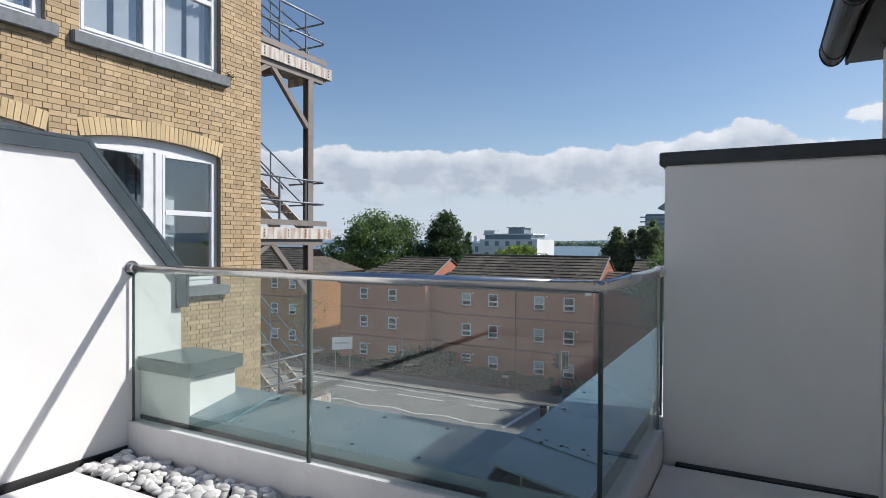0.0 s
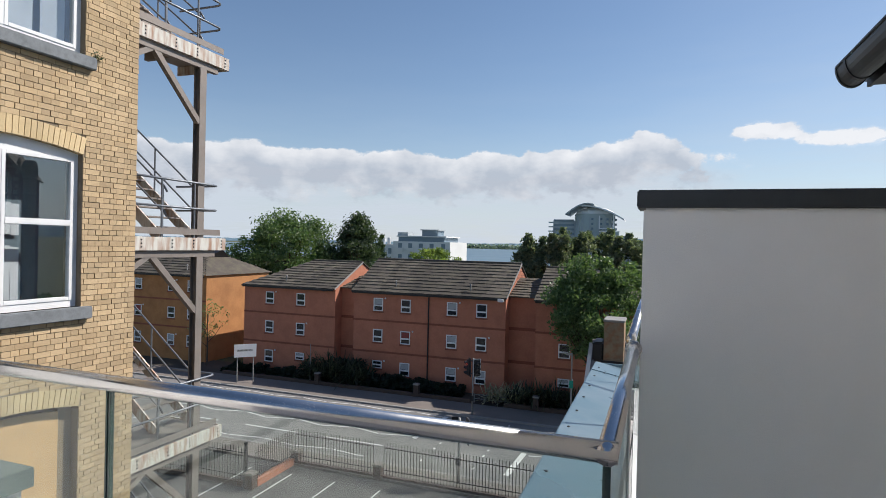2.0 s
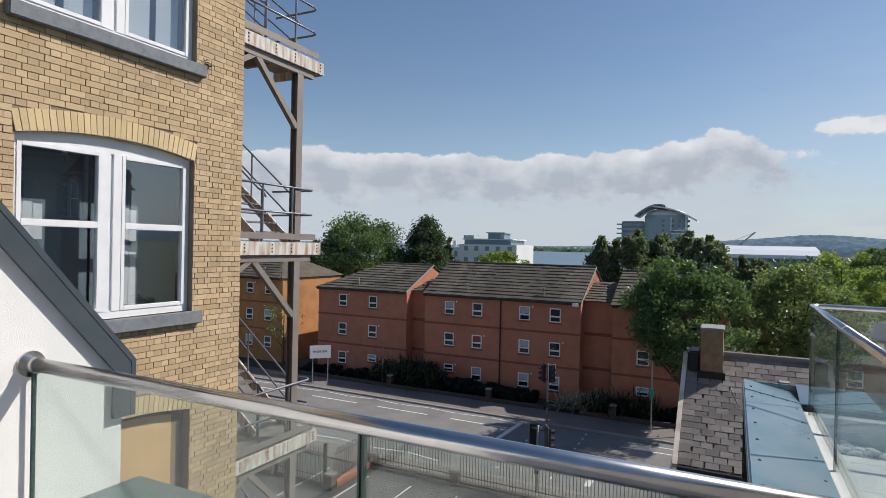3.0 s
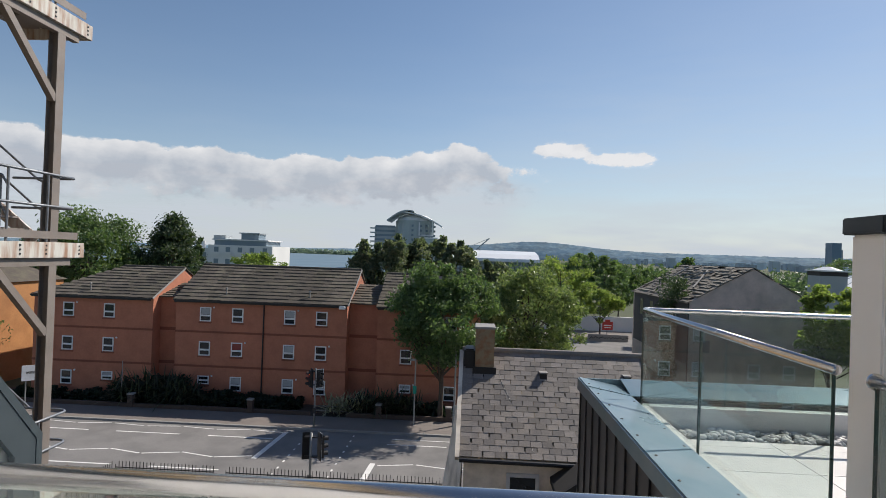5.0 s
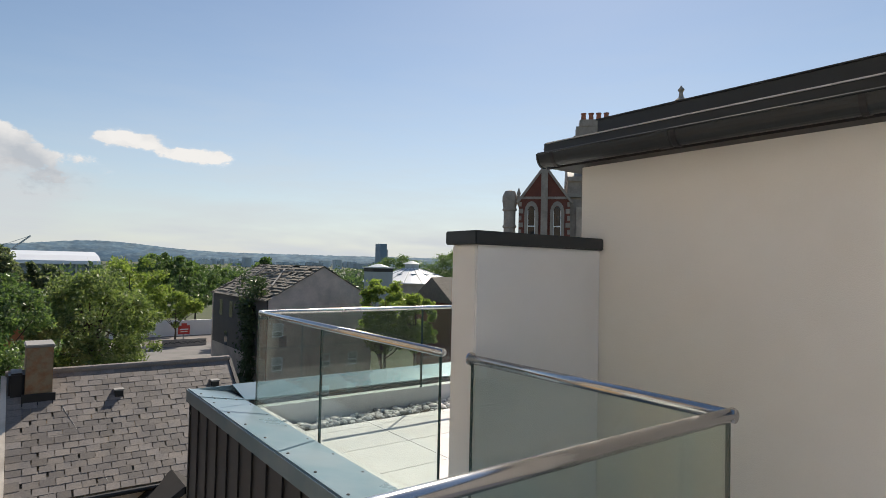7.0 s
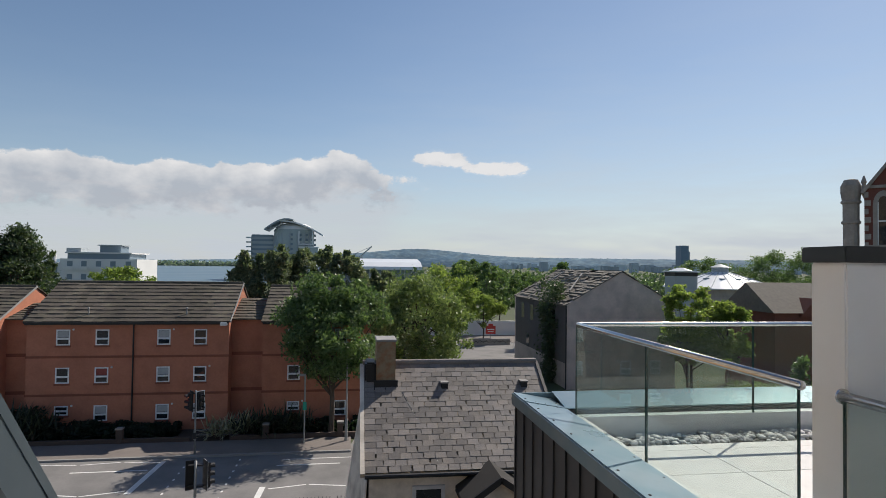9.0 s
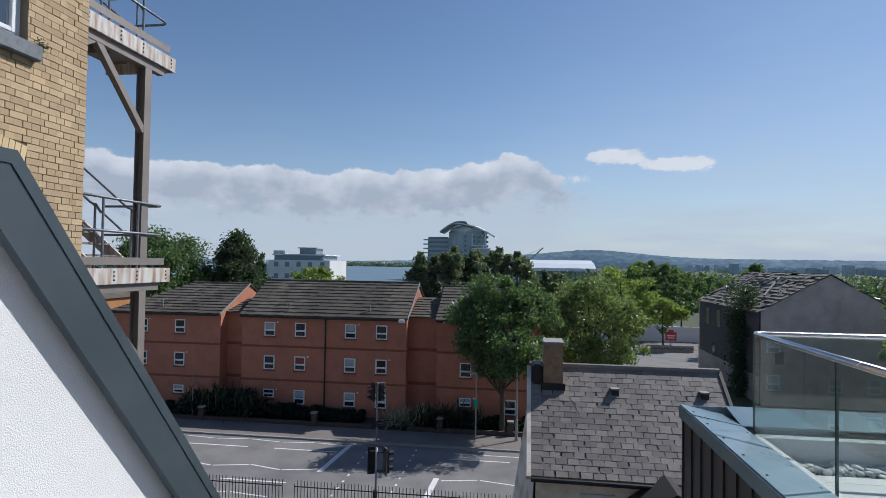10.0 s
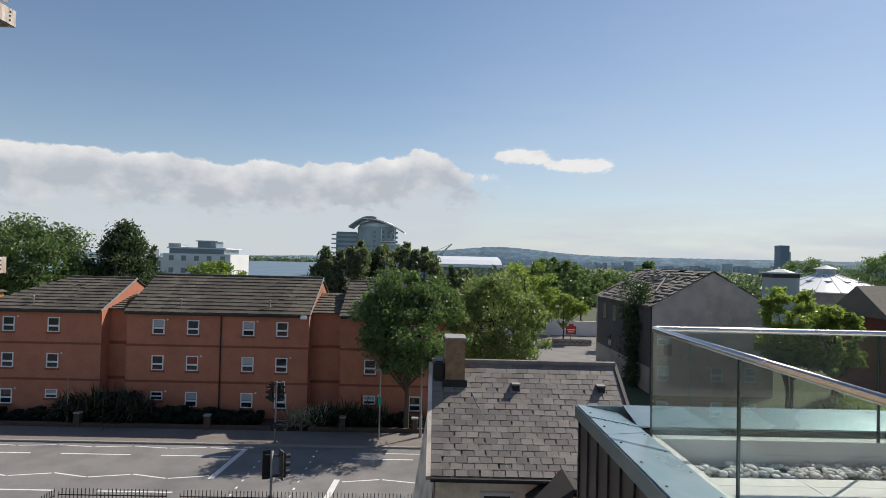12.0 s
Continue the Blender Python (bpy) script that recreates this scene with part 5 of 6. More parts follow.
part("head", Mesh().box(-3.3, -2.85, 39.5, 39.7, -3.45, -3.33), POST_GREY, lp, bevel=0.03)
rs = base("sign", (18.0, 88.0, G), "red notice on a post by the pale yard", "sign")
part("post", Mesh().box(17.95, 18.05, 88.0, 88.06, G, G + 1.2), POST_GREY, rs)
part("board", Mesh().box(17.3, 18.8, 87.95, 88.0, G + 1.1, G + 2.3).box(17.7, 18.4, 87.95, 88.0, G + 2.3, G + 2.6), RED, rs)
part("writing", Mesh().box(17.5, 18.6, 87.93, 87.947, G + 1.7, G + 1.85).box(17.6, 18.5, 87.93, 87.947, G + 1.4, G + 1.52), WHITE_SIGN, rs)
setting("yard_wall", Mesh().box(10, 26, 95.5, 96.0, G - 0.05, G + 2.3), FAR_WHITE, "long pale wall behind the red notice", "wall")
setting("yard", Mesh().box(9, 26, 86.5, 95.5, G - 0.1, G + 0.02), PAVEMENT, "pale yard behind the junction", "pavement")
gi = base("graffiti_barrier", (18, 84.0, G), "low grey barrier painted with dark scrawls", "barrier")
part("panel", Mesh().box(14.5, 20.0, 84.0, 84.25, G - 0.05, G + 0.9), KERBSTONE, gi)
sc = Mesh()
for i in range(24):
    x = 14.7 + 0.22 * i
    sc.beam((x, 83.985, G + 0.25 + 0.3 * abs(math.sin(i * 1.7))), (x + 0.3, 83.985, G + 0.3 + 0.35 * abs(math.sin(i * 2.3 + 1))), 0.02, 0.07)
part("scrawl", sc, BLACK, gi)
for i in range(4):
    stripe([(12.4 + 0.45 * i, 69.0 + 0.6 * i), (13.1 + 0.45 * i, 68.8 + 0.6 * i)], 0.3, "give way dashes", "white give-way dash at the junction")

# ---- yard railings ----
fb = Mesh().box(-0.012, 0.012, -0.012, 0.012, 0.0, 1.55).prism([(-0.012, -0.012, 1.55), (0.012, -0.012, 1.55), (0.012, 0.012, 1.55), (-0.012, 0.012, 1.55)], (0, 0, 0.07)).data("bar", FENCE)


def railing(a, b, label):
    a, b = Vector(a), Vector(b)
    d = (b - a).normalized()
    n = max(2, int((b - a).length / 0.15))
    ob = base("railing", (a.x, a.y, G), label, "railing")
    for h in (0.35, 1.4):
        part("rail", Mesh().beam((a.x, a.y, G + 0.3 + h - 0.2), (b.x, b.y, G + 0.3 + h - 0.2), 0.03, 0.04), FENCE, ob)
    for i in range(n + 1):
        p = a + d * ((b - a).length * i / n)
        o = part("bar", fb, FENCE, ob)
        o.location = (p.x, p.y, G + 0.15 if i % 12 else G)
    part("plinth", Mesh().beam((a.x, a.y, G + 0.08), (b.x, b.y, G + 0.08), 0.22, 0.26), PIER, ob)
    return ob


railing((-17.3, 26.2), (-12.95, 26.2), "dark steel railing along the yard edge")
railing((-12.4, 26.2), (-3.0, 26.2), "dark steel railing along the yard edge")
rr = railing((-17.4, 23.2), (-17.4, 26.1), "dark steel railing on a low red brick wall")
part("low_wall", Mesh().box(-17.55, -17.25, 23.2, 26.05, G, G + 0.32), RED_WALL, rr, "low red brick wall")
railing((-20.6, 23.0), (-17.9, 23.0), "dark steel gate closing the yard")
railing((-25.0, 22.6), (-20.9, 22.9), "dark steel railing beside the yard gate")
for x, y in ((-17.45, 22.95), (-17.25, 26.25), (-12.68, 26.2)):
    p = base("pier", (x, y, G), "dark brick pier with pale cap in the yard railing", "pier", "railing piers")
    part("pier_body", Mesh().box(x - 0.2, x + 0.2, y - 0.2, y + 0.2, G - 0.02, G + 0.62), PIER, p, bevel=0.01)
    part("pier_cap", Mesh().box(x - 0.25, x + 0.25, y - 0.25, y + 0.25, G + 0.62, G + 0.72), PAVEMENT, p, bevel=0.02)
for x, y in ((-20.7, 23.0), (-17.8, 23.0)):
    thing("gate_post", Mesh().box(x - 0.07, x + 0.07, y - 0.07, y + 0.07, G - 0.02, G + 2.0), FENCE, "dark steel gate post at the yard entrance", "post", "gate posts", bevel=0.01)

# ---- warehouse ----
wx0, wx1, wy0, wy1, wze, wzr = 17.1, 27.9, 53.7, 71.0, -1.85, 1.3
wxm = (wx0 + wx1) / 2
wh = base("warehouse", (wxm, 62, G), "derelict soot-stained gabled warehouse with broken slate roof", "warehouse")
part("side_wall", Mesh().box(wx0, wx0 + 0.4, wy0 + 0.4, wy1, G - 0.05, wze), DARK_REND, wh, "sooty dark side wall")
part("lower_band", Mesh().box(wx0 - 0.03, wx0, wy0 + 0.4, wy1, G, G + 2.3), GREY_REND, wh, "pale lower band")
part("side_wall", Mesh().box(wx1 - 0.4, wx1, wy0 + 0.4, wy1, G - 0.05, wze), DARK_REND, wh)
for y in (wy0, wy1):
    part("gable_wall", Mesh().prism([(wx0, y, G - 0.05), (wx1, y, G - 0.05), (wx1, y, wze), (wxm, y, wzr - 0.1), (wx0, y, wze)], (0, 0.4, 0)), GABLE_REND, wh, "pinkish-grey rendered gable wall", fix=True)
rf = Mesh()
for side in (-1, 1):
    for i in range(13):
        a, b = i / 13, (i + 1.1) / 13
        ex = wx0 - 0.3 if side < 0 else wx1 + 0.3
        y = wy0 - 0.1
        while y < wy1:
            w = random.uniform(0.4, 1.1)
            j = random.uniform(-0.05, 0.11)
            if random.random() > 0.09:
                xa, xb = ex + (wxm - ex) * a, ex + (wxm - ex) * b
                za, zb = wze - 0.15 + (wzr - wze + 0.15) * a, wze - 0.15 + (wzr - wze + 0.15) * b
                rf.prism([(xa, y, za + 0.07 + j), (xb, y, zb + 0.02), (xb, y, zb - 0.04), (xa, y, za - 0.02)], (0, min(w, wy1 - y) * 0.98, 0))
            y += w
part("roof", rf, OLD_ROOF, wh, "broken slate roof", fix=True)
part("roof_boarding", Mesh().prism([(wx0, wy0 + 0.1, wze - 0.12), (wxm, wy0 + 0.1, wzr - 0.16), (wx1, wy0 + 0.1, wze - 0.12)], (0, wy1 - wy0 - 0.2, 0)), BLACK, wh, fix=True)
for a, b in (((wx0 + 1.5, 57, -0.7), (wxm - 1, 61, 0.95)), ((wx0 + 2.5, 63, -0.2), (wxm - 1.5, 60.5, 0.7)), ((wx0 + 1.2, 66, -0.8), (wxm - 0.8, 66.8, 1.1)), ((wx0 + 3.4, 64.5, 0.4), (wx0 + 3.9, 58.5, 0.75))):
    part("fallen_batten", Mesh().beam(a, b, 0.14, 0.1), KERBSTONE, wh)
for y, z in ((57.5, -4.3), (61.0, -4.3), (64.5, -4.3), (68.0, -4.3), (59.0, -7.6), (66.0, -7.6)):
    part("window", Mesh().box(wx0 - 0.02, wx0 + 0.05, y - 0.5, y + 0.5, z, z + 1.7), PANE_DARK, wh)
part("downpipe", Mesh().tube([(wx0 - 0.05, wy0 + 0.1, wze - 0.1), (wx0 - 0.05, wy0 + 0.1, G)], 0.06, 8), BLACK, wh)
part("plaque", Mesh().box(18.2, 18.9, wy0 - 0.03, wy0, -6.2, -5.2), KERBSTONE, wh)
ivy = base("ivy", (16.8, 60, G), "dark ivy climbing the warehouse wall and roof", "ivy")
leaves([(wx0 - 0.1 + rng.uniform(-0.3, 0.4), 58.0 + rng.uniform(-2.2, 2.2) * (0.5 + 0.5 * k / 60), G + 10.0 * (k + 1) / 62) for k in range(60)], [0.45] * 60, 110, 0.15, LEAF_DARK, "foliage", ivy)
part("stem", Mesh().tube([(wx0 - 0.1, 58, G), (wx0 - 0.12, 58.3, -5), (wx0 - 0.1, 58, -2.0)], 0.08, 6), BARK, ivy)

# ---- distance ----


def polar(az, d, z=0.0):
    return Vector((-2.4 + d * math.sin(radians(az)), 1.8 + d * math.cos(radians(az)), z))


def white_flats():
    ob = base("apartment_building", (-58, 142, G), "white rendered seafront flats with glazed penthouse", "apartment building")
    y = 143.0
    part("wall", Mesh().box(-67.8, -51.8, y, y + 14, G, 2.0), FAR_WHITE, ob)
    part("wing", Mesh().box(-74.3, -67.8, y + 1, y + 12, G, 1.1), FAR_WHITE, ob)
    part("penthouse", Mesh().box(-66.8, -53.8, y + 1.2, y + 12, 2.0, 3.2), FAR_GLASS, ob)
    part("penthouse_roof", Mesh().box(-67.2, -53.2, y + 0.8, y + 12.4, 3.2, 3.5), FAR_WHITE, ob)
    part("tower_room", Mesh().box(-60.8, -56.4, y + 3, y + 8, 3.5, 5.0), FAR_GLASS, ob)
    part("tower_roof", Mesh().box(-61.2, -56.0, y + 2.6, y + 8.4, 5.0, 5.25), FAR_GREY, ob)
    part("stair_room", Mesh().box(-67.4, -64.4, y + 2, y + 6, 3.5, 4.4), FAR_GREY, ob)
    for i, x in enumerate((-66.3, -63.4, -60.4, -57.4, -54.2)):
        for k in range(3):
            w = part("window", Mesh().box(x, x + 1.1, y - 0.06, y, 0.1 - 2.9 * k, 1.5 - 2.9 * k), FAR_GLASS, ob)
            part("balcony", Mesh().box(x - 0.4, x + 1.5, y - 0.7, y - 0.62, -0.5 - 2.9 * k, 0.3 - 2.9 * k), FAR_WHITE, w)
    for x in (-73.3, -71.4, -69.6):
        for k in range(3):
            part("window", Mesh().box(x, x + 0.9, y + 0.94, y + 1, -1.4 - 3 * k, 0.1 - 3 * k), FAR_GLASS, ob)
    for x in (-73.4, -72.0, -70.4):
        part("chimney", Mesh().tube([(x, y + 3, 1.1), (x, y + 3, 2.9)], 0.5, 10), FAR_WHITE, ob)
    ob.location.x += 1.3
    for k in range(3):
        part("side_window", Mesh().box(-51.8, -51.74, y + 2, y + 6, 0.1 - 2.9 * k, 1.5 - 2.9 * k), FAR_GLASS, ob)


white_flats()


def round_tower():
    c = polar(-5.6, 420)
    ob = base("apartment_tower", (c.x, c.y, G), "grey waterfront apartment tower with white swept roof", "apartment tower")
    part("drum", Mesh().lathe((c.x + 1, c.y, G), [(13.5, 0), (13.5, 34)], 40), FAR_TEAL, ob, "grey-green curved tower wall")
    for a in (205, 222, 238, 262, 286, 305, 325, 340):
        x, y = c.x + 1 + 13.5 * math.cos(radians(a)), c.y + 13.5 * math.sin(radians(a))
        part("pier", Mesh().box(x - 0.45, x + 0.45, y - 0.5, y + 0.4, G, 22 if a % 4 else 23.5), FAR_GREY, ob)
        for k in range(9):
            part("window", Mesh().box(x + 0.9, x + 2.3, y - 0.5, y + 0.2, G + 4 + 3.2 * k, G + 5.5 + 3.2 * k), FAR_GLASS, ob)
    fx, fy = c.x + 5, c.y - 14
    part("white_frame", Mesh().box(fx, fx + 0.7, fy, fy + 1, 14, 23).box(fx + 9, fx + 9.7, fy, fy + 1, 14, 24).box(fx + 0.7, fx + 9, fy, fy + 1, 14, 14.7), FAR_WHITE, ob)
    part("west_wing", Mesh().box(c.x - 27, c.x - 12, c.y - 4, c.y + 10, G, 20), FAR_GREY, ob)
    for k in range(9):
        part("balcony", Mesh().box(c.x - 30, c.x - 26.5, c.y - 5.5, c.y - 4, G + 3 + 3.1 * k, G + 3.9 + 3.1 * k), FAR_TEAL, ob)
        part("wing_glazing", Mesh().box(c.x - 26.5, c.x - 12.5, c.y - 4.3, c.y - 4.05, G + 4.2 + 3.1 * k, G + 5.6 + 3.1 * k), FAR_GLASS, ob)
    part("east_wing", Mesh().box(c.x + 10, c.x + 24, c.y - 2, c.y + 12, G, 10), FAR_GREY, ob)
    part("east_step", Mesh().box(c.x + 6, c.x + 18, c.y - 16, c.y - 2, G, 12), FAR_TEAL, ob)
    part("step_rail", Mesh().box(c.x + 5.5, c.x + 18.5, c.y - 16.4, c.y - 16, 12, 12.7), FAR_WHITE, ob)
    part("roof_lens", Mesh().lathe((c.x + 1, c.y, 24), [(13.2, 0), (12, 2.4), (8, 4.4), (2, 5.2)], 28), FAR_WHITE, ob)
    white = [(-8 + 2.9 * i, 30.4 - 0.095 * i ** 2) for i in range(11)]
    dark = [(-17 + 1.7 * i, 24.2 + 7.2 * math.sin(math.pi * i / 17.0)) for i in range(12)]
    for arc, m_, w0, w1, lab in ((white, FAR_WHITE, -15, 22, "white swept roof blade"), (dark, FAR_GREY, -16, 26, "dark swept roof blade")):
        part("roof_blade", Mesh().prism([(c.x + u, c.y + w0, w) for u, w in arc] + [(c.x + u, c.y + w0, w - 0.9) for u, w in reversed(arc)], (0, w1, 0)), m_, ob, lab, fix=True)


round_tower()
hall = base("exhibition_hall", (10, 262, G), "long hall with pale curved metal roof", "hall")
part("wall", Mesh().box(-16, 26, 262, 300, G, -0.6), FAR_GREY, hall)
for k in range(3):
    part("window_band", Mesh().box(-15, 25.5, 261.8, 262, -2.2 - 2.6 * k, -1.0 - 2.6 * k), FAR_GLASS, hall)
for i in range(9):
    part("column", Mesh().box(-15 + 5 * i, -14.6 + 5 * i, 261.4, 261.8, G, -0.6), FAR_WHITE, hall)
part("roof", Mesh().prism([(-18, 259.5, -0.7), (-18, 260.0, 0.6), (-18, 266, 2.6), (-18, 280, 4.2), (-18, 300, 2.6), (-18, 300, -0.7)], (46, 0, 0)), FAR_ROOF, hall, "pale metal roof", fix=True)
crane = base("crane", (8, 330, G), "dockside crane with raised jib", "crane")
part("mast", Mesh().box(1.0, 3.0, 329, 331, G, 5.5), FAR_GREY, crane)
part("jib", Mesh().beam((1.0, 330, 5.0), (8.0, 330, 11.4), 0.6, 0.7), FAR_GREY, crane)
part("stay", Mesh().beam((-6.0, 330, 5.0), (8.0, 330, 11.4), 0.2, 0.2), FAR_GREY, crane)
# blue of the aerial haze is mixed straight into the hill colour
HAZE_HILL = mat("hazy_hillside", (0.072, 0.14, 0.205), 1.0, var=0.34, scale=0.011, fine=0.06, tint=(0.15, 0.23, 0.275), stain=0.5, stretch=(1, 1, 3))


def hills(d, a0, a1, height, label):
    m = Mesh()
    n = 420
    for i in range(n + 1):
        a = a0 + (a1 - a0) * i / n
        h = height(a) + d * 0.0007 * noise.noise(Vector((a * 1.9, d, 0))) + d * 0.0009 * abs(noise.noise(Vector((a * 12, d, 3)))) + d * 0.0006 * abs(noise.noise(Vector((a * 31, d, 9))))
        m.v += [tuple(polar(a, d, G)), tuple(polar(a, d + 120, h)), tuple(polar(a, d + 700, G))]
    for i in range(n):
        k = 3 * i
        m.f += [(k, k + 3, k + 4, k + 1), (k + 1, k + 4, k + 5, k + 2)]
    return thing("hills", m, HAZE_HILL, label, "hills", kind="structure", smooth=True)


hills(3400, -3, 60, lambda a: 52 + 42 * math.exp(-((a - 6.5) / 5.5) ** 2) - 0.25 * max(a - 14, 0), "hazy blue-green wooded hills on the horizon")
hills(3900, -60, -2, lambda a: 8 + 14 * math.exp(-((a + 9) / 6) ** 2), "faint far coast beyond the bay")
hb = base("tower_block", (470, 775, G), "dark blue tower block far beyond the trees", "tower block")
q = polar(30.95, 900)
part("body", Mesh().box(q.x - 4, q.x + 8, q.y, q.y + 14, G, 33.5), FAR_BLUE, hb)
part("shoulder", Mesh().box(q.x + 8, q.x + 11, q.y + 2, q.y + 14, G, 25), FAR_GREY, hb)
sk = base("town_buildings", (600, 1400, G), "scattered far buildings on the skyline", "buildings", kind="stuff")
tm = Mesh()
for i in range(150):
    p = polar(rng.uniform(10, 48), rng.uniform(1300, 2900))
    w, h = rng.uniform(7, 26), rng.uniform(8, 21)
    tm.box(p.x - w / 2, p.x + w / 2, p.y, p.y + 15, G, G + h)
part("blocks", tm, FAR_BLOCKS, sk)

# pavilion with a pale cone roof beyond the trees
q = polar(33.95, 108)
pv = base("pavilion", (q.x, q.y, G), "low building with pale conical roof and lantern", "pavilion")
part("wall", Mesh().lathe((q.x, q.y, G), [(8.2, 0), (8.2, 8.2)], 32), GREY_REND, pv)
part("roof", Mesh().lathe((q.x, q.y, -1.6), [(9.0, 0), (9.0, 0.15), (1.6, 2.6), (1.6, 2.7)], 32), FAR_ROOF, pv, "pale metal cone roof")
part("lantern", Mesh().lathe((q.x, q.y, 1.1), [(1.3, 0), (1.3, 0.7), (1.7, 0.75), (0.2, 1.3)], 20), FAR_GREY, pv)
for a in range(0, 360, 20):
    c_, s_ = math.cos(radians(a + 8)), math.sin(radians(a + 8))
    part("roof_seam", Mesh().beam((q.x + 8.9 * c_, q.y + 8.9 * s_, -1.42), (q.x + 1.7 * c_, q.y + 1.7 * s_, 1.02), 0.16, 0.08), FAR_GREY, pv)
for a in range(0, 360, 30):
    part("roof_light", Mesh().box(-0.35, 0.35, -0.35, 0.35, 0, 0.35), FAR_GLASS, pv).location = (q.x + 4.6 * math.cos(radians(a)), q.y + 4.6 * math.sin(radians(a)), -0.25)
q = polar(30.75, 100)
vt = base("vent_tower", (q.x, q.y, G), "square grey tower with pale hipped cap", "tower")
part("body", Mesh().box(q.x - 1.9, q.x + 1.9, q.y - 1.5, q.y + 1.5, G, 0.75), FAR_GREY, vt)
part("louvre_band", Mesh().box(q.x - 1.94, q.x + 1.94, q.y - 1.54, q.y + 1.54, 0.4, 1.0), BLACK, vt)
part("cap", Mesh().box(q.x - 2.2, q.x + 2.2, q.y - 1.8, q.y + 1.8, 1.0, 1.2).lathe((q.x, q.y, 1.2), [(2.2, 0), (0.5, 0.5)], 4), FAR_ROOF, vt)
q = polar(41.5, 62)
gh = base("gatehouse", (q.x, q.y, G), "low red brick house with slate roof and dormer", "house")
part("wall", Mesh().box(q.x - 4.5, q.x + 4, q.y, q.y + 7, G, -2.1), GOTHIC_BRICK, gh)
part("roof", Mesh().prism([(q.x - 4.8, q.y - 0.3, -2.2), (q.x - 4.8, q.y + 3.5, 0.4), (q.x - 4.8, q.y + 7.3, -2.2)], (9.1, 0, 0)), OLD_ROOF, gh, fix=True)
part("dormer", Mesh().prism([(q.x - 2.2, q.y - 0.35, -2.5), (q.x + 0.6, q.y - 0.35, -2.5), (q.x - 0.8, q.y - 0.35, -0.9)], (0, 2.5, 0)), GOTHIC_BRICK, gh, fix=True)


# ---- gothic building behind the house ----
def gothic():
    az0, D = 46.6, 35.0
    c = polar(az0, D)
    c.x, c.y = -2.77 + D * math.sin(radians(az0)), 1.14 + D * math.cos(radians(az0))
    fx = Matrix.Translation((c.x, c.y, 0)) @ Matrix.Rotation(-radians(az0), 4, "Z")
    ob = base("gothic_building", (c.x, c.y, G), "red brick and stone gothic building with gable, chimneys and finials", "building")

    def gp_(name, mesh, material, parent=None, label="", **kw):
        mesh.v = [tuple(fx @ Vector(v)) for v in mesh.v]
        return part(name, mesh, material, parent or ob, label, **kw)

    def gs_(name, mesh, material, parent=None, label="", **kw):
        mesh.v = [(0.04 + 0.74 * x, y, 1.6 + (z - 1.6) * 0.88 if z > 1.6 else z) for x, y, z in mesh.v]
        return gp_(name, mesh, material, parent, label, **kw)

    gs_("wall", Mesh().prism([(-1.95, 0, G), (2.05, 0, G), (2.05, 0, 6.1), (0.05, 0, 8.4), (-1.95, 0, 6.1)], (0, 0.5, 0)), GOTHIC_BRICK, None, "dark red brick gable", fix=True)
    gs_("side_body", Mesh().box(-1.9, 2.0, 0.5, 8, G, 6.0), GOTHIC_BRICK)
    gs_("roof", Mesh().prism([(-2.15, -0.15, 5.95), (0.05, -0.15, 8.5), (2.25, -0.15, 5.95), (2.1, -0.15, 5.85), (0.05, -0.15, 8.25), (-2.0, -0.15, 5.85)], (0, 9, 0)), STONE, fix=True)
    gs_("pilaster", Mesh().box(-0.22, 0.3, -0.2, 0, 3.0, 8.9).box(-0.28, 0.36, -0.25, 0, 8.5, 8.75), STONE, None, "stone pilaster")
    gs_("finial", Mesh().lathe((0.04, -0.05, 8.9), [(0.2, 0), (0.26, 0.12), (0.12, 0.25), (0.08, 0.45), (0.14, 0.55), (0.05, 0.68), (0.09, 0.76), (0.02, 0.86)], 12), STONE)
    for x in (-0.95, 1.05):
        sur = Mesh().box(x - 0.55, x - 0.3, -0.1, 0, 3.0, 5.2).box(x + 0.3, x + 0.55, -0.1, 0, 3.0, 5.2)
        for i in range(10):
            t0, t1 = math.pi * i / 10, math.pi * (i + 1) / 10
            sur.prism([(x + r * math.cos(t), -0.1, 5.2 + k * math.sin(t)) for t, r, k in ((t0, 0.55, 0.8), (t1, 0.55, 0.8), (t1, 0.3, 0.5), (t0, 0.3, 0.5))], (0, 0.1, 0))
        w = gs_("window", sur, STONE, None, "arched stone window surround", fix=True)
        gs_("pane", Mesh().box(x - 0.3, x + 0.3, -0.05, -0.01, 3.0, 5.65), PANE_DARK, w)
        gs_("sash_bar", Mesh().box(x - 0.3, x - 0.25, -0.08, -0.05, 3.0, 5.4).box(x + 0.25, x + 0.3, -0.08, -0.05, 3.0, 5.4).box(x - 0.25, x + 0.25, -0.08, -0.05, 4.3, 4.38), UPVC, w)
    for z in (2.9, 6.15):
        gs_("string_course", Mesh().box(-1.95, 2.05, -0.08, 0, z, z + 0.16), STONE)
    for s, x in ((1, -1.95), (-1, 2.05)):
        for k in range(7):
            gs_("quoin", Mesh().box(min(x, x + s * (0.35 if k % 2 else 0.22)), max(x, x + s * (0.35 if k % 2 else 0.22)), -0.05, 0, 2.9 + 0.46 * k, 3.2 + 0.46 * k), STONE)
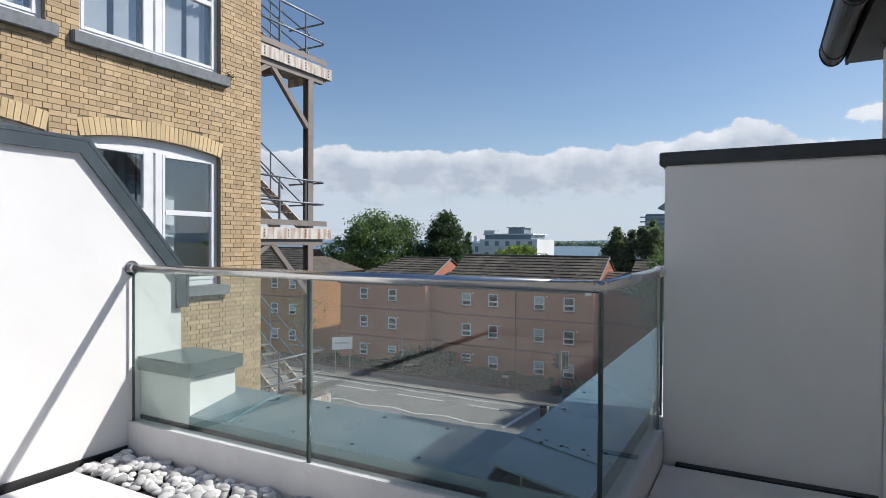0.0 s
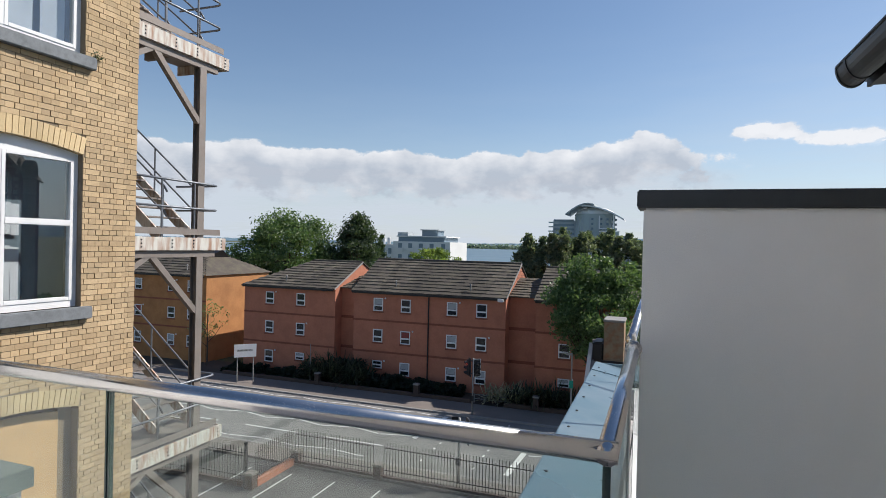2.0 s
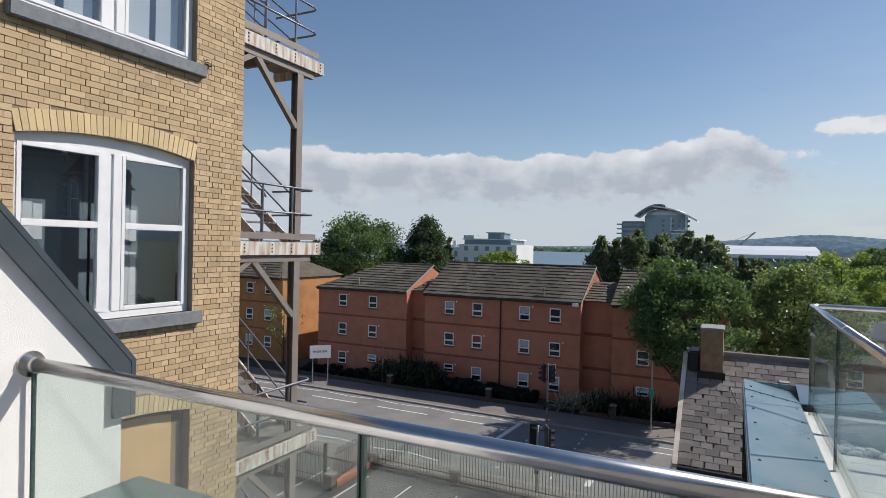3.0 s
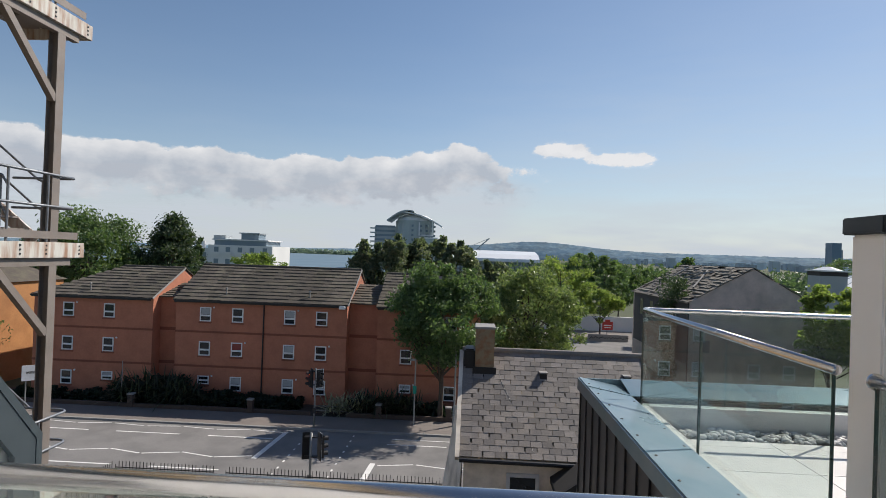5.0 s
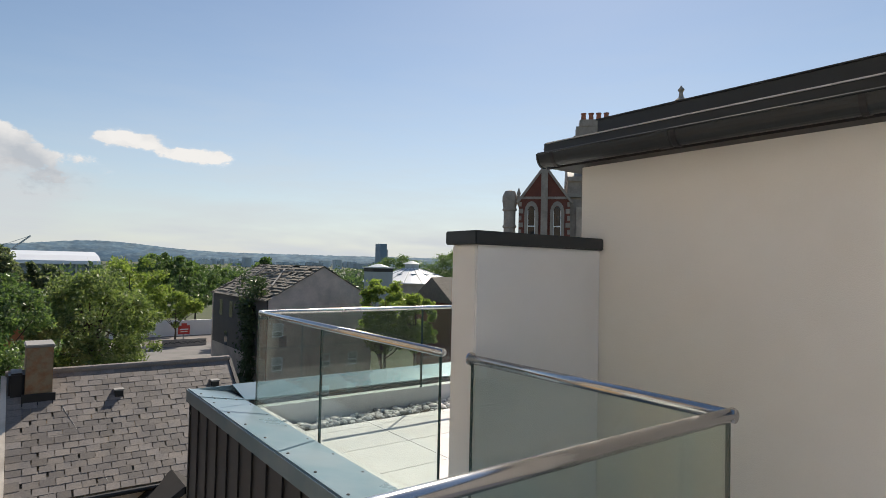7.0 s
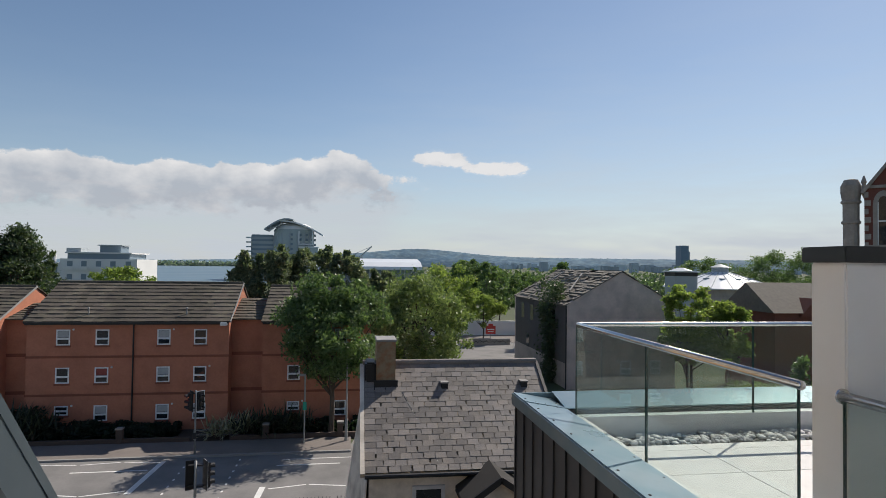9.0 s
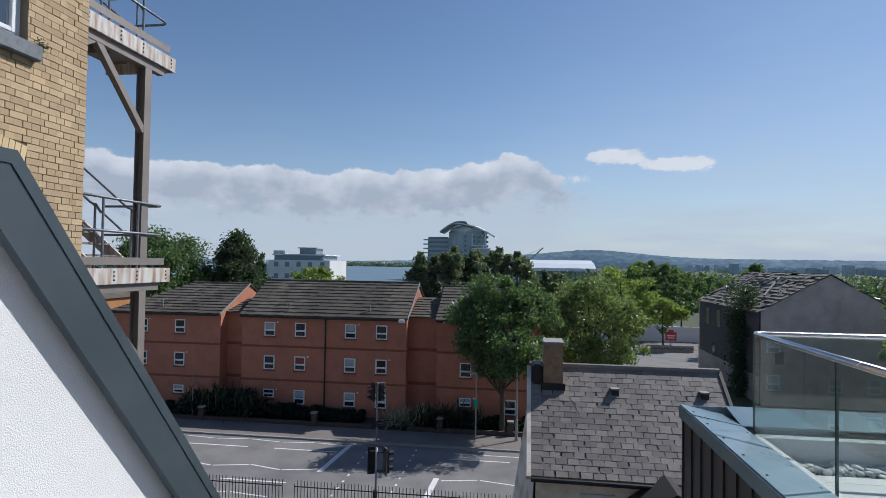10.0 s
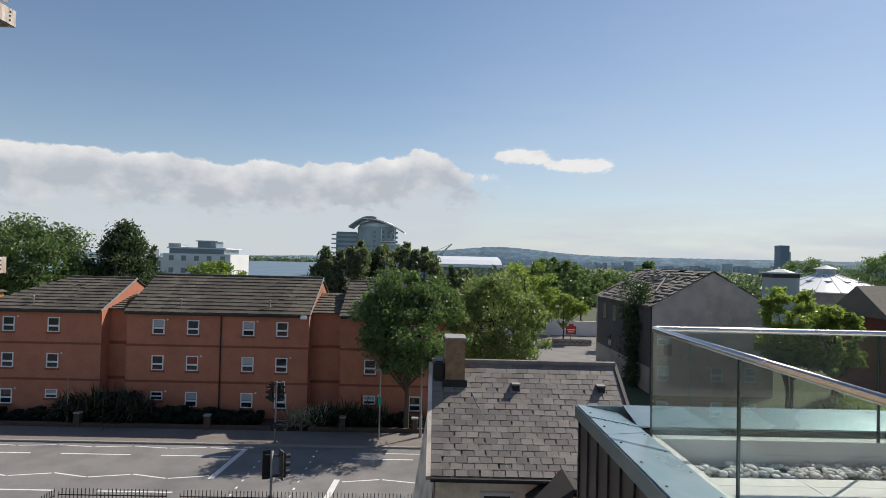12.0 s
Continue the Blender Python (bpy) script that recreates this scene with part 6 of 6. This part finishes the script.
    gp_("turret", Mesh().lathe((-1.95, 0.3, G), [(0.34, 0), (0.34, 13.6), (0.41, 13.65), (0.41, 13.75), (0.35, 13.8), (0.35, 14.6), (0.43, 14.66), (0.43, 14.75), (0.38, 14.8), (0.44, 15.2), (0.44, 15.5), (0.3, 15.8), (0.1, 15.85)], 16), STONE, None, "round-topped stone buttress")
    gp_("finial", Mesh().lathe((-1.42, 0.1, 5.5), [(0.13, 0), (0.08, 0.3), (0.12, 0.45), (0.03, 0.75)], 10), STONE)
    # wing to the side
    gp_("wing_wall", Mesh().box(1.42, 7.0, 0.4, 6, G, 6.9), STONE, None, "weathered stone wing")
    gp_("wing_panel", Mesh().box(1.9, 3.2, 0.3, 0.4, 2.9, 5.2), PANEL_STONE)
    gp_("panel_sill", Mesh().box(1.8, 3.3, 0.2, 0.4, 2.72, 2.9), STONE)
    gp_("wing_door", Mesh().box(3.7, 4.8, 0.34, 0.4, 1.5, 5.0), GOTHIC_BRICK)
    gp_("wing_cornice", Mesh().box(1.42, 7.0, 0.2, 0.4, 5.75, 6.0).box(1.42, 7.0, 0.15, 0.4, 6.7, 6.95), STONE)
    gp_("wing_roof", Mesh().prism([(1.4, 0.4, 6.95), (1.4, 4.0, 9.0), (1.4, 7.5, 6.95)], (11, 0, 0)), SLATE_J, None, "slate roof", fix=True)
    ch = gp_("chimney", Mesh().box(1.9, 4.1, 1.5, 2.6, 6.0, 10.2).box(1.75, 4.25, 1.35, 2.75, 9.3, 9.6).box(2.1, 3.95, 1.45, 2.65, 10.2, 10.6), STONE, None, "stone chimney stack")
    for i in range(4):
        gp_("chimney_pot", Mesh().lathe((2.35 + 0.45 * i, 2.0, 10.55), [(0.17, 0), (0.13, 0.45), (0.17, 0.5), (0.16, 0.56)], 10), RED_WALL, ch)
    sp = gp_("spire_finial", Mesh().lathe((7.9, 1.5, 8.0), [(0.5, 0), (0.5, 2.6), (0.62, 2.7), (0.3, 3.2), (0.3, 3.5), (0.4, 3.6), (0.15, 3.8), (0.1, 4.1), (0.2, 4.25), (0.02, 4.5)], 12), STONE)
    gp_("chimney", Mesh().box(12.2, 15.5, 2.0, 3.2, 6.0, 11.6), STONE)
    for i in range(5):
        gp_("chimney_pot", Mesh().lathe((12.6 + 0.62 * i, 2.6, 11.6), [(0.24, 0), (0.2, 0.5), (0.26, 0.56), (0.24, 0.62)], 10), RED_WALL)


gothic()


# ---- clouds and haze: a backdrop far off ----
def cloud_bank():
    R, a0, a1, e0, e1, na, ne = 4300.0, -110, 150, -0.3, 48.0, 260, 190

    def top(a):
        t = 8.6 + 1.9 * math.exp(-((a + 2) / 4.2) ** 2) + 0.6 * math.exp(-((a + 10) / 3) ** 2) + 0.5 * math.exp(-((a + 24) / 2.5) ** 2)
        return t + 0.8 * noise.noise(Vector((a * 0.3, 1.7, 0))) + 0.6 * noise.noise(Vector((a * 0.8, 5.1, 0)))

    verts, dens, lit, veil = [], [], [], []
    for i in range(na + 1):
        a = a0 + (a1 - a0) * i / na
        for j in range(ne + 1):
            e = e0 + (e1 - e0) * j / ne
            verts.append((R * math.sin(radians(a)) * math.cos(radians(e)), R * math.cos(radians(a)) * math.cos(radians(e)), R * math.sin(radians(e)) + 1.5))
            t = top(a)
            side = 1 / (1 + math.exp((a - 4.5) / 2.2)) if a > -60 else 1.0
            below = t - e
            d = 0.5 + 0.5 * min(max(below / 0.5, -1), 1) if below < 2.0 else max(1 - (below - 2.0) / 4.2, 0.15)
            d *= side * max(1 - max(abs(a - 20) - 95, 0) / 30, 0)
            puff = math.exp(-((a - 8.2) / 2.6) ** 4 - ((e - 10.2 + 0.05 * (a - 8)) / 0.75) ** 2) + math.exp(-((a - 13.8) / 3.4) ** 4 - ((e - 9.3) / 0.7) ** 2)
            d = max(d, min(puff * 1.05, 1))
            dens.append(min(d, 1.0))
            hs = 5.6 + 7.5 / (1 + math.exp(-(a - 5) / 6))
            fill = 0.9 * min(max(below / 2.0, 0), 1) / (1 + math.exp((a - 7.0) / 2.5))
            veil.append(max(math.exp(-max(e, 0) / hs) * max(1 - e / 47, 0), fill) * max(1 - (max(abs(a - 20) - 100, 0) / 29), 0))
            lit.append(min(max(1 - below / 1.9, 0.0), 1.0) if below > 0 else 1.0)
    faces = [(i * (ne + 1) + j, (i + 1) * (ne + 1) + j, (i + 1) * (ne + 1) + j + 1, i * (ne + 1) + j + 1) for i in range(na) for j in range(ne)]
    me = bpy.data.meshes.new("backdrop_clouds")
    me.from_pydata(verts, [], faces)
    for nm, vals in (("cloud_mass", dens), ("cloud_light", lit), ("cloud_veil", veil)):
        at = me.attributes.new(nm, "FLOAT", "POINT")
        at.data.foreach_set("value", vals)
    m = bpy.data.materials.new("cloud_and_haze")
    m.use_nodes = True
    N, L = m.node_tree.nodes, m.node_tree.links
    N.clear()

    def node(kind, **kw):
        n = N.new(kind)
        for k, v in kw.items():
            n.inputs[k].default_value = v
        return n

    def calc(op, a, b, clamp=False):
        n = N.new("ShaderNodeMath")
        n.operation, n.use_clamp = op, clamp
        for i, q in enumerate((a, b)):
            if isinstance(q, (int, float)):
                n.inputs[i].default_value = q
            else:
                L.new(q, n.inputs[i])
        return n.outputs[0]

    geo = N.new("ShaderNodeNewGeometry")
    mp = N.new("ShaderNodeMapping")
    mp.inputs["Scale"].default_value = (0.01, 0.01, 0.016)
    L.new(geo.outputs["Position"], mp.inputs["Vector"])
    n1, n2 = node("ShaderNodeTexNoise", Scale=0.75, Detail=9.0, Roughness=0.62), node("ShaderNodeTexNoise", Scale=0.4, Detail=7.0, Roughness=0.55)
    for n in (n1, n2):
        L.new(mp.outputs[0], n.inputs["Vector"])
    de, li, ve = [N.new("ShaderNodeAttribute") for _ in range(3)]
    de.attribute_name, li.attribute_name, ve.attribute_name = "cloud_mass", "cloud_light", "cloud_veil"
    dn = calc("ADD", de.outputs["Fac"], calc("MULTIPLY", calc("SUBTRACT", n1.outputs["Fac"], 0.5), 1.25))
    ramp = N.new("ShaderNodeValToRGB")
    ramp.color_ramp.elements[0].position, ramp.color_ramp.elements[1].position = 0.36, 0.62
    L.new(dn, ramp.inputs[0])
    cloud = calc("MULTIPLY", ramp.outputs[0], 0.93)
    # haze that thickens towards the horizon
    mp2 = N.new("ShaderNodeMapping")
    mp2.inputs["Scale"].default_value = (0.0012, 0.0012, 0.0075)
    mp2.inputs["Rotation"].default_value = (0.12, 0.1, 0)
    L.new(geo.outputs["Position"], mp2.inputs["Vector"])
    n3 = node("ShaderNodeTexNoise", Scale=1.0, Detail=7.0, Roughness=0.6)
    L.new(mp2.outputs[0], n3.inputs["Vector"])
    hz = calc("MULTIPLY", ve.outputs["Fac"], calc("ADD", 0.35, calc("MULTIPLY", n3.outputs["Fac"], 1.35)), True)
    alpha = calc("MAXIMUM", cloud, hz, True)
    tone = N.new("ShaderNodeMix")
    tone.data_type = "RGBA"
    tone.inputs[6].default_value, tone.inputs[7].default_value = (0.50, 0.55, 0.635, 1), (0.95, 0.95, 0.97, 1)
    tl = calc("ADD", calc("MULTIPLY", li.outputs["Fac"], 0.72), calc("MULTIPLY", calc("SUBTRACT", n2.outputs["Fac"], 0.43), 1.8), True)
    L.new(tl, tone.inputs[0])
    both = N.new("ShaderNodeMix")
    both.data_type = "RGBA"
    both.inputs[6].default_value = (0.63, 0.70, 0.785, 1)
    L.new(cloud, both.inputs[0])
    L.new(tone.outputs[2], both.inputs[7])
    em = N.new("ShaderNodeEmission")
    em.inputs["Strength"].default_value = 0.86
    L.new(both.outputs[2], em.inputs["Color"])
    tr = N.new("ShaderNodeBsdfTransparent")
    mx = N.new("ShaderNodeMixShader")
    L.new(alpha, mx.inputs[0])
    L.new(tr.outputs[0], mx.inputs[1])
    L.new(em.outputs[0], mx.inputs[2])
    out = N.new("ShaderNodeOutputMaterial")
    L.new(mx.outputs[0], out.inputs["Surface"])
    me.materials.append(m)
    ob = tagged(new("backdrop", me), "bank of white and grey clouds over a hazy horizon", "sky", kind="structure")
    ob.visible_shadow = False


cloud_bank()


# ---- pavers and pebbles ----
def pavers(parent, x0, x1, y0, y1, z, w, h):
    me = Mesh().box(0, w - 0.005, 0, h - 0.005, -0.02, 0).data("paver", PAVER, bevel=0.002)
    nx, ny = int(math.ceil((x1 - x0) / w)), int(math.ceil((y1 - y0) / h))
    for i in range(nx):
        for j in range(ny):
            a, b = x0 + i * w, y0 + j * h
            full = a + w <= x1 + 0.01 and b + h <= y1 + 0.01
            o = part("paver", me if full else Mesh().box(0, min(w, x1 - a) - 0.005, 0, min(h, y1 - b) - 0.005, -0.02, 0), PAVER, parent)
            o.location = (a, b, z + random.uniform(-0.001, 0.001))


pavers(terrace_floor, WL + 0.045, WR - 0.02, 1.85 - 0.6 * 8, 1.85, 0.0, 0.9, 0.6)
pavers(terrace_floor, RX + 0.04, WR - 0.02, 1.855, 3.515, 0.0, 0.9, 0.6)
pavers(floor_2, RX + 0.09, 3.85, SY1 + 0.03, 6.38, 0.0, 0.9, 0.6)


def pebbles(name, x0, x1, y0, y1, z, n, label):
    v, f = [], []
    ico_v, ico_f = [], []
    bm = bmesh.new()
    bmesh.ops.create_icosphere(bm, subdivisions=2, radius=1.0)
    ico_v = np.array([q.co[:] for q in bm.verts])
    ico_f = [tuple(q.index for q in fc.verts) for fc in bm.faces]
    bm.free()
    for i in range(n):
        s = rng.uniform(0.018, 0.036)
        k = ico_v * np.array([s * rng.uniform(0.9, 1.4), s * rng.uniform(0.8, 1.1), s * rng.uniform(0.55, 0.8)])
        k *= 1 + 0.12 * np.sin(ico_v @ rng.normal(0, 2.0, (3, 1)))
        a = rng.uniform(0, 6.28)
        c, q = math.cos(a), math.sin(a)
        tl = rng.normal(0, 0.25)
        k = k @ np.array([[c, q, 0], [-q, c, 0], [0, 0, 1]]) @ np.array([[1, 0, 0], [0, math.cos(tl), math.sin(tl)], [0, -math.sin(tl), math.cos(tl)]])
        k += np.array([rng.uniform(x0 + 0.02, x1 - 0.02), rng.uniform(y0 + 0.02, y1 - 0.02), z + s * 0.5 + rng.uniform(0, 0.03)])
        o = len(v)
        v += k.tolist()
        f += [tuple(o + t for t in q3) for q3 in ico_f]
    me = bpy.data.meshes.new(name)
    me.from_pydata(v, [], f)
    me.polygons.foreach_set("use_smooth", [True] * len(me.polygons))
    me.materials.append(PEBBLE)
    return tagged(new(name, me), label, "pebbles", kind="stuff")


pebbles("pebbles", WL + 0.02, RX - 0.05, 1.86, RY - 0.03, -0.035, 620, "rounded white and grey pebbles along the kerb")
pebbles("pebbles", RX + 0.08, 3.4, 6.4, CY - 0.57, -0.03, 600, "rounded pale pebbles along the second terrace kerb")

# ---- slates ----
slope = math.atan2(SZR - SZE, SYR - SYE)
slen = math.hypot(SZR - SZE, SYR - SYE)
rows_n, sw = 20, 0.32
ex = slen / rows_n
sl_me = [Mesh().box(-sw / 2 + 0.008, sw / 2 - 0.008 - d, 0, ex * 1.3, 0, 0.010).data("slate", SLATE) for d in (0.0, 0.006, 0.03)]
upper = Mesh()
for r in range(rows_n):
    x = SX0 + (sw / 2 if r % 2 == 0 else 0.02)
    while x < SX1 + 0.05:
        u = r * ex - 0.05
        m = Matrix.Translation((min(max(x, SX0 + sw / 2), SX1 - sw / 2), SYE + u * math.cos(slope), SZE + u * math.sin(slope) + 0.03 + random.uniform(0, 0.008))) @ Matrix.Rotation(slope - 0.028 + random.uniform(-0.012, 0.012), 4, "X") @ Matrix.Rotation(random.uniform(-0.02, 0.02), 4, "Z")
        if r < 15:
            part("slate", sl_me[(0, 1, 0, 1, 0, 2)[random.randrange(6)]], SLATE, sl).matrix_basis = m
        else:
            k = len(upper.v)
            upper.box(-sw / 2 + 0.008, sw / 2 - 0.008, 0, ex * 1.3, 0, 0.010)
            upper.v[k:] = [tuple(m @ Vector(v)) for v in upper.v[k:]]
        x += sw
part("roof_rest", upper, SLATE_J, sl)["kind"] = "stuff"


# ---- bricks ----
def gap(z):
    """Stretches of the wall's length taken by openings and arches at height z."""
    out = []
    for y0, y1, z0, zs_, zc, kind in WIN:
        h = zc - zs_
        yc, R = (y0 + y1) / 2, ((y1 - y0) ** 2 / 4 + h * h) / (2 * h)
        c = zc - R
        ring = R + 0.245
        if z0 - 0.19 < z < z0 + 0.02 and kind != "board":
            out.append((y0 - 0.125, y1 + 0.125))
        elif z0 <= z <= zs_ - 0.02:
            out.append((y0, y1))
        elif zs_ - 0.02 < z < c + ring:
            w = math.sqrt(ring * ring - (z - c) ** 2)
            out.append((yc - min(w, (y1 - y0) / 2 + 0.03), yc + min(w, (y1 - y0) / 2 + 0.03)))
    return out


whole = {n: Mesh().box(-0.02, 0.0, 0.004, L_ - 0.004, 0.004, COURSE - 0.005).data("brick", BRICK) for n, L_ in (("s", 0.228), ("h", 0.114))}
joined = Mesh()
count = 0
row = 0
z = -4.7
while z < 7.6:
    y = BY
    L_ = 0.228 if row % 2 == 0 else 0.114
    first = True
    gaps = gap(z + COURSE / 2)
    while y > 0.2:
        l2 = L_ * (1.0 if not (first and row % 2 == 0) else 0.75)
        a, b = y - l2, y
        first = False
        y = a
        pieces = [(a, b)]
        for g0, g1 in gaps:
            pieces = [q for p0, p1 in pieces for q in ((p0, min(p1, g0)), (max(p0, g1), p1)) if q[1] - q[0] > 0.02]
        for p0, p1 in pieces:
            d = random.uniform(-0.005, 0.005)
            if abs(p1 - p0 - L_) < 1e-6 and p0 > 6.9 and 0.2 < z < 3.4 and count < 300:
                o = part("brick", whole["s" if row % 2 == 0 else "h"], BRICK, wall_brick)
                o.location = (BX + d, p0, z)
                count += 1
            else:
                joined.box(BX - 0.02, BX + d, p0 + 0.004, p1 - 0.004, z + 0.004, z + COURSE - 0.005)
    z += COURSE
    row += 1
jb = part("brickwork", joined, BRICK_J, wall_brick, "buff bricks in dark mortar")
jb["kind"] = "stuff"
